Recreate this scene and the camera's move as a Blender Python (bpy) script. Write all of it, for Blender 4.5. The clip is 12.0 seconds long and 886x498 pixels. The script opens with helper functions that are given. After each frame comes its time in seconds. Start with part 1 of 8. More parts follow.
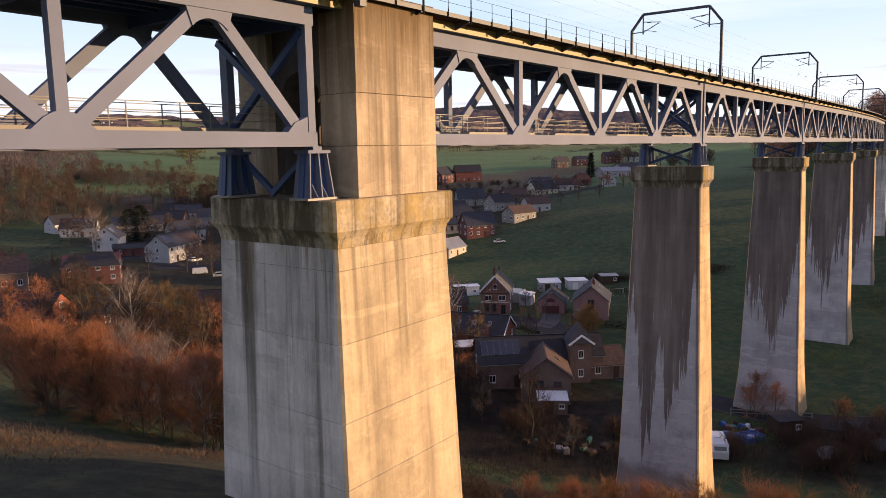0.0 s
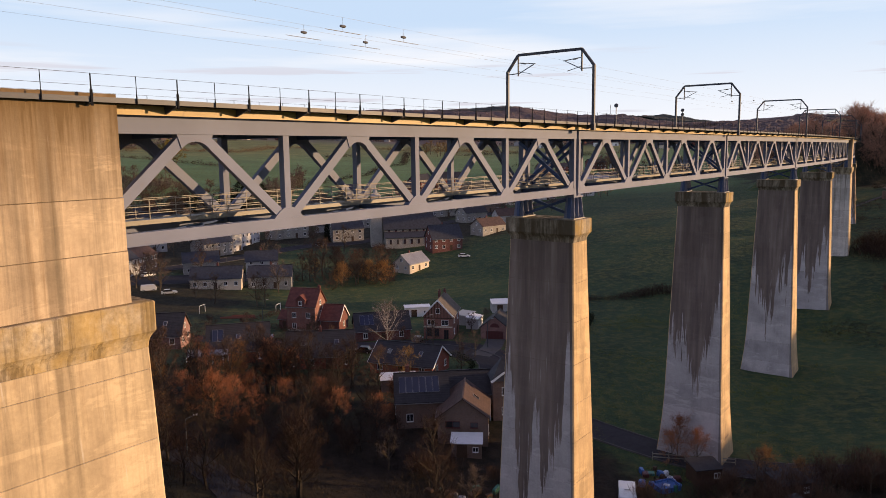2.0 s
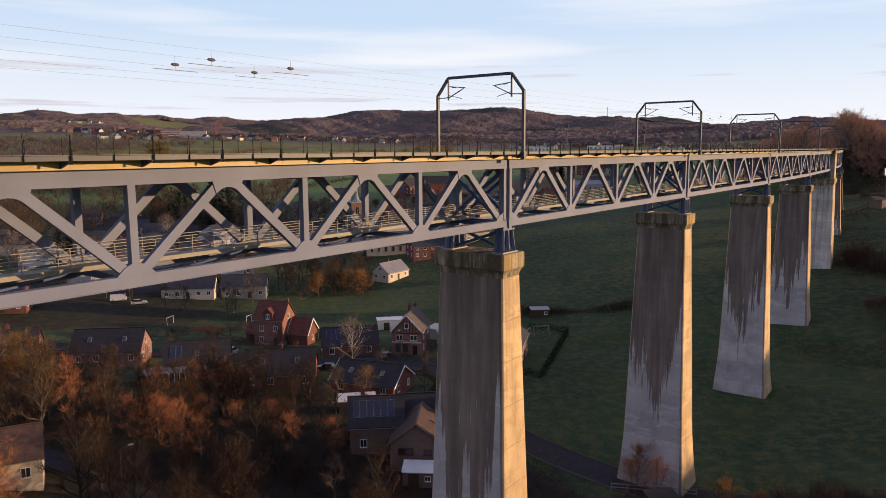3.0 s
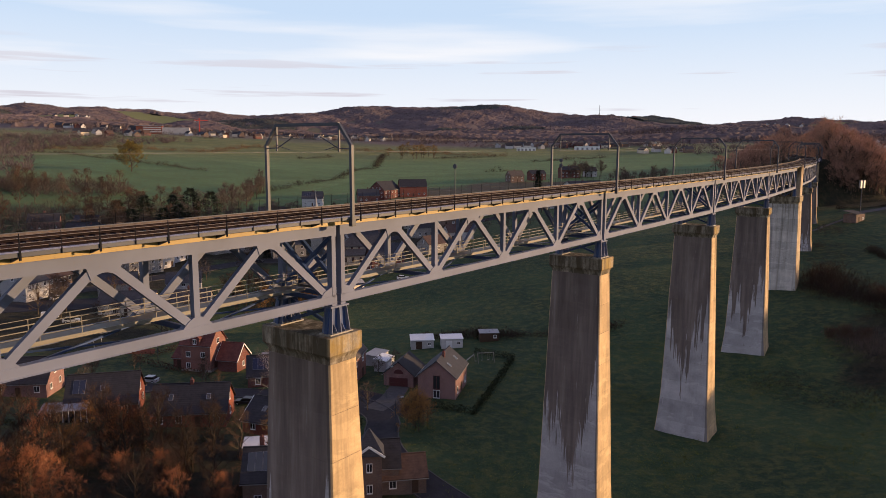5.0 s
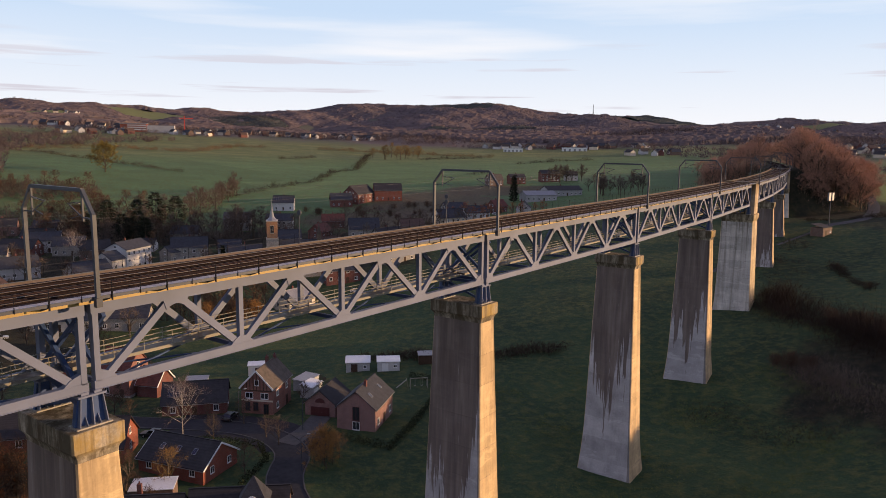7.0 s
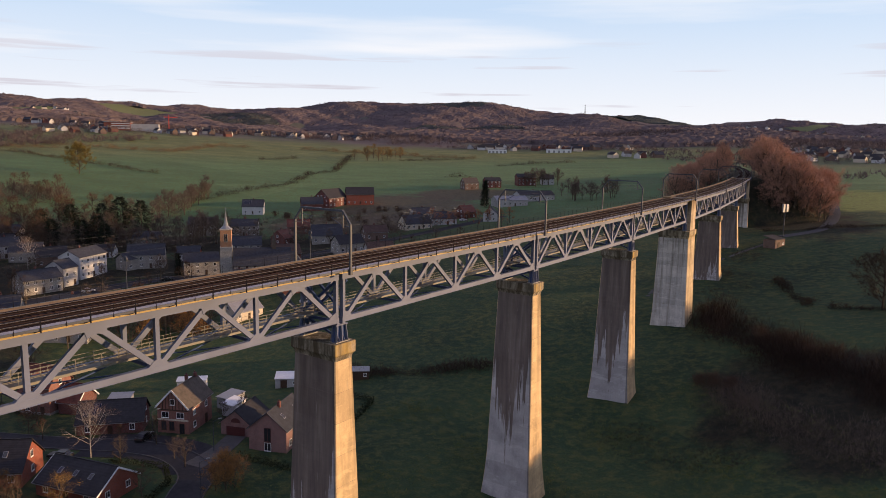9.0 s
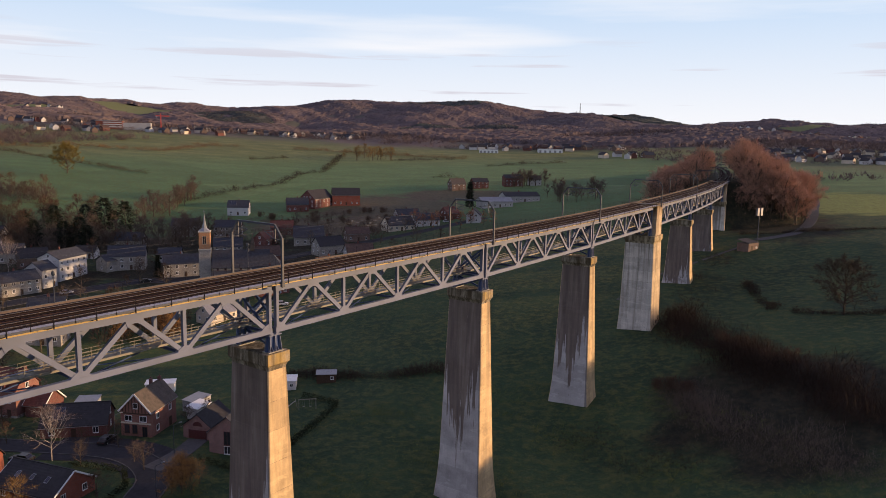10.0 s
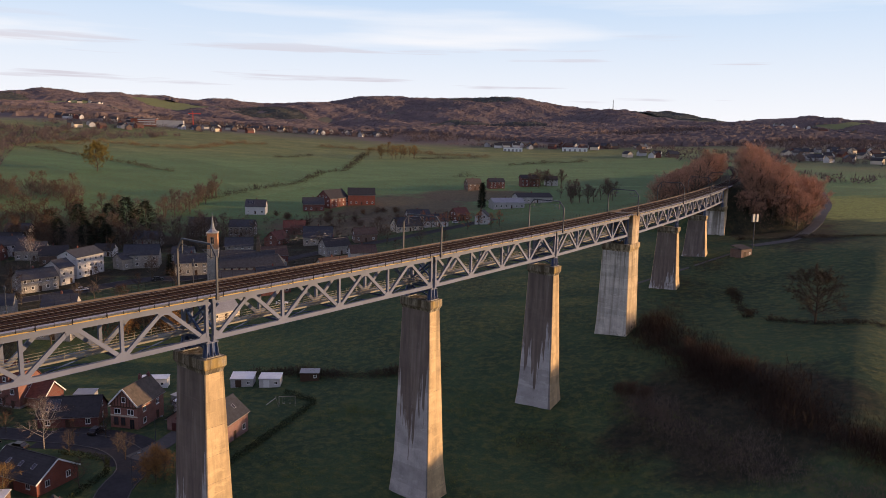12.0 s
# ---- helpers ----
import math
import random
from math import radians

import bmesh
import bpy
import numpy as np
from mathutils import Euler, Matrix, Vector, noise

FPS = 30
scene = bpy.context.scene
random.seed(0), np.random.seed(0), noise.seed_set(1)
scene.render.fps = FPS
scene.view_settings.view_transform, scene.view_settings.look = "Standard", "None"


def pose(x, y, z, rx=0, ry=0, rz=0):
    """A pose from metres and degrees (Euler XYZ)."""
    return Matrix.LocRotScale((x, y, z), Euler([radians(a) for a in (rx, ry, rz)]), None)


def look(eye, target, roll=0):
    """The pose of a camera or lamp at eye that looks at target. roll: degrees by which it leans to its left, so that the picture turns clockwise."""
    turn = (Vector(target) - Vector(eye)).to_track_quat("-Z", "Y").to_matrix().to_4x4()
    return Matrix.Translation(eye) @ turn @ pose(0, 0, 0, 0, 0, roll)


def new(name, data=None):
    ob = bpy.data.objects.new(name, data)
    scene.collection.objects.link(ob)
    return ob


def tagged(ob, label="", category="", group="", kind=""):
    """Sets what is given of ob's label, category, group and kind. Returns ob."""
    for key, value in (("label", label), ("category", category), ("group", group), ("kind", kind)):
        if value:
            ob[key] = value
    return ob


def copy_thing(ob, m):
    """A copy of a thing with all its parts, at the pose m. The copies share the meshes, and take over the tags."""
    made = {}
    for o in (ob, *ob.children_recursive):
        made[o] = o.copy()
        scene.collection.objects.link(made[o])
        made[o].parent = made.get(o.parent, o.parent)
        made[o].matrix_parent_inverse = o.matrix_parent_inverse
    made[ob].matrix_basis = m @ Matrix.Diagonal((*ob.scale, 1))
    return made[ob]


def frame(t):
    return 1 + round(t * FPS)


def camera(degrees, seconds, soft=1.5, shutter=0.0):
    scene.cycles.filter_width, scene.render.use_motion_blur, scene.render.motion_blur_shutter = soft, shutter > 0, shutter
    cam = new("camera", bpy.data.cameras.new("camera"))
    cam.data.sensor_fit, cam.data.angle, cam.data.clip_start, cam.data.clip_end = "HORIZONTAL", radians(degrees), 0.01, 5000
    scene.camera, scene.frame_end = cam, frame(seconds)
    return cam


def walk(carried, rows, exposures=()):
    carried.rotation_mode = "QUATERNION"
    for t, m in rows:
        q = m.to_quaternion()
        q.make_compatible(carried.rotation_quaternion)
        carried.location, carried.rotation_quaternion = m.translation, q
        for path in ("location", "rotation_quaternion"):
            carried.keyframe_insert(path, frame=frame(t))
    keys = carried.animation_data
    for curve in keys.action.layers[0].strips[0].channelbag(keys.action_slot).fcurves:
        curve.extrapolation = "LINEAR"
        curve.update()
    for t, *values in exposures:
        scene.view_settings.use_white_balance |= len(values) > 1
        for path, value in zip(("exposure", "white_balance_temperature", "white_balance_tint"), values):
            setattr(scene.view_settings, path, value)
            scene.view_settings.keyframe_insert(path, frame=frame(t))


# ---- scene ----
cam = camera(62.7, 12.0, soft=0.65)
METRES = 103.2
START = pose(1.036, 1.562, 52.072, -0.382, 0.367, 0.257)
ROWS = [
    (0.0, 0.0, 0.0, 0.0, -0.09, -7.34, 0.7),
    (0.5, 0.0314, 0.0091, 0.0072, -0.09, -7.32, 0.66),
    (1.0, 0.0649, 0.0213, 0.019, -0.11, -7.31, 0.57),
    (1.5, 0.0983, 0.0361, 0.032, -0.13, -7.31, 0.42),
    (2.0, 0.1312, 0.054, 0.0446, -0.2, -7.3, 0.35),
    (2.5, 0.1644, 0.0732, 0.057, -0.24, -7.27, 0.2),
    (3.0, 0.1969, 0.096, 0.0696, -0.32, -7.28, 0.05),
    (5.0, 0.3254, 0.1967, 0.1196, -0.71, -7.61, -0.49),
    (5.5, 0.3594, 0.2199, 0.1314, -0.79, -7.66, -0.59),
    (6.0, 0.3954, 0.2393, 0.1432, -0.82, -7.72, -0.7),
    (6.5, 0.4334, 0.2549, 0.155, -0.87, -7.78, -0.79),
    (7.0, 0.4725, 0.2677, 0.1671, -0.92, -7.84, -0.91),
    (9.0, 0.6327, 0.2712, 0.2174, -1.21, -8.05, -1.28),
    (9.5, 0.672, 0.2616, 0.229, -1.3, -8.12, -1.36),
    (10.0, 0.7103, 0.2482, 0.2399, -1.41, -8.19, -1.44),
    (10.5, 0.7479, 0.232, 0.251, -1.51, -8.27, -1.52),
    (11.0, 0.7844, 0.2132, 0.2622, -1.47, -8.36, -1.57),
    (11.5, 0.8204, 0.1913, 0.2742, -0.68, -8.51, -1.6),
    (12.0, 0.8571, 0.1676, 0.2864, 1.37, -8.65, -1.64),
]
walk(cam, [(t, START @ pose(METRES * x, METRES * y, METRES * z, 90 + pitch, roll, yaw)) for t, x, y, z, yaw, pitch, roll in ROWS], [(0.0, 0.66), (1.2, 0.54), (2.5, 0.42), (12.0, 0.42)])

# ---- sky and sun: a low winter sun over clear air with thin high cloud ----
SUN_EL, SUN_AZ = radians(7.2), radians(5.0)      # azimuth from +x towards +y
world = bpy.data.worlds.new("sky")
scene.world = world
world.use_nodes = True
wn, wl = world.node_tree.nodes, world.node_tree.links
wn.clear()
w_out = wn.new("ShaderNodeOutputWorld")
w_bg = wn.new("ShaderNodeBackground")
w_sky = wn.new("ShaderNodeTexSky")
w_sky.sky_type = "NISHITA"
w_sky.sun_disc = False
w_sky.sun_elevation, w_sky.sun_rotation = SUN_EL, radians(90.0) - SUN_AZ
w_sky.altitude, w_sky.air_density, w_sky.dust_density, w_sky.ozone_density = 200, 1.0, 0.6, 1.6
w_co = wn.new("ShaderNodeTexCoord")
w_map = wn.new("ShaderNodeMapping")
w_map.inputs["Scale"].default_value = (1.1, 2.0, 15.0)
w_map.inputs["Rotation"].default_value = (0.0, radians(4), radians(12))
w_noise = wn.new("ShaderNodeTexNoise")
w_noise.inputs["Scale"].default_value, w_noise.inputs["Detail"].default_value = 1.5, 6.0
w_noise.inputs["Roughness"].default_value = 0.5
w_ramp = wn.new("ShaderNodeValToRGB")
w_ramp.color_ramp.elements[0].position, w_ramp.color_ramp.elements[1].position = 0.42, 0.75
w_sep = wn.new("ShaderNodeSeparateXYZ")
w_veil = wn.new("ShaderNodeMapRange")             # the air whitens towards the horizon
w_veil.inputs["From Min"].default_value, w_veil.inputs["From Max"].default_value = 0.02, 0.17
w_veil.inputs["To Min"].default_value, w_veil.inputs["To Max"].default_value = 0.9, 0.0
w_max = wn.new("ShaderNodeMath")
w_max.operation = "MAXIMUM"
w_mix = wn.new("ShaderNodeMix")
w_mix.data_type = "RGBA"
w_mix.inputs["B"].default_value = (6.6, 6.5, 6.65, 1.0)
wl.new(w_co.outputs["Generated"], w_map.inputs["Vector"])
wl.new(w_map.outputs["Vector"], w_noise.inputs["Vector"])
wl.new(w_noise.outputs["Fac"], w_ramp.inputs["Fac"])
wl.new(w_co.outputs["Generated"], w_sep.inputs["Vector"])
wl.new(w_sep.outputs["Z"], w_veil.inputs["Value"])
wl.new(w_ramp.outputs["Color"], w_max.inputs[0])
wl.new(w_veil.outputs["Result"], w_max.inputs[1])
wl.new(w_max.outputs["Value"], w_mix.inputs["Factor"])
w_thin = wn.new("ShaderNodeMix")                # thin bright haze in front of the clear sky, less of it overhead
w_thin.data_type = "RGBA"
w_thin.inputs["B"].default_value = (4.15, 5.15, 6.6, 1.0)
w_high = wn.new("ShaderNodeMapRange")
w_high.inputs["From Min"].default_value, w_high.inputs["From Max"].default_value = 0.20, 0.45
w_high.inputs["To Min"].default_value, w_high.inputs["To Max"].default_value = 0.92, 0.04
wl.new(w_sep.outputs["Z"], w_high.inputs["Value"])
wl.new(w_high.outputs["Result"], w_thin.inputs["Factor"])
wl.new(w_sky.outputs["Color"], w_thin.inputs["A"])
w_zen = wn.new("ShaderNodeMix")                 # the deep violet-blue of the evening zenith
w_zen.data_type = "RGBA"
w_zen.inputs["B"].default_value = (0.98, 0.98, 2.9, 1.0)
w_up = wn.new("ShaderNodeMapRange")
w_up.inputs["From Min"].default_value, w_up.inputs["From Max"].default_value = 0.24, 0.5
w_up.inputs["To Min"].default_value, w_up.inputs["To Max"].default_value = 0.0, 0.95
wl.new(w_sep.outputs["Z"], w_up.inputs["Value"])
wl.new(w_up.outputs["Result"], w_zen.inputs["Factor"])
wl.new(w_thin.outputs["Result"], w_zen.inputs["A"])
wl.new(w_zen.outputs["Result"], w_mix.inputs["A"])
# narrow grey cloud bars low over the hills
w_map2 = wn.new("ShaderNodeMapping")
w_map2.inputs["Scale"].default_value = (2.2, 2.2, 46.0)
w_map2.inputs["Location"].default_value = (0.35, 0.2, 0.4)
w_noise2 = wn.new("ShaderNodeTexNoise")
w_noise2.inputs["Scale"].default_value, w_noise2.inputs["Detail"].default_value = 1.6, 4.0
w_ramp2 = wn.new("ShaderNodeValToRGB")
w_ramp2.color_ramp.elements[0].position, w_ramp2.color_ramp.elements[1].position = 0.60, 0.67
w_low = wn.new("ShaderNodeValToRGB")
w_low.color_ramp.elements[0].position = 0.02
w_low.color_ramp.elements[1].position = 0.055
w_low.color_ramp.elements.new(0.09).color = (1, 1, 1, 1)
w_low.color_ramp.elements.new(0.14).color = (0, 0, 0, 1)
w_mul = wn.new("ShaderNodeMath")
w_mul.operation = "MULTIPLY"
w_mul2 = wn.new("ShaderNodeMath")
w_mul2.operation = "MULTIPLY"
w_mul2.inputs[1].default_value = 0.9
w_mix2 = wn.new("ShaderNodeMix")
w_mix2.data_type = "RGBA"
w_mix2.inputs["B"].default_value = (4.6, 4.4, 4.9, 1.0)
wl.new(w_co.outputs["Generated"], w_map2.inputs["Vector"])
wl.new(w_map2.outputs["Vector"], w_noise2.inputs["Vector"])
wl.new(w_noise2.outputs["Fac"], w_ramp2.inputs["Fac"])
wl.new(w_sep.outputs["Z"], w_low.inputs["Fac"])
wl.new(w_ramp2.outputs["Color"], w_mul.inputs[0])
wl.new(w_low.outputs["Color"], w_mul.inputs[1])
wl.new(w_mul.outputs["Value"], w_mul2.inputs[0])
wl.new(w_mul2.outputs["Value"], w_mix2.inputs["Factor"])
wl.new(w_mix.outputs["Result"], w_mix2.inputs["A"])
wl.new(w_mix2.outputs["Result"], w_bg.inputs["Color"])
w_bg.inputs["Strength"].default_value = 0.112
wl.new(w_bg.outputs["Background"], w_out.inputs["Surface"])

sun_data = bpy.data.lights.new("sun", "SUN")
sun_data.energy, sun_data.angle, sun_data.color = 5.0, radians(0.5), (1.0, 0.64, 0.345)
sun = new("sun", sun_data)
SUN_DIR = Vector((math.cos(SUN_EL) * math.cos(SUN_AZ), math.cos(SUN_EL) * math.sin(SUN_AZ), math.sin(SUN_EL)))
sun.matrix_world = look(SUN_DIR * 900, (0, 0, 0))


# ---- small mesh and material tools ----
class Shape:
    """Collects faces of one part."""

    def __init__(self):
        self.v, self.f = [], []

    def poly(self, pts, flip=False):
        n = len(self.v)
        self.v += [tuple(p) for p in pts]
        idx = list(range(n, n + len(pts)))
        self.f.append(idx[::-1] if flip else idx)

    def hexa(self, p):
        """Eight corners: four below, four above, both counter-clockwise."""
        n = len(self.v)
        self.v += [tuple(q) for q in p]
        self.f += [[n + i for i in q] for q in ((3, 2, 1, 0), (4, 5, 6, 7), (0, 1, 5, 4), (1, 2, 6, 5), (2, 3, 7, 6), (3, 0, 4, 7))]
        return self

    def box(self, x0, y0, z0, x1, y1, z1):
        return self.hexa([(x0, y0, z0), (x1, y0, z0), (x1, y1, z0), (x0, y1, z0), (x0, y0, z1), (x1, y0, z1), (x1, y1, z1), (x0, y1, z1)])

    def beam(self, a, b, w, d, up=(0, 0, 1)):
        """A bar from a to b, w wide across and d deep towards up."""
        a, b, up = Vector(a), Vector(b), Vector(up)
        along = (b - a).normalized()
        side = along.cross(up).normalized() * (w / 2)
        rise = side.cross(along).normalized() * (d / 2)
        lo = [a - side - rise, a + side - rise, b + side - rise, b - side - rise]
        hi = [a - side + rise, a + side + rise, b + side + rise, b - side + rise]
        return self.hexa(lo + hi)

    def tube(self, a, b, r0, r1, sides=6, cap=True):
        a, b = Vector(a), Vector(b)
        along = (b - a).normalized()
        side = along.orthogonal().normalized()
        other = along.cross(side)
        n = len(self.v)
        for c, r in ((a, r0), (b, r1)):
            for i in range(sides):
                q = 2 * math.pi * i / sides
                self.v.append(tuple(c + (side * math.cos(q) + other * math.sin(q)) * r))
        for i in range(sides):
            j = (i + 1) % sides
            self.f.append([n + i, n + j, n + sides + j, n + sides + i])
        if cap:
            self.f.append([n + i for i in range(sides)][::-1])
            self.f.append([n + sides + i for i in range(sides)])
        return self

    def plate(self, outline, y0, y1):
        """An outline of (x, z), counter-clockwise seen from -y, as a plate between y0 and y1."""
        n, k = len(self.v), len(outline)
        self.v += [(x, y0, z) for x, z in outline] + [(x, y1, z) for x, z in outline]
        self.f.append([n + i for i in range(k)])
        self.f.append([n + k + i for i in range(k)][::-1])
        for i in range(k):
            j = (i + 1) % k
            self.f.append([n + i, n + k + i, n + k + j, n + j])
        return self

    def loft(self, rings, cap=True):
        """Rings of equally many points, joined one to the next."""
        n, k = len(self.v), len(rings[0])
        for ring in rings:
            self.v += [tuple(p) for p in ring]
        for r in range(len(rings) - 1):
            for i in range(k):
                j = (i + 1) % k
                a = n + r * k
                self.f.append([a + i, a + j, a + k + j, a + k + i])
        if cap:
            self.f.append([n + i for i in range(k)][::-1])
            self.f.append([n + (len(rings) - 1) * k + i for i in range(k)])
        return self

    def mesh(self, name, material, smooth=False):
        me = bpy.data.meshes.new(name)
        me.from_pydata(self.v, [], self.f)
        me.update()
        if material:
            me.materials.append(material)
        if smooth:
            me.shade_smooth()
        return me


def part(name, shape, material, parent=None, label="", smooth=False):
    """One mesh object from a Shape or a mesh, under a thing or a part."""
    data = shape if isinstance(shape, bpy.types.Mesh) else shape.mesh(name, material, smooth)
    ob = new(name, data)
    if parent:
        ob.parent = parent
    if label:
        tagged(ob, label)
    return ob


def thing(name, m, label, category, group="", kind=""):
    """An Empty at the base of a thing."""
    ob = new(name)
    ob.empty_display_size = 0.3
    ob.matrix_basis = m
    return tagged(ob, label, category, group, kind)


def solid(name, shape, material, label, category, group="", kind="", smooth=False, m=None):
    """A thing of one mesh."""
    ob = part(name, shape, material, smooth=smooth)
    if m is not None:
        ob.matrix_basis = m
    return tagged(ob, label, category, group, kind)


class Nodes:
    """A small writer for node materials."""

    def __init__(self, name):
        self.m = bpy.data.materials.new(name)
        self.m.use_nodes = True
        self.n, self.l = self.m.node_tree.nodes, self.m.node_tree.links
        self.b = self.n["Principled BSDF"]
        self.co = self.n.new("ShaderNodeTexCoord")

    def vec(self, kind="Object", scale=(1, 1, 1), loc=(0, 0, 0), rot=(0, 0, 0)):
        mp = self.n.new("ShaderNodeMapping")
        mp.inputs["Scale"].default_value, mp.inputs["Location"].default_value, mp.inputs["Rotation"].default_value = scale, loc, rot
        if kind == "World":
            geo = self.n.new("ShaderNodeNewGeometry")
            self.l.new(geo.outputs["Position"], mp.inputs["Vector"])
        else:
            self.l.new(self.co.outputs[kind], mp.inputs["Vector"])
        return mp.outputs["Vector"]

    def noise(self, vec, scale, detail=4.0, rough=0.55, distort=0.0):
        t = self.n.new("ShaderNodeTexNoise")
        t.inputs["Scale"].default_value, t.inputs["Detail"].default_value = scale, detail
        t.inputs["Roughness"].default_value, t.inputs["Distortion"].default_value = rough, distort
        self.l.new(vec, t.inputs["Vector"])
        return t.outputs["Fac"]

    def ramp(self, fac, stops):
        r = self.n.new("ShaderNodeValToRGB")
        e = r.color_ramp.elements
        while len(e) < len(stops):
            e.new(0.5)
        for s, (p, c) in zip(e, stops):
            s.position = p
            s.color = (c, c, c, 1) if isinstance(c, (int, float)) else (*c, 1)
        self.l.new(fac, r.inputs["Fac"])
        return r.outputs["Color"]

    def mix(self, fac, a, b, mode="MIX"):
        x = self.n.new("ShaderNodeMix")
        x.data_type, x.blend_type = "RGBA", mode
        for sock, val in ((x.inputs["Factor"], fac), (x.inputs["A"], a), (x.inputs["B"], b)):
            if isinstance(val, (int, float)):
                sock.default_value = val
            elif isinstance(val, tuple):
                sock.default_value = (*val, 1)
            else:
                self.l.new(val, sock)
        return x.outputs["Result"]

    def math(self, op, a, b=0.0, c=0.0):
        x = self.n.new("ShaderNodeMath")
        x.operation = op
        for i, val in enumerate((a, b, c)):
            if isinstance(val, (int, float)):
                x.inputs[i].default_value = val
            else:
                self.l.new(val, x.inputs[i])
        return x.outputs["Value"]

    def xyz(self, vec):
        s = self.n.new("ShaderNodeSeparateXYZ")
        self.l.new(vec, s.inputs["Vector"])
        return s.outputs

    def random(self):
        o = self.n.new("ShaderNodeObjectInfo")
        return o.outputs["Random"]

    def island(self):
        g = self.n.new("ShaderNodeNewGeometry")
        return g.outputs["Random Per Island"]

    def bump(self, height, strength=0.3, distance=0.05):
        b = self.n.new("ShaderNodeBump")
        b.inputs["Strength"].default_value, b.inputs["Distance"].default_value = strength, distance
        self.l.new(height, b.inputs["Height"])
        self.l.new(b.outputs["Normal"], self.b.inputs["Normal"])

    def done(self, colour, rough=0.8, metal=0.0, spec=None):
        for sock, val in ((self.b.inputs["Base Color"], colour), (self.b.inputs["Roughness"], rough), (self.b.inputs["Metallic"], metal)):
            if isinstance(val, (int, float)):
                sock.default_value = val
            elif isinstance(val, tuple):
                sock.default_value = (*val, 1)
            else:
                self.l.new(val, sock)
        if spec is not None:
            self.b.inputs["Specular IOR Level"].default_value = spec
        return self.m


def plain(name, colour, rough=0.7, metal=0.0, grain=6.0, amount=0.25, kind="Object", vary=0.0, bump=0.0):
    """A surface of one colour with fine and coarse unevenness."""
    k = Nodes(name)
    v = k.vec(kind)
    fine = k.noise(v, grain, 5.0, 0.6)
    coarse = k.noise(v, grain * 0.13, 3.0)
    lo = tuple(c * (1 - amount) for c in colour)
    hi = tuple(min(1, c * (1 + amount)) for c in colour)
    col = k.ramp(k.math("ADD", k.math("MULTIPLY", fine, 0.5), k.math("MULTIPLY", coarse, 0.5)), [(0.32, lo), (0.68, hi)])
    if vary:
        col = k.mix(k.math("MULTIPLY", k.random(), vary), col, tuple(c * 0.35 for c in colour))
    if bump:
        k.bump(fine, 0.4, bump)
    return k.done(col, rough, metal, 0.06 if rough > 0.75 else (0.2 if rough > 0.6 else None))


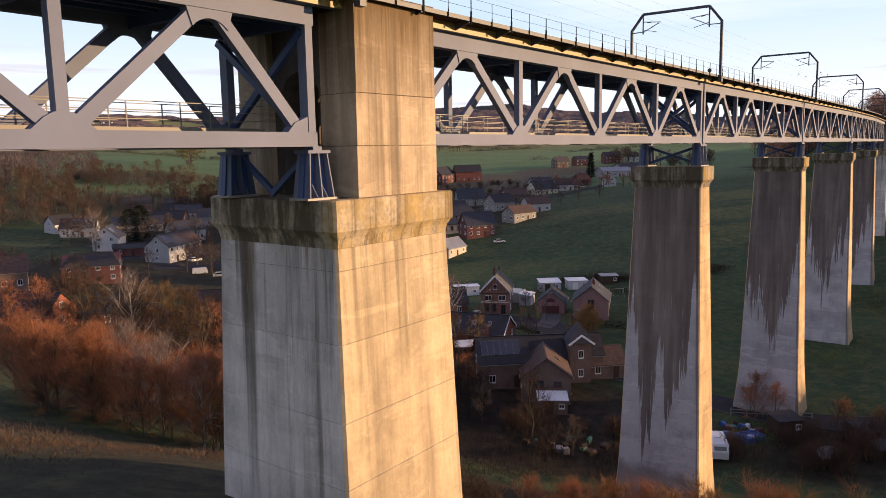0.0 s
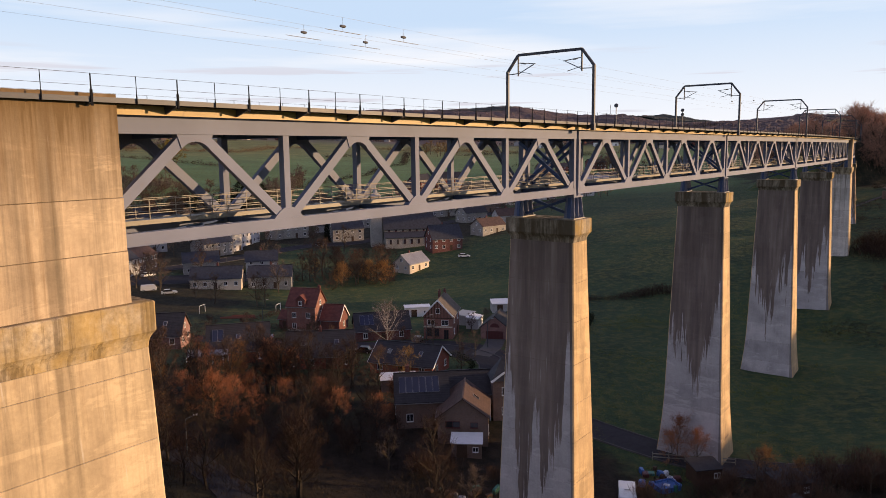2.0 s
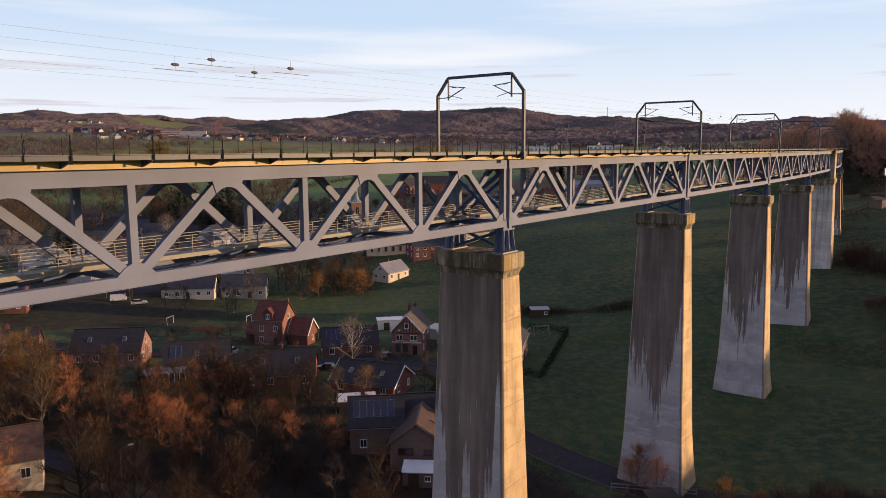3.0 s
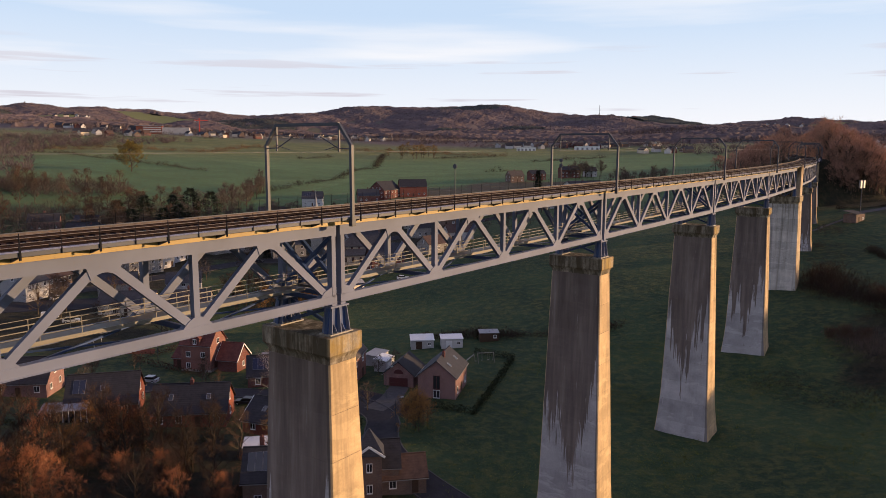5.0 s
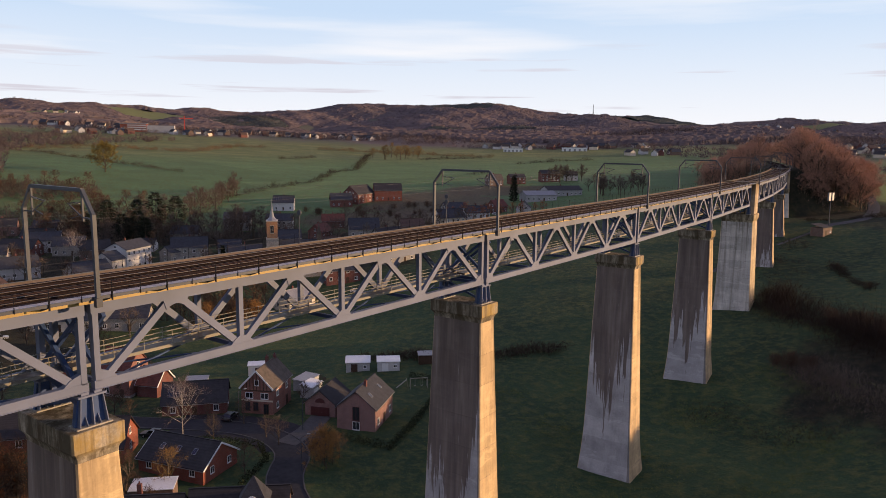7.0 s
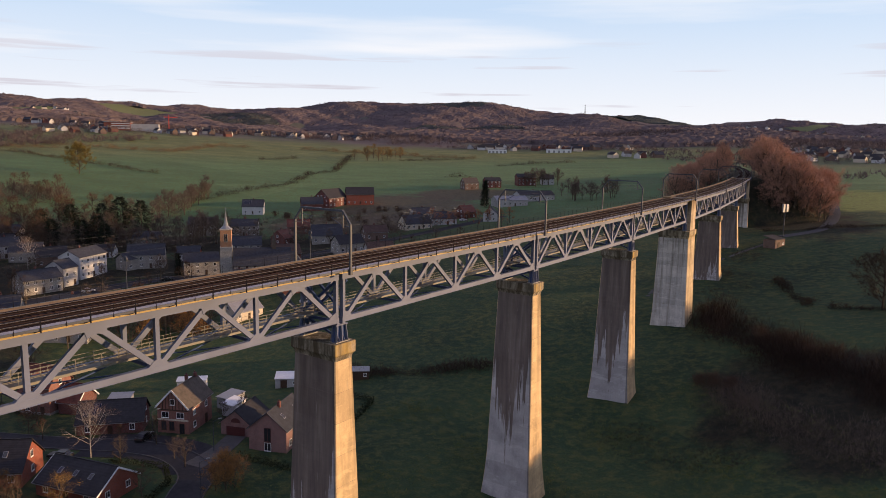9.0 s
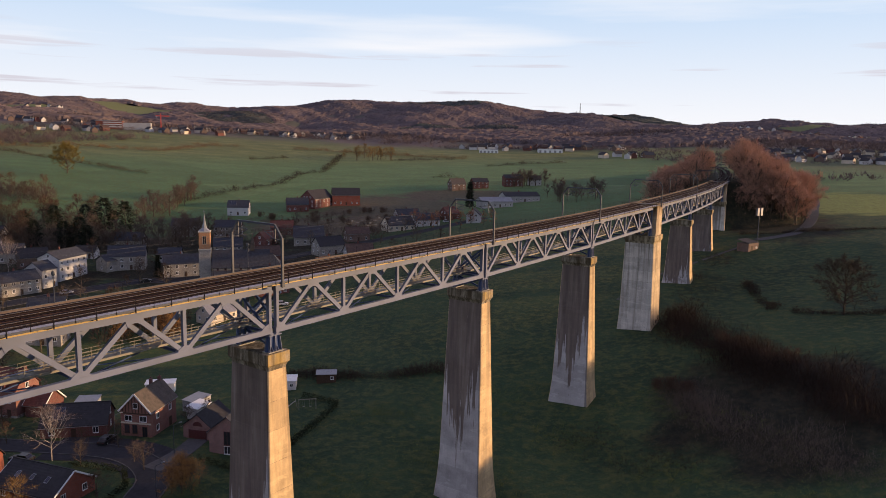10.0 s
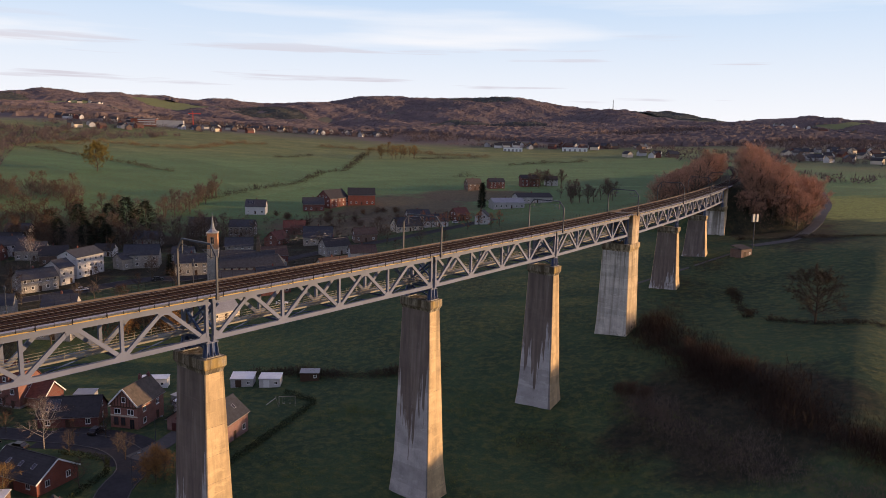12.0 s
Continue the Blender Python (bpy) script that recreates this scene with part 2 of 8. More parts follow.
def concrete_material(name, tone=(0.47, 0.44, 0.43), stain=True, drips=0.35, crown=0.0, foot=0.0):
    """Old cast concrete: board marks, pale lime runs and dark water stains running down from the top."""
    k = Nodes(name)
    v = k.vec()
    x, y, z = k.xyz(v)
    w = k.vec("World")
    blotch = k.noise(w, 0.35, 6.0, 0.6)
    fine = k.noise(v, 5.0, 6.0, 0.65)
    tint = k.math("MULTIPLY", k.random(), 0.5 if stain else 0.38)
    col = k.ramp(blotch, [(0.3, tuple(c * 0.68 for c in tone)), (0.5, tone), (0.72, tuple(min(1, c * 1.2) for c in tone))])
    col = k.mix(tint, col, tuple(c * 0.55 for c in tone))
    col = k.mix(0.3, col, k.ramp(fine, [(0.3, 0.3), (0.7, 0.62)]), "OVERLAY")
    # cloudy patches where the skin has come off, drawn out along the boards
    skin = k.noise(k.vec("World", scale=(0.22, 0.22, 0.8), loc=(4, 2, 7)), 1.0, 8.0, 0.68, 0.6)
    col = k.mix(k.ramp(skin, [(0.55, 0.0), (0.6, 0.4)]), col, tuple(min(1, c * 1.28) for c in tone))
    if stain:
        # z is measured from the cap downwards (negative)
        run = k.noise(k.vec("World", scale=(0.75, 0.75, 0.004)), 1.0, 5.0, 0.7)
        edge = k.noise(k.vec("World", scale=(2.6, 2.6, 0.03)), 1.0, 3.0, 0.7)
        middle = k.math("MULTIPLY", k.math("ABSOLUTE", k.math("ADD", y, -0.5)), -3.0)
        depth = k.math("ADD", k.math("ADD", k.math("MULTIPLY", run, 46.0), k.math("MULTIPLY", edge, 18.0)), middle)
        wet = k.math("ADD", k.math("ADD", z, depth), 1.5)
        mask = k.ramp(k.math("MULTIPLY", wet, 0.05), [(0.29, 0.0), (0.325, 1.0)])
        brown = k.ramp(k.noise(k.vec("World", scale=(0.9, 0.9, 0.07), loc=(1, 5, 2)), 1.0, 4.0, 0.6), [(0.34, (0.085, 0.062, 0.050)), (0.52, (0.135, 0.100, 0.082)), (0.70, (0.22, 0.175, 0.15))])
        col = k.mix(k.math("MULTIPLY", mask, 0.88), col, brown)
        strip = k.math("ADD", k.math("ADD", k.math("MULTIPLY", y, -1.0), k.math("MULTIPLY", z, 0.036)), -2.75)
        strip = k.math("ADD", strip, k.math("MULTIPLY", k.noise(k.vec("World", scale=(0.6, 0.6, 0.16)), 1.0, 4.0), -0.35))
        col = k.mix(k.ramp(strip, [(0.0, 0.0), (0.08, 0.62)]), col, (0.085, 0.068, 0.055))
    else:
        film = k.ramp(k.noise(k.vec("World", scale=(0.5, 0.5, 0.05), loc=(3, 9, 0)), 1.0, 6.0, 0.7), [(0.42, 0.0), (0.66, 0.4)])
        col = k.mix(film, col, (0.15, 0.11, 0.08))
    top = k.ramp(k.math("MULTIPLY", z, -0.05), [(0.05, 1.0), (0.9, 0.25)])
    drip = k.ramp(k.noise(k.vec("World", scale=(1.0, 1.0, 0.02)), 1.0, 6.0, 0.72), [(0.5, 0.0), (0.66, 1.0)])
    col = k.mix(k.math("MULTIPLY", k.math("MULTIPLY", drip, top), drips), col, (0.075, 0.062, 0.045))
    if not stain:      # broad dark lanes that wander down from the cap, and rusty runs below the joints
        lane = k.noise(k.vec("World", scale=(0.62, 0.62, 0.012), loc=(2.3, 4.1, 0)), 1.0, 3.0, 0.55, 0.15)
        col = k.mix(k.math("MULTIPLY", k.math("MULTIPLY", k.ramp(lane, [(0.56, 0.0), (0.63, 1.0)]), top), min(1.0, drips)), col, (0.085, 0.066, 0.045))
        rusty = k.noise(k.vec("World", scale=(2.8, 2.8, 0.09), loc=(9, 1, 3)), 1.0, 4.0, 0.6)
        short = k.ramp(k.math("MULTIPLY", z, -0.05), [(0.10, 1.0), (0.34, 0.0)])
        col = k.mix(k.math("MULTIPLY", k.math("MULTIPLY", k.ramp(rusty, [(0.56, 0.0), (0.68, 0.8)]), short), min(1.0, drips)), col, (0.16, 0.095, 0.04))
    if foot:           # damp, dirty foot
        low = k.math("ADD", k.math("MULTIPLY", k.xyz(w)[2], 0.02), k.math("MULTIPLY", k.noise(k.vec("World", scale=(0.5, 0.5, 0.25)), 1.0, 4.0), 0.05))
        col = k.mix(k.ramp(low, [(0.365, foot), (0.385, 0.0)]), col, (0.12, 0.095, 0.075))
    if crown:          # soot and algae washed down from the top
        wash = k.noise(k.vec("World", scale=(1.3, 1.3, 0.06)), 1.0, 5.0, 0.7)
        col = k.mix(k.ramp(k.math("ADD", k.math("MULTIPLY", z, 0.075), k.math("MULTIPLY", wash, 0.7)), [(0.72, 0.0), (1.02, crown)]), col, (0.13, 0.085, 0.04))
    lime = k.ramp(k.noise(k.vec("World", scale=(3.5, 3.5, 0.18), loc=(7, 3, 1)), 1.0, 3.0), [(0.68, 0.0), (0.74, 1.0)])
    col = k.mix(k.math("MULTIPLY", lime, 0.35), col, (0.6, 0.58, 0.53))
    k.bump(k.math("ADD", fine, k.math("MULTIPLY", skin, 1.5)), 0.4, 0.035)
    return k.done(col, 0.92, 0.0, 0.25)


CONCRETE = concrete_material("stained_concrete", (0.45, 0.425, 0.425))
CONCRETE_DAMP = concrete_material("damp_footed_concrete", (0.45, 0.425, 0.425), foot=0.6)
# side-face concretes: golden sunlight is mixed into the tone, end faces stay greyer
CONCRETE_SIDE_SUN = concrete_material("weathered_sun_toned_side_concrete", (0.60, 0.435, 0.24), False, 0.4)
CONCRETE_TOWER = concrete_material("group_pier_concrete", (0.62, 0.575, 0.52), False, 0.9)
CONCRETE_TOWER_SUN = concrete_material("sun_toned_tower_concrete", (0.54, 0.42, 0.265), False, 0.55)
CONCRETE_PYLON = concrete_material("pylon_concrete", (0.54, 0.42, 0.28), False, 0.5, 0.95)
# low tone puts the shade below the deck into the arched wall
WALL_SHADE = concrete_material("shade_toned_wall_concrete", (0.14, 0.125, 0.115), False, 0.5)
JOINT = plain("dirty_casting_joint", (0.17, 0.135, 0.10), 0.95, 0, 4.0, 0.35)


def cap_material(name, pale, lichen):
    """The corbelled caps: dark wash over weathered concrete, with ochre lichen on the side to the sun."""
    k = Nodes(name)
    v = k.vec()
    fine = k.noise(v, 5.0, 6.0, 0.6)
    patchy = k.noise(k.vec("World"), 0.9, 6.0, 0.65)
    col = k.ramp(k.math("ADD", k.math("MULTIPLY", fine, 0.5), k.math("MULTIPLY", patchy, 0.5)), [(0.34, tuple(c * 0.45 for c in pale)), (0.62, pale)])
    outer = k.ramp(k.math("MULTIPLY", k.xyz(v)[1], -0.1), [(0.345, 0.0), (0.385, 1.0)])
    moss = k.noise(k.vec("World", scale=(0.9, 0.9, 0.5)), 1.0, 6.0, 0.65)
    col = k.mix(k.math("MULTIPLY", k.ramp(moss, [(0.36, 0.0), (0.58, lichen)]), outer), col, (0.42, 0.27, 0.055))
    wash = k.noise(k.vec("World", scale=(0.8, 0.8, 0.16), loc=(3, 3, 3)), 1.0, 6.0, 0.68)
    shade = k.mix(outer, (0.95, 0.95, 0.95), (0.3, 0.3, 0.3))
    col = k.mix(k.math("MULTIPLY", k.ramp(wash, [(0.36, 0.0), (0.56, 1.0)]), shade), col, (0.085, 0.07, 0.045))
    drip = k.ramp(k.noise(k.vec("World", scale=(1.7, 1.7, 0.05)), 1.0, 5.0, 0.7), [(0.5, 0.0), (0.6, 1.0)])
    col = k.mix(k.math("MULTIPLY", drip, 0.6), col, (0.085, 0.06, 0.034))
    k.bump(k.math("ADD", fine, patchy), 0.45, 0.04)
    return k.done(col, 0.95, 0.0, 0.2)


CAP = cap_material("mossy_cap_concrete", (0.46, 0.40, 0.31), 0.9)
CAP_TOWER = cap_material("group_cap_concrete", (0.58, 0.48, 0.34), 0.6)


def paint_material(name, colour, rust=0.25, rough=0.5):
    k = Nodes(name)
    v = k.vec()
    n = k.noise(v, 3.0, 5.0, 0.6)
    big = k.noise(v, 0.25, 3.0)
    col = k.ramp(big, [(0.3, tuple(c * 0.85 for c in colour)), (0.7, tuple(c * 1.12 for c in colour))])
    col = k.mix(k.math("MULTIPLY", k.ramp(n, [(0.58, 0.0), (0.72, 1.0)]), rust), col, (0.16, 0.1, 0.06))
    k.bump(n, 0.1, 0.01)
    return k.done(col, rough, 0.0, 0.4 if rough < 0.7 else 0.08)


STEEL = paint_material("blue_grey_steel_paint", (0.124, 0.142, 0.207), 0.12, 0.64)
# blue of the trestles; on the inner bracing it also holds the shade
STEEL_BLUE_SHADE = paint_material("blue_and_shaded_steel_paint", (0.035, 0.065, 0.16), 0.12)
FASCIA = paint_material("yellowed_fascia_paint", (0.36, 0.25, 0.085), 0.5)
WALK = paint_material("pale_walkway_paint", (0.21, 0.19, 0.15), 0.3)
RAIL_GREY = paint_material("grey_railing_paint", (0.011, 0.012, 0.015), 0.1, 0.9)
GALVANISED = paint_material("dull_galvanised_steel", (0.045, 0.05, 0.062), 0.15)
RAIL_PALE = paint_material("pale_galvanised_rail", (0.06, 0.06, 0.065), 0.1, 0.9)
RAIL_TOP = paint_material("rusty_rail_steel", (0.013, 0.008, 0.007), 0.3, 0.9)
BALLAST = plain("brown_ballast", (0.048, 0.030, 0.027), 0.95, 0, 9.0, 0.5, bump=0.05)
SLEEPER = plain("weathered_sleeper", (0.032, 0.020, 0.018), 0.9, 0, 4.0, 0.3, vary=0.3)
DECK_DARK = plain("dark_deck_plate", (0.032, 0.022, 0.021), 0.8, 0, 3.0, 0.3)
PALE_WALK = plain("pale_walkway_slab", (0.33, 0.31, 0.315), 0.9, 0, 3.0, 0.25)


# ---- the land: a valley floor with slopes and wooded hills ----
NEAR_LAND = [(-10, 38, 28, 9.2), (-8, 80, 32, -7.7), (0, 270, 55, -6.9), (150, 125, 45, -8.5), (160, 190, 35, 5.0), (10, 50, 30, 1.6), (30, 158, 45, 5.0), (-30, 20, 55, 3.5), (20, 0, 60, -14.6), (110, 20, 70, -7.0), (60, 80, 50, -17.7), (20, 100, 45, -2.9), (85, 150, 50, -8.0), (130, 170, 50, -10.7), (190, 230, 60, -11.2), (-90, 80, 60, -1.8), (-40, 150, 60, -9.2), (30, 190, 60, -13.5), (120, 260, 60, -3.5)]
SLOPES = [(-200, 150, 150, -18.5), (-120, 350, 150, -14.0), (60, 420, 150, -7.2), (250, 420, 150, -1.5), (350, 180, 160, 2.6), (-300, 600, 180, 5.6), (0, 620, 180, -1.4), (300, 700, 220, 2.7), (150, -150, 170, 1.0), (-100, -150, 170, -8.1)]
HILLS = [(-400, 1100, 330, 28.9), (150, 1050, 330, 6.1), (650, 1050, 350, 15.4), (100, 1750, 420, 43.9), (700, 1700, 420, 54.3), (-900, 1500, 450, 61.4), (-1350, 2450, 420, 103.3), (-700, 2800, 380, 78.7), (0, 2850, 340, 90.7), (520, 2800, 330, 64.2), (1000, 2600, 330, 65.8), (1550, 2350, 350, 57.3), (1500, 1300, 500, 1.5), (-1300, 700, 600, -3.5), (1200, 100, 600, 43.5), (-1000, -600, 700, 85.8), (800, -1200, 800, 88.9), (0, 4000, 800, 208.8), (-2400, 1600, 800, 187.7), (2500, 1700, 800, 166.7)]
BANK_ARC = (-1074.41, 999.84, 1432.39, -0.45398)     # centre and radius of the curve, angle where the bank begins
LAND = np.array(NEAR_LAND + SLOPES + HILLS, float)


def heights(x, y):
    x, y = np.asarray(x, float), np.asarray(y, float)
    z = np.full(x.shape, 12.0)
    for cx, cy, r, h in LAND:
        z += h * np.exp(-((x - cx) ** 2 + (y - cy) ** 2) / (2 * r * r))
    far = np.clip((y - 1150) / 700, 0, 1)           # spurs and small valleys in the hills
    z += far * (9 * np.sin(x * 0.011 + 1.7 * np.sin(y * 0.006)) + 6 * np.sin(x * 0.023 + y * 0.013) * np.sin(y * 0.009 - 1) + 3 * np.sin(x * 0.061 + 2) * np.sin(y * 0.047))
    # unseen ground to the east, lowered so that the low sun reaches the piers
    z -= 0.3 * np.clip(x - (68 + 0.62 * y), 0, 160) * np.clip((480 - y) / 140, 0, 1) * np.clip((y + 900) / 300, 0, 1)
    # the railway bank beyond the last pier: a ridge along the curved line
    cx, cy, radius, start = BANK_ARC
    a = np.arctan2(y - cy, x - cx)
    run = (a - start) * radius
    off = np.abs(np.hypot(x - cx, y - cy) - radius)
    crest = 58.55 - np.maximum(0, off - 7.5) / 1.5 - np.maximum(0, 8 - run) / 0.8 - np.maximum(0, run - 330) / 9
    z = np.where(run > -40, np.maximum(z, crest), z)
    return z


def ground(x, y):
    return float(heights(np.array([x]), np.array([y]))[0])


def land_grid():
    """Close-set lines near the bridge, wider ones towards the horizon."""
    def lines(c, inner, outer, step, n):
        mid = np.arange(c - inner, c + inner + 0.1, step)
        out = np.geomspace(1, outer / inner, n)[1:] * inner
        return np.concatenate([c - out[::-1], mid, c + out])
    xs, ys = lines(60, 240, 4400, 4.0, 60), lines(180, 240, 4400, 4.0, 60)
    gx, gy = np.meshgrid(xs, ys)
    gz = heights(gx, gy)
    rough = np.random.RandomState(3).normal(0, 0.06, gz.shape)
    inner = (abs(gx - 60) < 240) & (abs(gy - 180) < 240)
    gz = gz + np.where(inner, rough, 0)
    nx, ny = len(xs), len(ys)
    verts = np.stack([gx.ravel(), gy.ravel(), gz.ravel()], 1)
    i = (np.arange(ny - 1)[:, None] * nx + np.arange(nx - 1)[None]).ravel()
    faces = np.stack([i, i + 1, i + nx + 1, i + nx], 1)
    me = bpy.data.meshes.new("ground")
    me.from_pydata(verts.tolist(), [], faces.tolist())
    me.shade_smooth()
    return me


def ground_material():
    k = Nodes("meadow_grass")
    v = k.vec("World")
    x, y, z = k.xyz(v)
    big = k.noise(v, 0.006, 4.0, 0.55)
    mid = k.noise(v, 0.05, 5.0, 0.6)
    tuft = k.noise(v, 0.45, 6.0, 0.7)
    fine = k.noise(v, 3.0, 5.0, 0.7)
    wobble = k.math("MULTIPLY", k.math("ADD", mid, -0.5), 0.9)

    def patch(cx, cy, rx, ry, soft=0.25):
        dx, dy = k.math("MULTIPLY", k.math("ADD", x, -cx), 1 / rx), k.math("MULTIPLY", k.math("ADD", y, -cy), 1 / ry)
        d = k.math("SQRT", k.math("ADD", k.math("MULTIPLY", dx, dx), k.math("MULTIPLY", dy, dy)))
        return k.ramp(k.math("ADD", d, wobble), [(0.95 - soft, 1.0), (0.95, 0.0)])

    col = k.ramp(mid, [(0.32, (0.018, 0.033, 0.017)), (0.5, (0.028, 0.050, 0.024)), (0.68, (0.048, 0.074, 0.031))])
    col = k.mix(k.ramp(big, [(0.42, 0.0), (0.62, 0.55)]), col, (0.042, 0.078, 0.033))
    # greener pasture on the far slopes, field by field
    cells = k.n.new("ShaderNodeTexVoronoi")
    cells.inputs["Scale"].default_value = 1.0
    k.l.new(k.vec("World", scale=(0.0052, 0.0075, 0.0)), cells.inputs["Vector"])
    shade = k.xyz(cells.outputs["Color"])[0]
    field = k.ramp(shade, [(0.0, (0.098, 0.160, 0.068)), (0.5, (0.118, 0.210, 0.084)), (1.0, (0.16, 0.24, 0.10))])
    slope_on = k.ramp(k.math("MULTIPLY", k.math("ADD", y, k.math("MULTIPLY", x, -0.10)), 0.001), [(0.40, 0.0), (0.50, 1.0)])
    # yellowish upper fields, brightened further to put sunlight into the colour
    upper = k.ramp(k.math("MULTIPLY", k.math("ADD", y, k.math("MULTIPLY", x, -0.35)), 0.001), [(0.78, 0.0), (0.92, 0.7)])
    field = k.mix(upper, field, k.ramp(mid, [(0.4, (0.175, 0.165, 0.06)), (0.6, (0.26, 0.235, 0.085))]))
    field = k.mix(k.ramp(k.noise(k.vec("World", scale=(0.02, 0.05, 0.0)), 1.0, 5.0, 0.6), [(0.4, 0.35), (0.6, 0.0)]), field, (0.055, 0.095, 0.045))
    col = k.mix(slope_on, col, field)
    # field beside the lane, its sunlit brightness painted as a yellow-green patch
    col = k.mix(patch(335, 450, 75, 95), col, (0.22, 0.25, 0.065))
    col = k.mix(k.ramp(tuft, [(0.46, 0.0), (0.62, 0.7)]), col, (0.105, 0.105, 0.034))
    col = k.mix(k.ramp(fine, [(0.35, 0.4), (0.6, 0.0)]), col, (0.014, 0.020, 0.010))
    col = k.mix(k.math("MULTIPLY", patch(640, 900, 330, 270, 0.4), 0.6), col, (0.115, 0.095, 0.058))
    for cx, cy, rx, ry in ((48, 525, 62, 72), (100, 585, 55, 40), (20, 455, 60, 40)):      # dry brown rough ground above the village
        col = k.mix(k.math("MULTIPLY", patch(cx, cy, rx, ry), 0.9), col, k.ramp(tuft, [(0.35, (0.055, 0.042, 0.030)), (0.65, (0.12, 0.09, 0.055))]))
    # bare earth and leaf litter, blackened to carry shade from bank and trees
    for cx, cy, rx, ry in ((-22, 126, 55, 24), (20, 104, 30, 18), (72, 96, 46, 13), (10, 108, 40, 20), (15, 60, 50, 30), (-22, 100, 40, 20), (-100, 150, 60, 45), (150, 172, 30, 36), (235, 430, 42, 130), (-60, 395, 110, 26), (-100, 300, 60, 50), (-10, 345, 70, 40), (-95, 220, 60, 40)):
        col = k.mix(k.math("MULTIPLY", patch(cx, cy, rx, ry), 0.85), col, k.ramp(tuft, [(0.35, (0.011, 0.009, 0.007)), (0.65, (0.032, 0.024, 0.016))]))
    for cx, cy, rx, ry in ((-32, 52, 40, 24),):
        col = k.mix(k.math("MULTIPLY", patch(cx, cy, rx, ry), 0.8), col, k.ramp(tuft, [(0.35, (0.020, 0.019, 0.012)), (0.65, (0.050, 0.046, 0.026))]))
    # woodland floor on the far slopes, paled to put distance haze into its colour
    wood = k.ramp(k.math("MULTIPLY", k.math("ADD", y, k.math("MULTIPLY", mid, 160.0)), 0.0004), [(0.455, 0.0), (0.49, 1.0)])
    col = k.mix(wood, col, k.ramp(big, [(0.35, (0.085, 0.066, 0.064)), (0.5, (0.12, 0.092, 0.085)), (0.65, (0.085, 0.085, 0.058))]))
    for cx, cy, rx, ry in ((-890, 2480, 170, 105), (-816, 1730, 130, 52), (-905, 2040, 210, 85), (300, 2000, 180, 40), (1250, 2150, 220, 75)):      # pastures between the woods
        col = k.mix(patch(cx, cy, rx, ry), col, (0.14, 0.15, 0.06))
    k.bump(k.math("ADD", k.math("MULTIPLY", tuft, 1.0), k.math("MULTIPLY", fine, 0.3)), 0.7, 0.5)
    return k.done(col, 0.95, 0.0, 0.15)


GRASS = ground_material()
ground_mesh = land_grid()
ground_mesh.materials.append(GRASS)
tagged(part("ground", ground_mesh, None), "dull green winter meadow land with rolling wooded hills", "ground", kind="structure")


# ---- the viaduct: its line, then piers, trusses, deck, track and masts ----
# s runs along the bridge from the second pier, u to the right of it
P0 = Vector((24.7, 78.0))
HEAD0, BEND_FROM, BEND = 53.13, 78.0, 0.040          # degrees, metres, degrees a metre
CAP_TOP, TRUSS_Z, TRUSS_H, TRUSS_U = 50.0, 52.38, 5.9, 2.75
PANEL, GAP = 11.55, 0.9
SPAN = 4 * PANEL


def heading(s):
    return HEAD0 + BEND * max(0.0, s - BEND_FROM)


def line_at(s):
    """The bridge's middle line: x, y and heading in degrees."""
    if s <= BEND_FROM:
        a = radians(HEAD0)
        return P0.x + s * math.cos(a), P0.y + s * math.sin(a), HEAD0
    a, k = radians(HEAD0), radians(BEND)
    b = a + k * (s - BEND_FROM)
    x0, y0 = P0.x + BEND_FROM * math.cos(a), P0.y + BEND_FROM * math.sin(a)
    return x0 + (math.sin(b) - math.sin(a)) / k, y0 - (math.cos(b) - math.cos(a)) / k, math.degrees(b)


def bridge_pose(s, z=0.0):
    x, y, h = line_at(s)
    return pose(x, y, z, 0, 0, h)


PIERS = [-102.0, 0.0, 48.0, 96.0, 144.0, 244.4, 292.4]
TOWERS = [-49.0, 194.2, 342.6]
SPANS = [-98.4, -46.9, 0.9, 48.9, 96.9, 144.9, 197.3, 245.3, 293.3]


def rect(hx, hy, z, bevel=0.12):
    b = bevel
    return [(-hx + b, -hy, z), (hx - b, -hy, z), (hx, -hy + b, z), (hx, hy - b, z), (hx - b, hy, z), (-hx + b, hy, z), (-hx, hy - b, z), (-hx, -hy + b, z)]


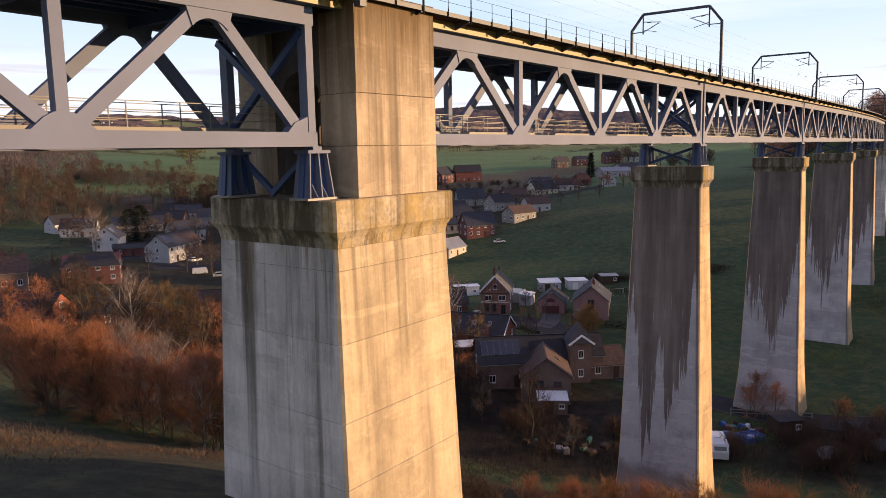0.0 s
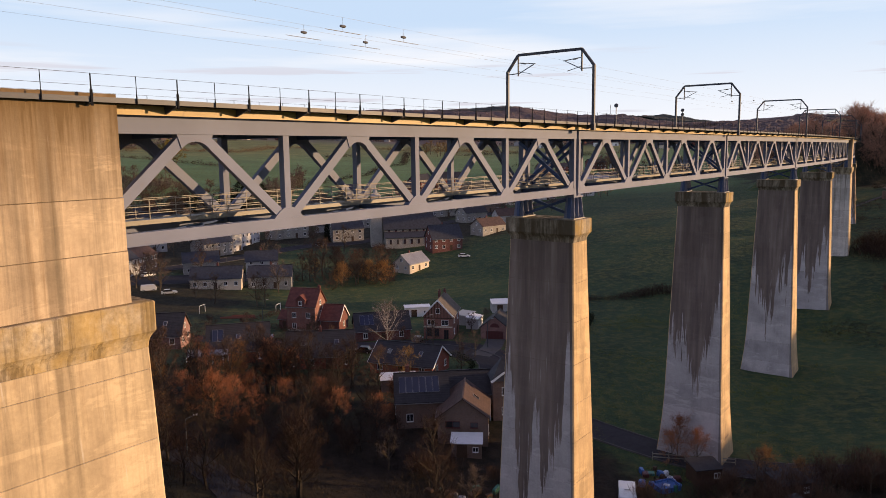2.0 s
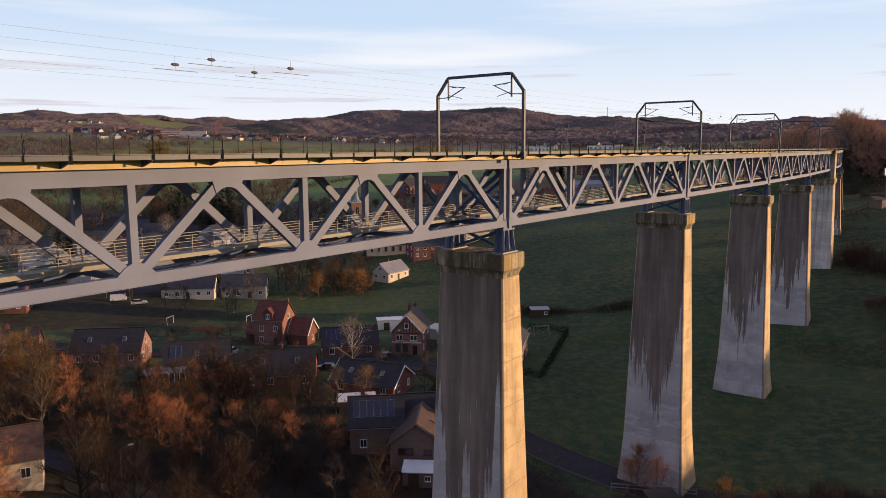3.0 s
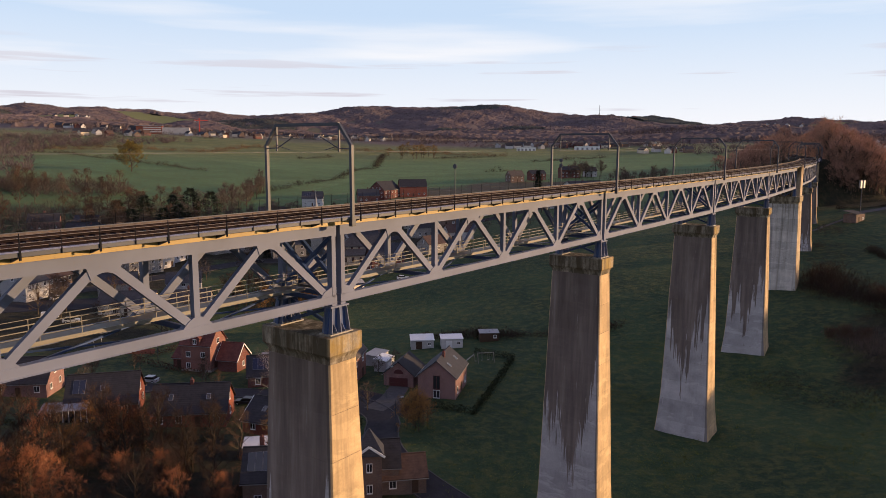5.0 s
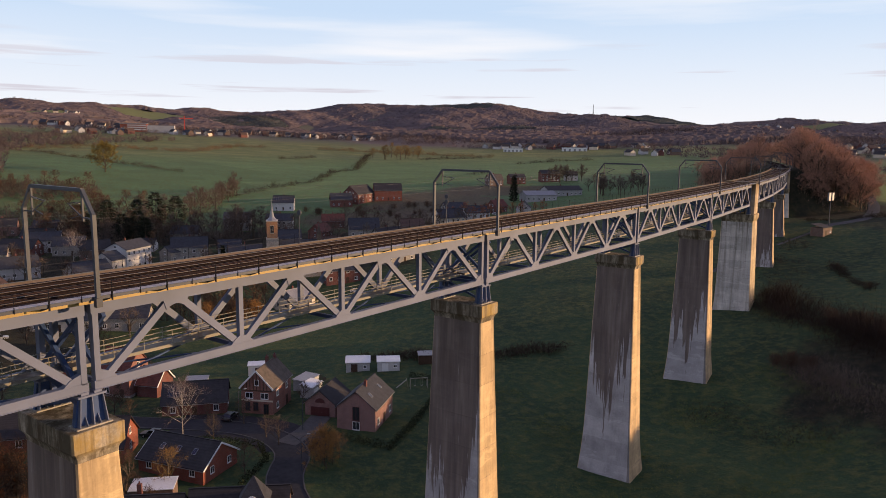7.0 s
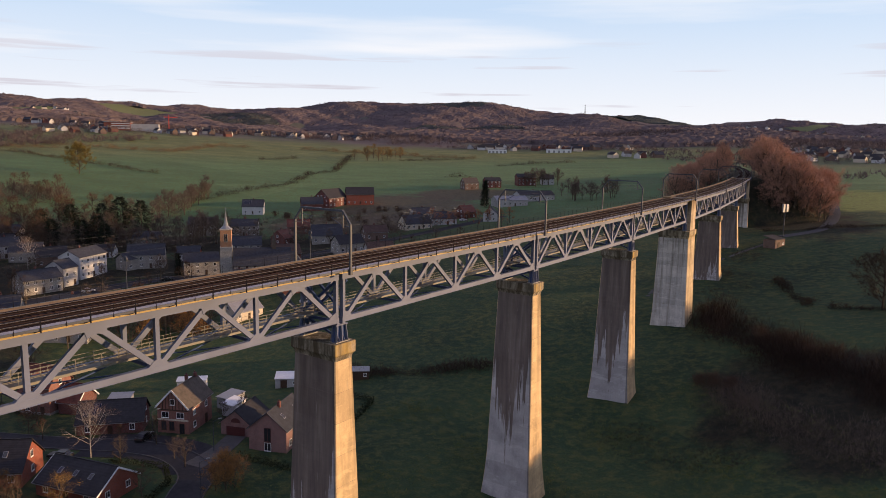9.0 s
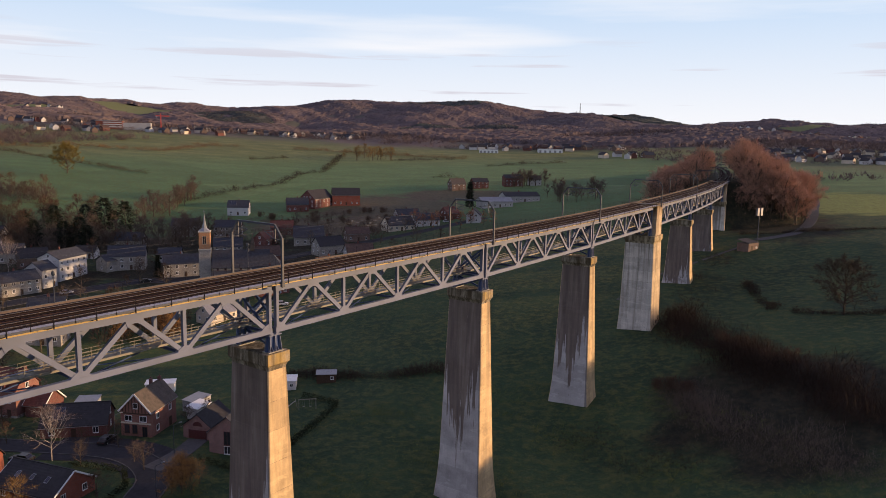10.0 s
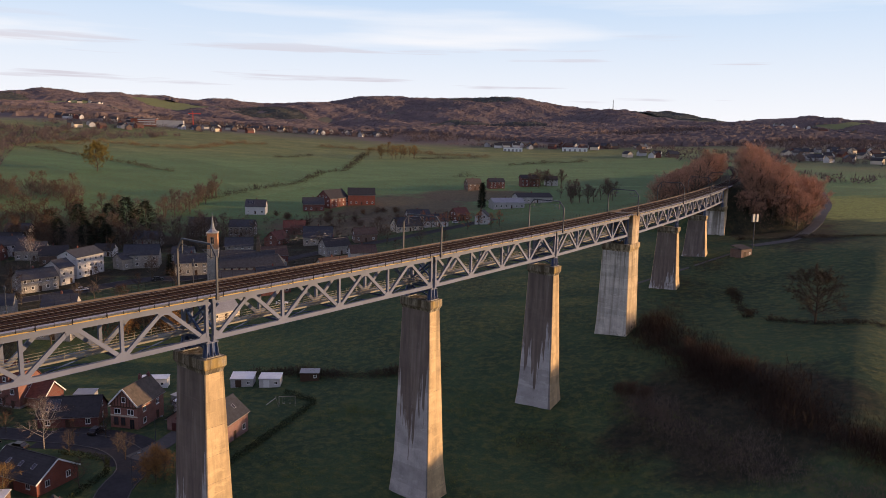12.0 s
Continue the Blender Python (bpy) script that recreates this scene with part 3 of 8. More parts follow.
def build_pier(s, hx, hy, grow_x, grow_y, label, top=CAP_TOP):
    """A tapered concrete pier cast in lifts under a corbelled cap. hx, hy: half sizes of the neck along and across."""
    x, y, h = line_at(s)
    base = min(ground(x + dx, y + dy) for dx in (-5, 5) for dy in (-5, 5)) - 1.0
    root = thing("bridge_pier", bridge_pose(s, top), label, "bridge pier", "viaduct piers")
    over = 0.34 if hx < 3 else 0.28
    cx, cy, drop = hx + over, hy + over, 2.15
    cap = Shape().loft([rect(hx, hy, -drop), rect(hx + 0.02, hy + 0.02, -drop + 0.2), rect(hx + over * 0.25, hy + over * 0.25, -drop + 0.42), rect(hx + over * 0.62, hy + over * 0.62, -drop + 0.62), rect(cx, cy, -drop + 0.78), rect(cx, cy, -0.06), rect(cx - 0.06, cy - 0.06, 0.0)])
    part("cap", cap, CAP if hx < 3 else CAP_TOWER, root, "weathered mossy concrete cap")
    depth = top - base - drop
    # end faces, then side faces with the warm sunlight in their colour
    faces = (CONCRETE_DAMP if s == 0.0 else CONCRETE, CONCRETE_SIDE_SUN) if hx < 3 else (CONCRETE_TOWER, CONCRETE_TOWER_SUN)
    lifts, z, i = ((3.9, 3.7, 4.1) if hx < 3 else (1.0, 3.3, 3.6, 3.1, 3.8)), -drop, 0
    while -z < depth + drop:
        z1 = max(z - lifts[i % len(lifts)], -(depth + drop))
        def half(zz):
            f = (-zz - drop) / depth
            foot = max(0.0, (f - 0.74) / 0.26) ** 1.7
            return hx + grow_x * (f * 0.7 + foot * 0.3), hy + grow_y * (f * 0.7 + foot * 0.3)
        a, b, m = half(z), half(z1), half((z + z1) / 2)
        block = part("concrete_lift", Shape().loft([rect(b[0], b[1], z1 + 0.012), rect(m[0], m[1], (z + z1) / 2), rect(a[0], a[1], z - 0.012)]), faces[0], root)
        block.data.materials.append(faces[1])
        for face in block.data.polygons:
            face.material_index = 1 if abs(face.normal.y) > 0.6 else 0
        part("casting_joint", Shape().loft([rect(a[0] - 0.04, a[1] - 0.04, z - 0.03), rect(a[0] - 0.04, a[1] - 0.04, z + 0.03)]), JOINT, root)
        z, i = z1, i + 1
    return root


for s in PIERS:
    build_pier(s, 1.5, 3.45, 1.7, 1.75, "tall tapered concrete pier with dark water stains")


def build_tower(s):
    """A broad group pier: two pylons on a wide cap, with an arched wall between them."""
    root = build_pier(s, 4.05, 4.15, 0.7, 1.0, "broad concrete group pier carrying two pylons")
    for side in (-1, 1):
        shape_z = [(0.0, 2.35), (2.35, 4.7), (4.7, 9.15)]
        for z0, z1 in shape_z:
            y0, y1 = sorted((side * 1.85, side * 4.1))
            t = 0.012 * z0
            ring = lambda z: [(-2.45 + t, y0, z), (3.35 - t, y0, z), (3.35 - t, y1, z), (-2.45 + t, y1, z)]
            part("pylon_block", Shape().loft([ring(z0 + 0.02), ring(z1 - 0.02)]), CONCRETE_PYLON, root, "warm stained concrete pylon block")
        part("casting_joint", Shape().box(-2.38, side * 1.9 if side > 0 else -4.04, 0.0, 3.2, 4.04 if side > 0 else -1.9, 9.1), JOINT, root)
    # wall between the pylons with an arch through it, its concrete darkened for shade
    arch = [(-1.85, 0.0), (-1.35, 0.0), (-1.35, 4.6)]
    arch += [(-1.35 * math.cos(a), 4.6 + 1.35 * math.sin(a)) for a in (0.4, 0.8, 1.2, 1.57, 1.94, 2.34, 2.74)]
    arch += [(1.35, 4.6), (1.35, 0.0), (1.85, 0.0), (1.85, 9.0), (-1.85, 9.0)]
    wall = Shape().plate(arch, -2.0, 2.0)
    wall.v = [(y, x, z) for x, y, z in wall.v]
    wall.f = [f[::-1] for f in wall.f]
    part("arched_wall", wall, WALL_SHADE, root, "shaded concrete wall with an arch")
    return root


for s in TOWERS:
    build_tower(s)


GRATING = paint_material("grey_walkway_grating", (0.075, 0.07, 0.068), 0.2)


def build_span(short=0.0):
    """One truss span, its lower chord's underside at z = 0, x along it. short: by how much the last panel falls short."""
    nodes = [0.0, PANEL, 2 * PANEL, 3 * PANEL, SPAN - short]
    reach = nodes[-1]
    root = thing("truss_span", pose(0, 0, 0), "blue-grey riveted steel truss span with arched gussets", "truss bridge", "viaduct spans")
    zb, zt = 0.35, TRUSS_H - 0.42
    for y in (-TRUSS_U, TRUSS_U):
        part("bottom_chord", Shape().box(-0.6, y - 0.26, 0.0, reach + 0.6, y + 0.26, 0.58).box(-0.6, y - 0.34, -0.035, reach + 0.6, y + 0.34, 0.0), STEEL, root)
        part("top_chord", Shape().box(-0.6, y - 0.27, TRUSS_H - 0.78, reach + 0.6, y + 0.27, TRUSS_H).box(-0.6, y - 0.36, TRUSS_H, reach + 0.6, y + 0.36, TRUSS_H + 0.035), STEEL, root)
        for k in range(4):
            x0, xm, x1 = nodes[k], (k + 0.5) * PANEL, nodes[k + 1]
            for xa in (x0, x1):
                bar = Shape().beam((xa, y, zb), (xm, y, zt), 0.34, 0.52)
                part("diagonal", bar, STEEL, root)
            # haunched gusset with a round arch at the upper joint
            dx, dz = PANEL / 2, zt - zb
            ang = math.atan2(dx, dz)
            zc = zt - 1.75
            r = (zt - zc) * math.sin(ang) - 0.26
            arc = [(xm - r * math.cos(a), zc + r * math.sin(a)) for a in np.linspace(math.pi / 2 - ang, math.pi / 2 + ang, 9)]
            out = arc + [(xm + 1.05, TRUSS_H - 0.7), (xm - 1.05, TRUSS_H - 0.7)]
            part("arched_gusset", Shape().plate(out, y - 0.22, y + 0.22), STEEL, root)
        for k in range(5):
            xk = nodes[k]
            if 0 < k < 4:
                part("upright", Shape().box(xk - 0.21, y - 0.2, 0.5, xk + 0.21, y + 0.2, TRUSS_H - 0.75), STEEL, root)
                out = [(xk - 1.15, 0.5), (xk + 1.15, 0.5), (xk + 0.62, 0.98), (xk + 0.3, 1.15), (xk - 0.3, 1.15), (xk - 0.62, 0.98)]
            else:
                e = -0.32 if k == 0 else 0.32
                part("end_post", Shape().box(xk + e - 0.2, y - 0.26, 0.5, xk + e + 0.2, y + 0.26, TRUSS_H - 0.75), STEEL, root)
                d = 1 if k == 0 else -1
                out = [(xk - d * 0.3, 0.5), (xk + d * 1.1, 0.5), (xk + d * 0.62, 0.98), (xk - d * 0.1, 1.25)]
                if d < 0:
                    out = out[::-1]
            part("joint_plate", Shape().plate(out, y - 0.23, y + 0.23), STEEL, root)
    # cross frames, bracing and stringers between the trusses, shade put into their darker blue
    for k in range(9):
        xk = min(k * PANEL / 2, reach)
        part("floor_beam", Shape().box(xk - 0.16, -TRUSS_U + 0.3, TRUSS_H - 0.9, xk + 0.16, TRUSS_U - 0.3, TRUSS_H - 0.05), STEEL_BLUE_SHADE, root)
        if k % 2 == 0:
            part("lower_strut", Shape().box(xk - 0.12, -TRUSS_U + 0.27, 0.08, xk + 0.12, TRUSS_U - 0.27, 0.42), STEEL_BLUE_SHADE, root)
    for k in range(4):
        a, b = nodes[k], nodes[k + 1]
        part("wind_brace", Shape().beam((a, -TRUSS_U, 0.22), (b, TRUSS_U, 0.22), 0.16, 0.12), STEEL_BLUE_SHADE, root)
        part("wind_brace", Shape().beam((a, TRUSS_U, 0.12), (b, -TRUSS_U, 0.12), 0.16, 0.1), STEEL_BLUE_SHADE, root)
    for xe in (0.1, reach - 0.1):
        part("portal_brace", Shape().beam((xe, -TRUSS_U, 0.6), (xe, TRUSS_U, 4.9), 0.3, 0.26, (1, 0, 0)), STEEL_BLUE_SHADE, root)
        part("portal_brace", Shape().beam((xe + 0.3, TRUSS_U, 0.6), (xe + 0.3, -TRUSS_U, 4.9), 0.3, 0.26, (1, 0, 0)), STEEL_BLUE_SHADE, root)
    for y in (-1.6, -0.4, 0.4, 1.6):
        part("stringer", Shape().box(0, y - 0.12, TRUSS_H - 0.5, reach, y + 0.12, TRUSS_H + 0.05), STEEL_BLUE_SHADE, root)
    # inspection walkway with its railing
    part("inspection_walkway", Shape().box(-0.4, 0.35, 0.62, reach + 0.4, 1.75, 0.8), GRATING, root, "grey inspection walkway")
    for y in (0.3, 1.8):
        part("walkway_edge", Shape().box(-0.4, y - 0.05, 0.6, reach + 0.4, y + 0.05, 0.84), WALK, root, "pale walkway edge beam")
    for y in (0.38, 1.72):
        for z in (1.15, 1.5, 1.85):
            part("walkway_rail", Shape().box(-0.4, y - 0.017, z, reach + 0.4, y + 0.017, z + 0.034), WALK, root)
        for i in range(int((reach - 0.3) / 2.4) + 1):
            xk = 0.3 + i * 2.4
            part("walkway_post", Shape().box(xk - 0.02, y - 0.02, 0.7, xk + 0.02, y + 0.02, 1.85), WALK, root)
    return root


def chord_pose(s, length, z):
    """The pose of a straight piece that starts at s on the line and ends at s + length."""
    x0, y0, _ = line_at(s)
    x1, y1, _ = line_at(s + length)
    return pose(x0, y0, z, 0, 0, math.degrees(math.atan2(y1 - y0, x1 - x0)))


build_span(1.2).matrix_basis = chord_pose(SPANS[0], SPAN, TRUSS_Z)
span = build_span()
span.matrix_basis = chord_pose(SPANS[1], SPAN, TRUSS_Z)
for s in SPANS[2:]:
    copy_thing(span, chord_pose(s, SPAN, TRUSS_Z))



def build_trestle(foot, head):
    """A blue steel trestle under the truss ends: two flared legs of plates, tied by a crossed brace. foot, head: lengths along the bridge."""
    root = thing("bearing_trestle", pose(0, 0, 0), "dark blue steel bearing trestle standing on the pier cap", "bridge bearing", "bearing trestles")
    top = TRUSS_Z - CAP_TOP - 0.035
    for y in (-TRUSS_U, TRUSS_U):
        part("base_plate", Shape().box(-foot / 2 - 0.08, y - 0.62, 0.0, foot / 2 + 0.08, y + 0.62, 0.1), PALE_PLATE, root, "pale weathered base plate")
        web = Shape().plate([(-foot / 2, 0.1), (foot / 2, 0.1), (head / 2, top - 0.3), (-head / 2, top - 0.3)], y - 0.16, y + 0.16)
        part("leg_web", web, STEEL_BLUE_SHADE, root)
        for f in (-0.42, 0.0, 0.42):
            a, b = f * foot, f * head
            fin = Shape().hexa([(a - 0.03, y - 0.55, 0.1), (a + 0.03, y - 0.55, 0.1), (a + 0.03, y + 0.55, 0.1), (a - 0.03, y + 0.55, 0.1), (b - 0.03, y - 0.4, top - 0.3), (b + 0.03, y - 0.4, top - 0.3), (b + 0.03, y + 0.4, top - 0.3), (b - 0.03, y + 0.4, top - 0.3)])
            part("fin", fin, STEEL, root)
        for f in (-0.24, 0.24):
            part("gusset", Shape().hexa([(f * head - 0.02, y - 0.58, 0.1), (f * head + 0.02, y - 0.58, 0.1), (f * head + 0.02, y + 0.58, 0.1), (f * head - 0.02, y + 0.58, 0.1), (f * head - 0.02, y - 0.2, 0.7), (f * head + 0.02, y - 0.2, 0.7), (f * head + 0.02, y + 0.2, 0.7), (f * head - 0.02, y + 0.2, 0.7)]), STEEL, root)
        part("head_plate", Shape().box(-head / 2 - 0.06, y - 0.46, top - 0.3, head / 2 + 0.06, y + 0.46, top - 0.16), STEEL, root)
        for x in ((-0.25 * head, 0.25 * head) if head > 1.3 else (0.0,)):
            part("bearing", Shape().box(x - 0.26, y - 0.34, top - 0.16, x + 0.26, y + 0.34, top), STEEL, root)
    for x, e in ((-0.2, 1), (0.2, -1)):
        inner = (x, e * (TRUSS_U - 0.2), 0.25) if head > 1.3 else (x, -e * 0.15, 0.2)
        part("brace", Shape().beam((x, -e * (TRUSS_U - 0.2), top - 0.4), inner, 0.26, 0.22, (1, 0, 0)), STEEL_BLUE_SHADE, root)
    return root


PALE_PLATE = paint_material("pale_weathered_plate", (0.30, 0.27, 0.22), 0.3)
trestle = build_trestle(2.3, 1.8)
for s in PIERS[1:]:
    copy_thing(trestle, bridge_pose(s, CAP_TOP))
narrow = build_trestle(1.7, 1.2)
for s in (-52.9, -47.2, 191.4, 197.0, 339.2):
    copy_thing(narrow, bridge_pose(s, CAP_TOP))
for m in (trestle, narrow):
    for o in (*m.children_recursive, m):
        bpy.data.objects.remove(o)

# deck: straight bays, butted on the line
DECK_Z = TRUSS_Z + TRUSS_H
DECK_U = 4.5
BAY = 16.0


DARK_BOARD = plain("dark_brown_board", (0.026, 0.017, 0.016), 0.9, 0, 3.0, 0.3)
BOARD_WALK = plain("ochre_board_walk", (0.30, 0.19, 0.095), 0.9, 0, 3.0, 0.3)


def build_bay():
    """One straight bay: deck plate, cantilevered walkways on tapered brackets, fascias above the trusses, railings."""
    root = thing("deck_bay", pose(0, 0, 0), "railway bridge deck bay with yellowed fascia and grey railing", "bridge deck", "deck bays")
    part("deck_plate", Shape().box(0, -3.0, 0.06, BAY, 3.0, 0.42), DECK_DARK, root)
    for d in (-1, 1):
        def slab(name, u0, u1, z0, z1, mat, label=""):
            part(name, Shape().box(0, min(d * u0, d * u1), z0, BAY, max(d * u0, d * u1), z1), mat, root, label)
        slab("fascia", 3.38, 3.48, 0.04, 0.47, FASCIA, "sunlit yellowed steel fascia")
        slab("fascia_angle", 3.0, 3.38, 0.04, 0.1, STEEL)
        slab("side_walk", 3.0, DECK_U - 0.07, 0.48, 0.58, DECK_DARK, "side walkway")
        slab("walk_board", 3.05, 3.4, 0.58, 0.64, DARK_BOARD)
        for u in (3.44, 3.96):
            slab("walk_slab", u, u + 0.48, 0.58, 0.63, BOARD_WALK if d > 0 else PALE_WALK)
        slab("edge_angle", DECK_U - 0.06, DECK_U, 0.46, 0.68, GALVANISED)
        for i in range(8):
            x = 1.0 + 2.0 * i
            strong = i % 2 == 0
            if d < 0 and strong:
                part("bracket", Shape().hexa([(x - 0.05, -DECK_U + 0.08, 0.4), (x + 0.05, -DECK_U + 0.08, 0.4), (x + 0.05, -3.49, 0.1), (x - 0.05, -3.49, 0.1), (x - 0.05, -DECK_U + 0.08, 0.478), (x + 0.05, -DECK_U + 0.08, 0.478), (x + 0.05, -3.49, 0.478), (x - 0.05, -3.49, 0.478)]), GALVANISED, root)
            yp = d * (DECK_U + 0.035)
            rows = ((0.05, 0.03, 0.3), (0.05, 0.03, 0.95), (0.024, 0.02, 0.98), (0.02, 0.018, 1.62)) if strong and d < 0 else ((0.024, 0.02, 0.44), (0.022, 0.02, 0.8), (0.012, 0.012, 0.85), (0.012, 0.012, 1.62))
            post = Shape().loft([[(x - r, yp - q, z), (x + r, yp - q, z), (x + r, yp + q, z), (x - r, yp + q, z)] for r, q, z in rows])
            part("railing_post", post, RAIL_GREY, root)
        for z in (1.12, 1.6):
            part("railing_rail", Shape().box(0, d * (DECK_U + 0.035) - 0.007, z, BAY, d * (DECK_U + 0.035) + 0.007, z + 0.014), RAIL_PALE, root)
    return root


bay = build_bay()
stations = np.arange(-104.0, 352.0, BAY)
bay.matrix_basis = chord_pose(stations[0], BAY, DECK_Z)
for s in stations[1:]:
    copy_thing(bay, chord_pose(float(s), BAY, DECK_Z))


def ribbon(u0, u1, z0, z1, s0, s1, step=6.0):
    """A bar of rectangular section that follows the line."""
    n = max(2, int((s1 - s0) / step) + 1)
    rings = []
    for s in np.linspace(s0, s1, n):
        x, y, h = line_at(float(s))
        nx, ny = math.sin(radians(h)), -math.cos(radians(h))
        rings.append([(x + u * nx, y + u * ny, z) for u, z in ((u0, z0), (u0, z1), (u1, z1), (u1, z0))])
    return Shape().loft(rings)


RAIL_HEAD = paint_material("worn_rail_head", (0.085, 0.07, 0.066), 0.3)
RAIL_Z = DECK_Z + 0.62
LINE_END = 640.0
for u in (-1.85, 1.85):
    track = thing("railway_track", bridge_pose(0, 0), "brown double-railed track on dark ballast", "railway track", "tracks")
    inv = track.matrix_basis.inverted()
    def under(name, shape, mat, label=""):
        shape.v = [tuple(inv @ Vector(p)) for p in shape.v]
        part(name, shape, mat, track, label)
    under("ballast_bed", ribbon(u - 1.32, u + 1.32, DECK_Z + 0.42, DECK_Z + 0.5, -104, LINE_END), BALLAST)
    for d in (-0.75, 0.75):
        under("rail", ribbon(u + d - 0.04, u + d + 0.04, DECK_Z + 0.56, DECK_Z + 0.69, -104, LINE_END), RAIL_TOP, "rusty brown rail")
        under("rail_head", ribbon(u + d - 0.035, u + d + 0.035, DECK_Z + 0.694, DECK_Z + 0.72, -104, LINE_END), RAIL_HEAD, "worn bright rail head")
    for d in (-0.32, 0.32):
        under("guard_rail", ribbon(u + d - 0.07, u + d + 0.07, DECK_Z + 0.54, DECK_Z + 0.66, -104, 352), SLEEPER)
    ties = Shape()
    for s in np.arange(-103.5, LINE_END, 0.65):
        x, y, h = line_at(float(s))
        m = pose(x, y, 0, 0, 0, h)
        n = len(ties.v)
        ties.box(-0.12, -u - 1.25, DECK_Z + 0.48, 0.12, -u + 1.25, DECK_Z + 0.58)
        ties.v[n:] = [tuple(m @ Vector(p)) for p in ties.v[n:]]
    ties.v = [tuple(inv @ Vector(p)) for p in ties.v]
    ob = part("sleeper_bed", ties, SLEEPER, track)
    tagged(ob, kind="stuff")


def build_gantry():
    """A portal mast over both tracks with its wire arms."""
    root = thing("catenary_portal", pose(0, 0, 0), "dark steel catenary portal with chamfered corners over the tracks", "catenary mast", "catenary portals")
    g, knee, top, side = 4.62, 5.92, 7.42, 3.4
    for d in (-1, 1):
        part("mast", Shape().box(-0.13, d * g - 0.12, 0.3, 0.13, d * g + 0.12, knee), GALVANISED, root)
        part("mast_foot", Shape().box(-0.2, d * g - 0.18, 0.0, 0.2, d * g + 0.18, 0.6), GALVANISED, root)
        part("shoulder", Shape().beam((0, d * g, knee - 0.05), (0, d * side, top), 0.22, 0.22, (1, 0, 0)), GALVANISED, root)
        part("drop_post", Shape().box(-0.06, d * side - 0.06, top - 2.0, 0.06, d * side + 0.06, top), GALVANISED, root)
        part("wire_arm", Shape().beam((0, d * side, top - 0.75), (0, d * 1.5, top - 0.95), 0.07, 0.07, (1, 0, 0)), GALVANISED, root)
        part("wire_arm", Shape().beam((0, d * side, top - 1.8), (0, d * 1.7, top - 1.0), 0.07, 0.07, (1, 0, 0)), GALVANISED, root)
        part("steady_arm", Shape().beam((0, d * side, top - 1.55), (0, d * 1.9, top - 1.9), 0.05, 0.05, (1, 0, 0)), GALVANISED, root)
        part("stay", Shape().beam((0, d * g, knee - 0.3), (0, d * side, knee - 0.25), 0.08, 0.08, (1, 0, 0)), GALVANISED, root)
        part("insulator", Shape().tube((0, d * 3.0, top - 0.82), (0, d * 2.55, top - 0.87), 0.07, 0.07, 6), WALK, root)
    part("cross_beam", Shape().box(-0.12, -side, top - 0.12, 0.12, side, top + 0.12), GALVANISED, root)
    return root


gantry = build_gantry()
GANTRIES = [-51.5, 0.0, 48.0, 96.0, 144.0, 194.0, 244.0, 292.0, 342.0, 392.0, 440.0]
gantry.matrix_basis = bridge_pose(GANTRIES[0], DECK_Z)
for s in GANTRIES[1:]:
    copy_thing(gantry, bridge_pose(s, DECK_Z))

for n, u, z in (("catenary_wire", -1.85, 5.35), ("catenary_wire", 1.85, 5.35), ("catenary_wire", -1.85, 6.45), ("catenary_wire", 1.85, 6.45), ("feeder_wire", -4.9, 5.3)):
    solid(n, ribbon(u - 0.004, u + 0.004, DECK_Z + z, DECK_Z + z + 0.008, -104, LINE_END, 24.0), GALVANISED, "thin dark overhead line wire above the track", "wire", "overhead wires")


def build_insulator():
    """A section insulator hung in the overhead line."""
    root = thing("section_insulator", pose(0, 0, 0), "grey section insulator hung in the overhead wire", "insulator", "section insulators")
    part("body", Shape().loft([[(x, r * math.cos(a), r * math.sin(a)) for a in np.linspace(0, 2 * math.pi, 8, endpoint=False)] for x, r in ((-0.26, 0.03), (-0.18, 0.08), (0.0, 0.1), (0.18, 0.08), (0.26, 0.03))]), ZINC_GREY, root)
    part("runner", Shape().box(-1.5, -0.015, -0.34, 1.5, 0.015, -0.31), ZINC_GREY, root)
    part("hanger", Shape().box(-0.006, -0.006, -0.3, 0.006, 0.006, 0.5), ZINC_GREY, root)
    return root


def build_signal(s, heads):
    """A slim signal post on the far walkway with round heads turned along the track."""
    root = thing("railway_signal", bridge_pose(s, DECK_Z + 0.6) @ pose(0, 4.35, 0), "slim dark railway signal with round heads beside the track", "railway signal", "railway signals")
    part("post", Shape().tube((0, 0, 0.0), (0, 0, 3.4), 0.05, 0.045, 6), GALVANISED, root)
    for z in heads:
        part("signal_head", Shape().tube((-0.06, 0, z), (0.06, 0, z), 0.26, 0.26, 12), GALVANISED, root)
    return root


build_signal(25.5, (3.1,))
build_signal(50.2, (2.75, 3.4))
ZINC_GREY = plain("grey_cast_metal", (0.07, 0.07, 0.075), 0.6, 0.0, 3.0, 0.2)
ins = build_insulator()
for s in (-29.4, -23.6, 67.0, 73.0):
    for u in (-1.75, 1.75):
        copy_thing(ins, bridge_pose(s, DECK_Z + 5.95) @ pose(0, -u, 0))
for o in (*ins.children_recursive, ins):
    bpy.data.objects.remove(o)


# ---- plants ----
def twig_material(name, colour, tip, vary=0.45):
    k = Nodes(name)
    col = k.mix(k.island(), colour, tip)
    col = k.mix(k.math("MULTIPLY", k.random(), vary), col, tuple(c * 0.45 for c in colour))
    return k.done(col, 0.9, 0.0, 0.1)


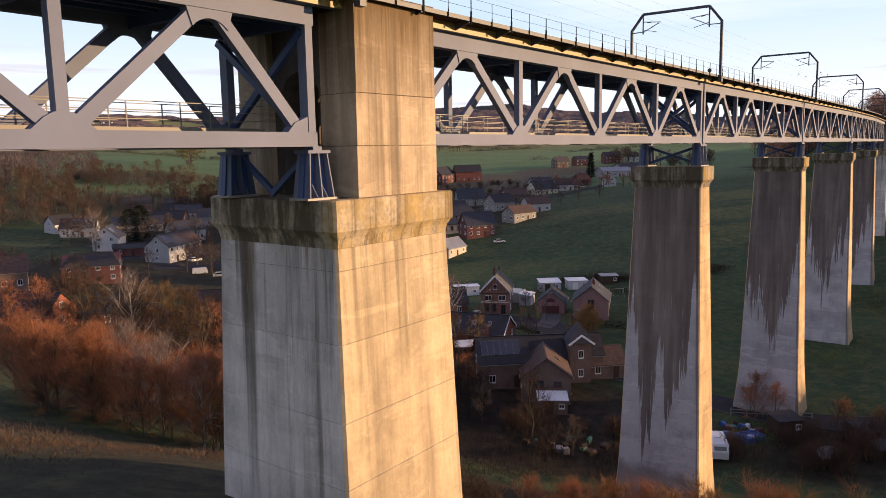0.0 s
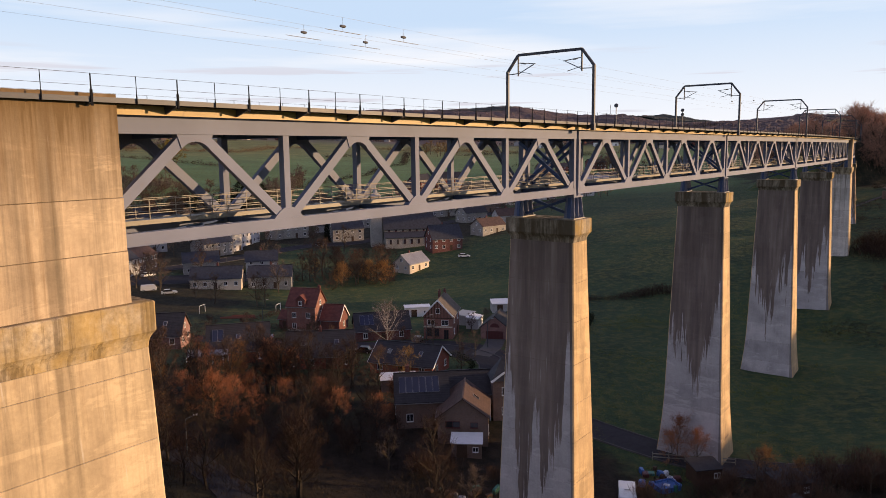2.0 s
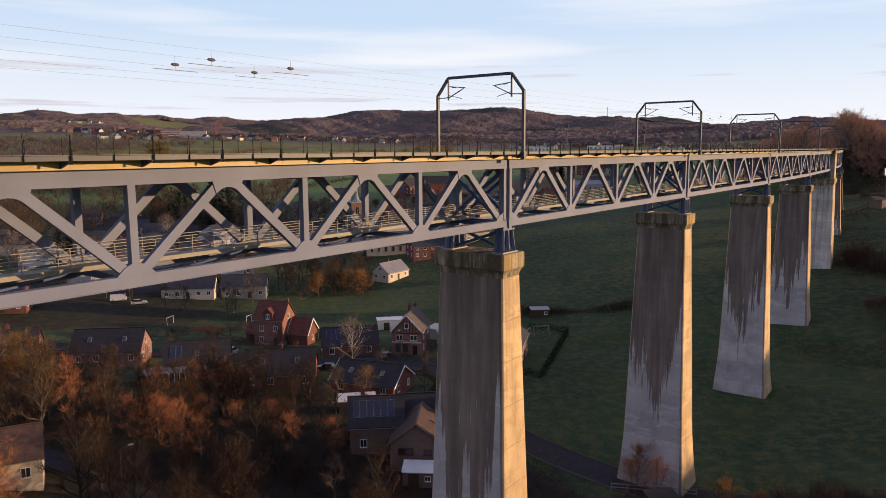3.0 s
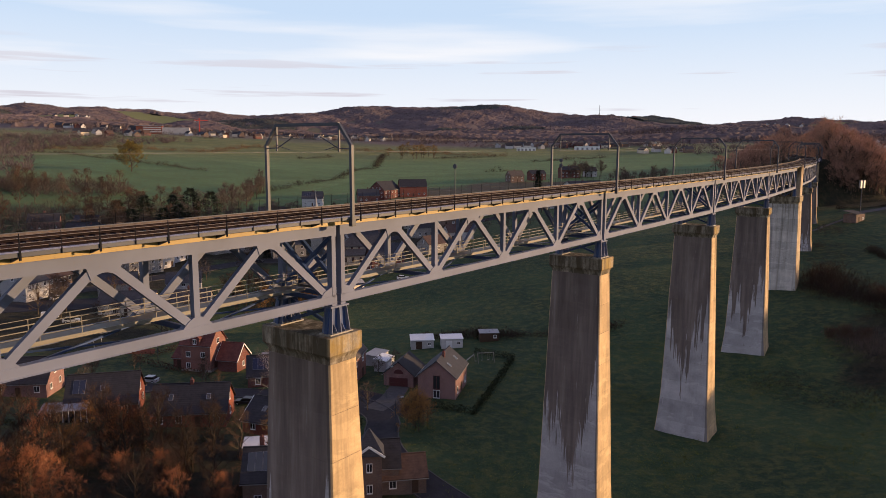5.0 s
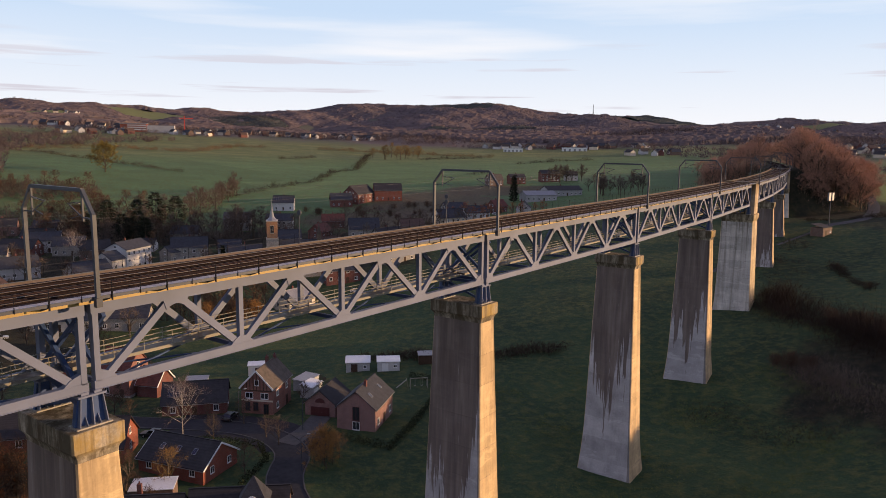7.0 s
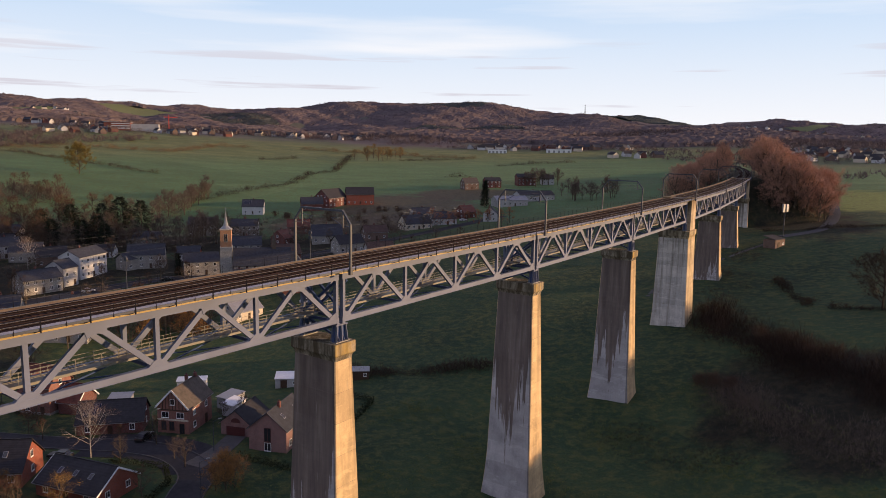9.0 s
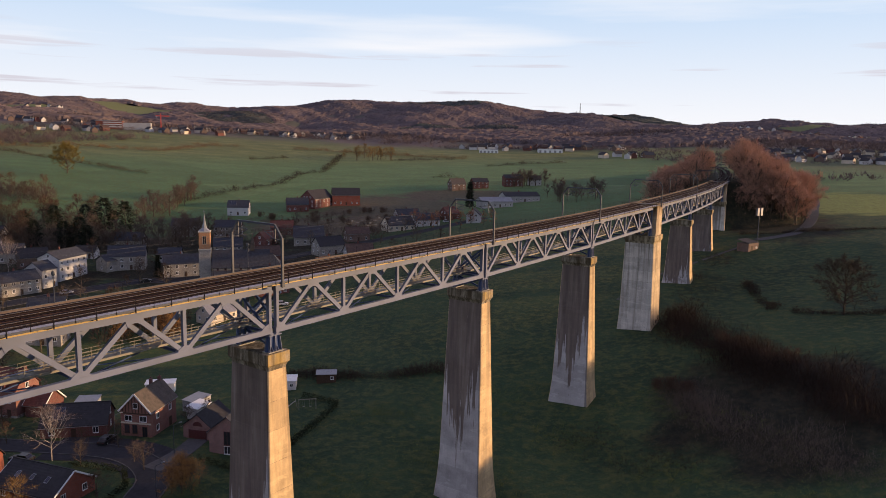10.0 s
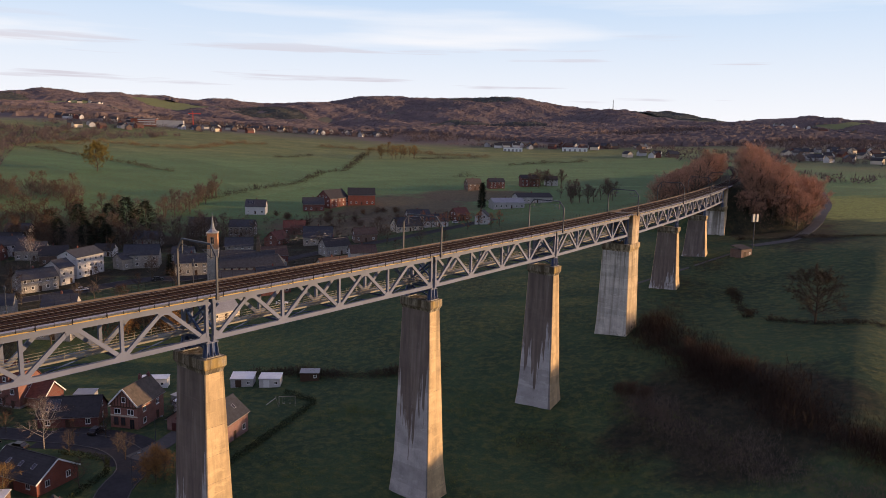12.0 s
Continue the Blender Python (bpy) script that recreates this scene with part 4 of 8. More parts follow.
def bark_material(name, colour, patch):
    k = Nodes(name)
    n = k.noise(k.vec(scale=(3, 3, 1.2)), 2.0, 5.0, 0.65)
    k.bump(n, 0.5, 0.03)
    return k.done(k.ramp(n, [(0.4, patch), (0.6, colour)]), 0.95, 0.0, 0.1)


BARK = bark_material("grey_brown_bark", (0.12, 0.095, 0.07), (0.06, 0.048, 0.036))
BIRCH_BARK = bark_material("pale_birch_bark", (0.46, 0.42, 0.37), (0.12, 0.1, 0.085))
TWIG_RUST = twig_material("rust_red_twigs", (0.27, 0.105, 0.055), (0.42, 0.18, 0.08))
TWIG_ORANGE = twig_material("orange_willow_twigs", (0.235, 0.118, 0.042), (0.36, 0.19, 0.066))
TWIG_BROWN = twig_material("brown_twigs", (0.066, 0.042, 0.031), (0.125, 0.076, 0.048))
TWIG_GREY = twig_material("grey_brown_twigs", (0.095, 0.073, 0.062), (0.155, 0.118, 0.092))
TWIG_DARK = twig_material("dark_hedge_twigs", (0.040, 0.032, 0.025), (0.07, 0.055, 0.036))
TWIG_BANK = twig_material("reddish_bank_twigs", (0.34, 0.18, 0.125), (0.48, 0.28, 0.19), 0.3)
NEEDLE = twig_material("dark_green_needles", (0.018, 0.024, 0.017), (0.034, 0.040, 0.024))
LEAF_OLIVE = twig_material("olive_leaves", (0.13, 0.105, 0.03), (0.24, 0.17, 0.05))


def wood_material(name, low, high, dark):
    """Far woods: tone by stand, not by twig."""
    k = Nodes(name)
    stand = k.noise(k.vec("World", scale=(1, 1, 0)), 0.014, 5.0, 0.62)
    broad = k.noise(k.vec("World", scale=(1, 1, 0)), 0.0035, 3.0, 0.5)
    col = k.ramp(stand, [(0.36, low), (0.64, high)])
    col = k.mix(k.ramp(broad, [(0.5, 0.0), (0.6, 0.6)]), col, dark)
    col = k.mix(k.math("MULTIPLY", k.island(), 0.3), col, tuple(c * 0.5 for c in low))
    crowns = k.noise(k.vec("World"), 0.16, 3.0, 0.6)
    col = k.mix(k.ramp(crowns, [(0.42, 0.35), (0.58, 0.0)]), col, tuple(c * 0.4 for c in low))
    k.bump(crowns, 0.5, 1.5)
    return k.done(col, 0.95, 0.0, 0.05)


# bare woods: pale mauve tones put the haze of distance into the colour
FAR_WOOD = wood_material("haze_paled_bare_woodland", (0.105, 0.083, 0.085), (0.195, 0.145, 0.133), (0.105, 0.09, 0.093))
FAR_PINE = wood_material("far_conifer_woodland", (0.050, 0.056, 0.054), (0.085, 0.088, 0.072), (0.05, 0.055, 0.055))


def unit(rng, n):
    v = rng.normal(size=(n, 3))
    return v / np.linalg.norm(v, axis=1)[:, None]


def blades_mesh(name, base, way, length, width, material, rng, curl=0.25):
    """Thin twigs or leaves: each a tapering blade."""
    n = len(base)
    side = np.cross(way, unit(rng, n))
    side /= np.linalg.norm(side, axis=1)[:, None] + 1e-9
    tip = base + way * length[:, None] + unit(rng, n) * (length * curl)[:, None]
    w = width[:, None]
    v = np.stack([base - side * w, base + side * w, tip], 1).reshape(-1, 3)
    tris = (np.arange(n)[:, None] * 3 + np.array([[0, 1, 2]])).tolist()
    me = bpy.data.meshes.new(name)
    me.from_pydata(v.tolist(), [], tris)
    me.materials.append(material)
    return me


def limbs(rng, height, spread, boughs=13, forks=4, start=0.2, lean=0.5, girth=0.022):
    """A trunk with boughs that reach a domed outline, and forks on each. Gives the tapered pieces, and the ends where twigs grow."""
    pieces, ends = [], []
    radius, mid = 0.36 * height * spread, 0.5 * height * (1 + start)
    half = height - mid
    knots = [np.array([0.0, 0.0, -0.3])]
    for f in (0.3, 0.55, 0.75, 0.9):
        knots.append(np.array([rng.normal() * 0.02 * height, rng.normal() * 0.02 * height, f * height]))
    wide = height * girth
    for i in range(4):
        pieces.append((knots[i], knots[i + 1], wide * (1 - 0.23 * i), wide * (0.77 - 0.23 * i)))
    ends.append((knots[-1], np.array([0.0, 0.0, 1.0])))
    for b in range(boughs):
        f = (b + rng.uniform(0, 1)) / boughs
        z0 = height * (start + (0.78 - start) * f)
        p = np.array([np.interp(z0, [k[2] for k in knots], [k[a] for k in knots]) for a in range(2)] + [z0])
        turn = b * 2.4 + rng.uniform(-0.4, 0.4)
        rise = math.radians(rng.uniform(18, 48) + 34 * f) * (1.25 - 0.45 * lean)
        d = np.array([math.cos(turn) * math.cos(rise), math.sin(turn) * math.cos(rise), math.sin(rise)])
        # length to the outline
        a2 = (d[0] ** 2 + d[1] ** 2) / radius ** 2 + d[2] ** 2 / half ** 2
        b2 = (p[0] * d[0] + p[1] * d[1]) / radius ** 2 + (p[2] - mid) * d[2] / half ** 2
        c2 = (p[0] ** 2 + p[1] ** 2) / radius ** 2 + ((p[2] - mid) / half) ** 2 - 1
        length = (-b2 + math.sqrt(max(0.01, b2 * b2 - a2 * c2))) / a2 * rng.uniform(0.72, 1.0)
        q = p + d * length
        q[2] += 0.06 * length
        elbow = p + d * length * 0.5 + rng.normal(size=3) * 0.05 * length
        r = wide * (0.5 - 0.25 * f)
        pieces += [(p, elbow, r, r * 0.65), (elbow, q, r * 0.65, r * 0.2)]
        ends.append((q, d))
        for k in range(forks):
            t = rng.uniform(0.3, 0.95)
            s0 = p + (elbow - p) * (t * 2) if t < 0.5 else elbow + (q - elbow) * (t * 2 - 1)
            nd = d * 0.55 + unit(rng, 1)[0] * 0.75 + np.array([0, 0, 0.25])
            nd /= np.linalg.norm(nd)
            e = s0 + nd * length * rng.uniform(0.25, 0.42)
            pieces.append((s0, e, r * 0.4, r * 0.1))
            ends += [(e, nd), (s0 + (e - s0) * 0.6, nd)]
    return pieces, ends


def build_tree(name, seed, height, spread, twig, bark, label, category="tree", boughs=13, forks=4, twigs=9, size=0.09, width=0.018, lean=0.55, start=0.22, girth=0.022):
    """A bare winter tree: trunk with limbs, and a crown of twigs."""
    rng = np.random.RandomState(seed)
    pieces, ends = limbs(rng, height, spread, boughs, forks, start, lean, girth)
    root = thing(name, pose(0, 0, 0), label, category)
    trunk = Shape()
    for a, b, r0, r1 in pieces:
        trunk.tube(a, b, r0, max(r1, 0.015), 5 if r0 > height * 0.01 else 3, False)
    part("trunk", trunk, bark, root)
    pts = np.array([e[0] for e in ends])
    way = np.array([e[1] for e in ends])
    base = np.repeat(pts, twigs, 0) + rng.normal(scale=height * 0.018, size=(len(pts) * twigs, 3))
    d = np.repeat(way, twigs, 0) * 0.7 + unit(rng, len(base)) * 0.75 + np.array([0, 0, 0.15])
    d /= np.linalg.norm(d, axis=1)[:, None]
    n = len(base)
    me = blades_mesh("crown", base, d, rng.uniform(0.6, 1.4, n) * height * size, rng.uniform(0.6, 1.3, n) * width * height * 0.1, twig, rng)
    part("crown", me, None, root)
    return root


def build_bush(name, seed, radius, height, twig, label, category="shrub", n=1500, width=0.03, stems=7, bark=None):
    """A many-stemmed shrub of thin upright twigs with an uneven top."""
    rng = np.random.RandomState(seed)
    root = thing(name, pose(0, 0, 0), label, category)
    stem = Shape()
    ang = rng.uniform(0, 2 * math.pi, stems)
    foot = np.stack([np.cos(ang), np.sin(ang)], 1) * (rng.uniform(0.05, 0.75, stems) * radius)[:, None]
    tall = rng.uniform(0.6, 1.0, stems) * height
    tops = []
    for (x, y), h in zip(foot, tall):
        top = np.array([x * 1.35, y * 1.35, h * 0.8])
        stem.tube((x, y, -0.3), top, 0.012 * height, 0.005 * height, 4, False)
        tops.append(top)
    pick = rng.randint(0, stems, n)
    f = rng.uniform(0.12, 1.0, n) ** 0.8
    low = np.concatenate([foot, np.zeros((stems, 1))], 1)[pick]
    base = low + (np.array(tops)[pick] - low) * f[:, None] + rng.normal(scale=radius * 0.24, size=(n, 3)) * np.array([1, 1, 0.45])
    base[:, 2] = np.maximum(base[:, 2], 0.0)
    out = base - np.array([0, 0, -height * 0.1])
    out[:, 2] = height * 0.75
    d = out / (np.linalg.norm(out, axis=1)[:, None] + 1e-6) * 0.75 + unit(rng, n) * 0.55
    d[:, 2] = abs(d[:, 2]) + 0.2
    d /= np.linalg.norm(d, axis=1)[:, None]
    me = blades_mesh("crown", base, d, rng.uniform(0.10, 0.26, n) * height, rng.uniform(0.5, 1.2, n) * width, twig, rng)
    nv, nf = len(me.vertices), len(me.polygons)
    whole = bpy.data.meshes.new("crown")
    whole.from_pydata([tuple(v.co) for v in me.vertices] + stem.v, [], [tuple(f.vertices) for f in me.polygons] + [[q + nv for q in f] for f in stem.f])
    whole.materials.append(twig)
    whole.materials.append(bark or BARK)
    for f in whole.polygons[nf:]:
        f.material_index = 1
    bpy.data.meshes.remove(me)
    part("crown", whole, None, root)
    return root


def build_conifer(name, seed, height, radius, leaf, label, n=1600, rounded=False):
    rng = np.random.RandomState(seed)
    root = thing(name, pose(0, 0, 0), label, "tree")
    part("trunk", Shape().tube((0, 0, -0.4), (0, 0, height * 0.92), height * 0.018, 0.03, 6), BARK, root)
    h = rng.uniform(0.06, 1.0, n)
    a = rng.uniform(0, 2 * math.pi, n)
    uneven = 0.8 + 0.28 * np.sin(a * 3 + h * 23)
    profile = np.sin(np.pi * (0.12 + 0.88 * h)) ** 0.6 if rounded else (1 - h) ** 0.8
    r = radius * profile * uneven * rng.uniform(0.25, 1.0, n)
    base = np.stack([np.cos(a) * r, np.sin(a) * r, h * height], 1)
    d = np.stack([np.cos(a), np.sin(a), rng.uniform(-0.3, 0.5, n)], 1) + unit(rng, n) * 0.4
    d /= np.linalg.norm(d, axis=1)[:, None]
    me = blades_mesh("crown", base, d, rng.uniform(0.07, 0.15, n) * height, rng.uniform(0.06, 0.16, n), leaf, rng)
    part("crown", me, None, root)
    return root


def strew(model, spots, rng, lo=0.8, hi=1.2, group="", sink=0.15):
    """Sets copies of a model on the land at (x, y) or (x, y, scale)."""
    for spot in spots:
        x, y = spot[0], spot[1]
        f = spot[2] if len(spot) > 2 else rng.uniform(lo, hi)
        model.scale = (f, f, f)
        ob = copy_thing(model, pose(x, y, ground(x, y) - sink, 0, 0, rng.uniform(0, 360)))
        if group:
            ob["group"] = group
    model.scale = (1, 1, 1)


def drop(model):
    for o in (*model.children_recursive, model):
        bpy.data.objects.remove(o)


def scatter(rng, n, cx, cy, rx, ry, turn=0.0):
    a, r = rng.uniform(0, 2 * math.pi, n), np.sqrt(rng.uniform(0, 1, n))
    x, y = np.cos(a) * r * rx, np.sin(a) * r * ry
    c, s = math.cos(radians(turn)), math.sin(radians(turn))
    return [(cx + p * c - q * s, cy + p * s + q * c) for p, q in zip(x, y)]


def along(rng, pts, step, jitter):
    out = []
    for (x0, y0), (x1, y1) in zip(pts, pts[1:]):
        n = max(1, int(math.hypot(x1 - x0, y1 - y0) / step))
        for i in range(n):
            f = (i + rng.uniform(0, 1)) / n
            out.append((x0 + (x1 - x0) * f + rng.normal() * jitter, y0 + (y1 - y0) * f + rng.normal() * jitter))
    return out


def thicket(name, spots, height, twig, label, rng, per=26, width=0.05, spread=1.3, category="hedge"):
    """Uncountable brush along a line or over a patch: one mesh of twigs."""
    base = []
    for x, y in spots:
        base.append(np.stack([x + rng.normal(size=per) * spread, y + rng.normal(size=per) * spread, np.zeros(per)], 1))
    base = np.concatenate(base)
    n = len(base)
    h = height * (0.65 + 0.45 * np.sin(base[:, 0] * 0.21 + 1.3) * np.sin(base[:, 1] * 0.17)) * rng.uniform(0.5, 1.1, n)
    f = rng.uniform(0, 0.75, n)
    base[:, 2] = heights(base[:, 0], base[:, 1]) - 0.1 + h * f
    d = unit(rng, n) * 0.6 + np.array([0, 0, 0.8])
    d /= np.linalg.norm(d, axis=1)[:, None]
    me = blades_mesh(name, base, d, h * rng.uniform(0.3, 0.55, n), rng.uniform(0.5, 1.3, n) * width, twig, rng)
    return tagged(part(name, me, None), label, category, kind="stuff")


def woodland(name, spots, height, material, label, rng, per=12, wide=1.0):
    """Far woods: spiky open crowns, one mesh."""
    p = np.array(spots)
    z = heights(p[:, 0], p[:, 1])
    n = len(p)
    tall = rng.uniform(0.65, 1.15, n) * height
    base = np.repeat(np.stack([p[:, 0], p[:, 1], z], 1), per, 0)
    t = np.repeat(tall, per)
    off = unit(rng, n * per)
    base = base + off * (t * 0.26)[:, None] * np.array([1, 1, 0.7]) + np.stack([np.zeros(n * per)] * 2 + [t * 0.24], 1)
    d = off * 0.8 + np.array([0, 0, 0.9])
    d /= np.linalg.norm(d, axis=1)[:, None]
    me = blades_mesh(name, base, d, t * rng.uniform(0.22, 0.4, n * per), t * rng.uniform(0.035, 0.09, n * per) * wide, material, rng)
    return tagged(part(name, me, None), label, "woodland", kind="stuff")


# ---- planting ----
TWIG_GOLD = twig_material("golden_olive_twigs", (0.15, 0.092, 0.036), (0.27, 0.165, 0.055))
TWIG_HEDGEROW = twig_material("brown_hedgerow_twigs", (0.13, 0.085, 0.05), (0.21, 0.14, 0.075))
# TWIG_SHADE: brown twigs darkened so the garden trees look shaded
TWIG_SHADE = twig_material("shaded_garden_twigs", (0.030, 0.021, 0.017), (0.072, 0.042, 0.028))
TWIG_BIRCH = twig_material("pale_birch_twigs", (0.17, 0.12, 0.10), (0.29, 0.22, 0.18))
rng = np.random.RandomState(11)
BARK_DARK = bark_material("dark_oak_bark", (0.055, 0.045, 0.036), (0.03, 0.025, 0.02))
oak = build_tree("oak_tree", 5, 13.0, 1.55, TWIG_DARK, BARK_DARK, "bare spreading oak standing alone in the meadow", boughs=22, forks=7, twigs=12, size=0.075, width=0.04, lean=1.25, start=0.12)
strew(oak, [(189.5, 221.0, 1.2)], rng)
drop(oak)
lone = build_tree("field_tree", 8, 20.0, 1.4, LEAF_OLIVE, BARK, "olive-brown leafy field tree on the green slope", boughs=24, forks=6, twigs=14, size=0.06, width=0.075, start=0.08)
strew(lone, [(-212, 614, 1.15)], rng)
drop(lone)

bare = [build_tree("bare_tree", 20 + i, 11.0, 0.8, (TWIG_BROWN, TWIG_GREY, TWIG_RUST, TWIG_BROWN)[i], BARK, "bare brown winter tree with fine twigs", twigs=10, size=0.10, width=0.022, start=0.18) for i in range(4)]
shade_tree = build_tree("bare_tree", 26, 11.0, 0.9, TWIG_SHADE, BARK_DARK, "dark bare winter tree among the gardens", twigs=11, size=0.10, width=0.016, start=0.15)
birch = build_tree("birch_tree", 31, 12.0, 1.15, TWIG_BIRCH, BIRCH_BARK, "bare white-barked birch tree", boughs=18, forks=6, twigs=8, size=0.08, width=0.009, start=0.2, lean=0.3, girth=0.012)
rust = [build_tree("rust_shrub", 40 + i, 7.6, 1.15, TWIG_RUST, BARK, "rust-red bare willow shrub catching the sun", "shrub", boughs=24, forks=5, twigs=11, size=0.12, width=0.011, start=0.03, lean=0.2, girth=0.010) for i in range(3)]
orange = [build_tree("orange_shrub", 50 + i, 5.4, 1.3, TWIG_ORANGE, BARK, "orange-brown bare shrub with fine twigs", "shrub", boughs=20, forks=5, twigs=11, size=0.13, width=0.018, start=0.03, lean=0.2, girth=0.012) for i in range(2)]
brown = [build_bush("brown_shrub", 60 + i, 2.2, 4.2, TWIG_BROWN, "dark brown bare shrub with fine twigs", n=1600, width=0.019, stems=9) for i in range(2)]
golden = build_tree("golden_tree", 36, 9.0, 0.95, TWIG_GOLD, BARK, "bare garden tree with orange-brown twigs", twigs=10, size=0.11, width=0.022, start=0.16)
pine = [build_conifer("conifer", 70 + i, 12.0, 4.2 - 2.2 * i, NEEDLE, "dark green conifer among the houses", 1500, i == 0) for i in range(2)]

# the slope by the first pier
strew(birch, [(-37, 84, 1.0), (-33, 80, 0.85), (-30.5, 78, 0.95), (-25, 75, 0.8), (-41, 88, 0.8)], rng)
for i, m in enumerate(rust):
    strew(m, scatter(rng, 13, -37, 84, 18, 6.5, -22), rng, 0.95, 1.4, "rust shrubs on the slope")
strew(orange[0], scatter(rng, 5, -24, 76, 7, 5), rng, 0.8, 1.1)
strew(birch, [(-55, 128, 1.15), (-120, 250, 1.3), (-100, 330, 1.2)], rng)
strew(bare[0], scatter(rng, 14, -48, 125, 34, 16, 15), rng, 0.8, 1.2, "bare trees behind the first pier")
strew(bare[2], scatter(rng, 8, -70, 120, 30, 14, 15), rng, 0.7, 1.1)
strew(bare[1], scatter(rng, 14, -120, 170, 40, 25, 20), rng, 0.8, 1.2)
strew(orange[1], scatter(rng, 10, -45, 130, 32, 12, 15), rng, 1.0, 1.5)
strew(bare[3], scatter(rng, 26, -215, 330, 50, 60, 30), rng, 0.9, 1.5)
strew(bare[0], scatter(rng, 20, -250, 420, 70, 45, 30), rng, 1.0, 1.6)
# shrubs below the flight line in the foreground
for i in range(8, 26):
    f = i / 25
    x, y = -2 + 27 * f + rng.normal() * 1.2, 49.5 - 5.5 * f * f + rng.normal() * 1.2
    m = (rust[i % 3], orange[i % 2], rust[(i + 1) % 3])[i % 3]
    strew(m, [(x, y, (0.22 + 0.78 * f) * rng.uniform(0.8, 1.1) * (1.35 if i % 3 == 1 else 1.0))], rng, group="shrubs on the near bank")
strew(brown[0], scatter(rng, 16, 12, 60, 24, 6, -12), rng, 0.6, 1.1, "shrubs on the near bank")
strew(bare[0], scatter(rng, 26, -215, 370, 40, 70, 20), rng, 0.8, 1.2, "trees on the left slope")
strew(bare[1], scatter(rng, 20, -245, 460, 50, 60, 20), rng, 0.9, 1.3, "trees on the left slope")
# gardens between the first and second pier
strew(shade_tree, scatter(rng, 10, -24, 133, 24, 9, 8), rng, 0.7, 1.15, "garden trees")
strew(bare[2], scatter(rng, 16, -18, 127, 24, 12, 5), rng, 0.55, 0.95, "garden trees")
strew(shade_tree, scatter(rng, 16, -20, 122, 26, 13, 5), rng, 0.6, 1.0, "garden trees")
strew(shade_tree, scatter(rng, 14, -6, 98, 24, 9, 0), rng, 0.75, 1.1, "garden trees")
strew(shade_tree, scatter(rng, 10, -2, 112, 14, 9, 5), rng, 0.5, 0.8, "garden trees")
for m, n in ((rust[0], 4), (rust[2], 4), (orange[1], 4), (brown[1], 12), (brown[0], 10)):
    strew(m, scatter(rng, n, -20, 122, 26, 16, 5), rng, 0.55, 1.0, "garden shrubs")
strew(bare[0], [(-3, 140, 0.75), (2, 137, 0.8), (-14, 144, 0.7), (8, 131, 0.6)], rng)
strew(golden, [(7.0, 142.0, 0.85), (-4.5, 146.5, 0.6), (-52, 134, 1.35), (-46, 129, 1.3), (-57, 139, 1.2), (-42, 124, 1.1), (-60, 128, 1.25)], rng)
strew(orange[0], [(30.2, 153.5, 1.1), (31.2, 151.2, 1.0), (29.0, 151.8, 1.0), (30.6, 152.4, 1.35), (32.0, 153.2, 1.1)], rng, group="round orange shrub by the lane")
strew(birch, [(1.6, 164.0, 0.95)], rng)
strew(brown[0], scatter(rng, 10, 20, 104, 12, 7), rng, 0.6, 1.0)
strew(bare[1], [(18, 98, 0.55), (6, 108, 0.6), (25, 188, 0.5), (21, 185, 0.45)], rng)
# by the third pier and the stream
strew(rust[1], [(50, 114, 0.9), (52, 111, 0.8), (48.5, 112, 0.7)], rng)
strew(orange[0], [(60, 106, 0.9), (64, 104, 0.7)], rng)
strew(bare[0], [(66, 100, 0.5), (71, 99, 0.55), (76, 98, 0.5), (58, 104, 0.5)], rng)
strew(brown[1], scatter(rng, 40, 68, 98, 28, 7), rng, 0.7, 1.35, "brush along the lane")
strew(birch, [(92, 96, 0.6)], rng)
strew(rust[0], [(92, 97, 0.7), (97, 95, 0.8)], rng)
TWIG_HEDGE = twig_material("brown_black_hedge_twigs", (0.024, 0.017, 0.014), (0.062, 0.040, 0.029))
# hedges on the right bank
thicket("hedge", along(rng, [(146, 236), (151, 216), (151, 195), (156, 175), (162, 157), (168, 140), (176, 124)], 0.8, 2.4), 7.0, TWIG_HEDGE, "dark overgrown hedge across the meadow", rng, 300, 0.035, 2.8)
thicket("hedge", along(rng, [(131, 191), (135, 174), (141, 157), (148, 142), (156, 128)], 0.9, 2.4), 4.6, TWIG_GREY, "brown thicket straggling below the hedge", rng, 160, 0.03, 2.2)
thicket("hedge", along(rng, [(148, 222), (152, 202), (156, 184)], 2.2, 2.0), 7.0, TWIG_BROWN, "brown bushes grown up in the hedge", rng, 140, 0.03, 1.4)
thicket("hedge", along(rng, [(183, 268), (180, 250), (178, 236)], 0.8, 0.6), 2.6, TWIG_DARK, "low dark hedge in the meadow", rng, 90, 0.06, 0.9)
thicket("hedge", along(rng, [(180, 232), (190, 221), (215, 206), (250, 190)], 0.8, 0.5), 1.8, TWIG_DARK, "trimmed field hedge below the oak", rng, 60, 0.06, 0.7)
thicket("hedge", along(rng, [(150, 226), (158, 255), (176, 290), (196, 312)], 1.6, 3.0), 2.8, TWIG_DARK, "ragged scrub along the ditch", rng, 50, 0.06, 1.6)
thicket("scrub", scatter(rng, 260, 118, 168, 16, 10, -30), 1.6, TWIG_DARK, "dark bramble scrub below the hedge", rng, 16, 0.04, 1.2, "scrub")
strew(brown[1], [(131, 190, 1.2), (129, 192, 0.9), (134, 187, 1.1), (155, 190, 1.4), (159, 187, 1.5), (152, 210, 1.2)], rng, group="pale shrubs in the hedge")
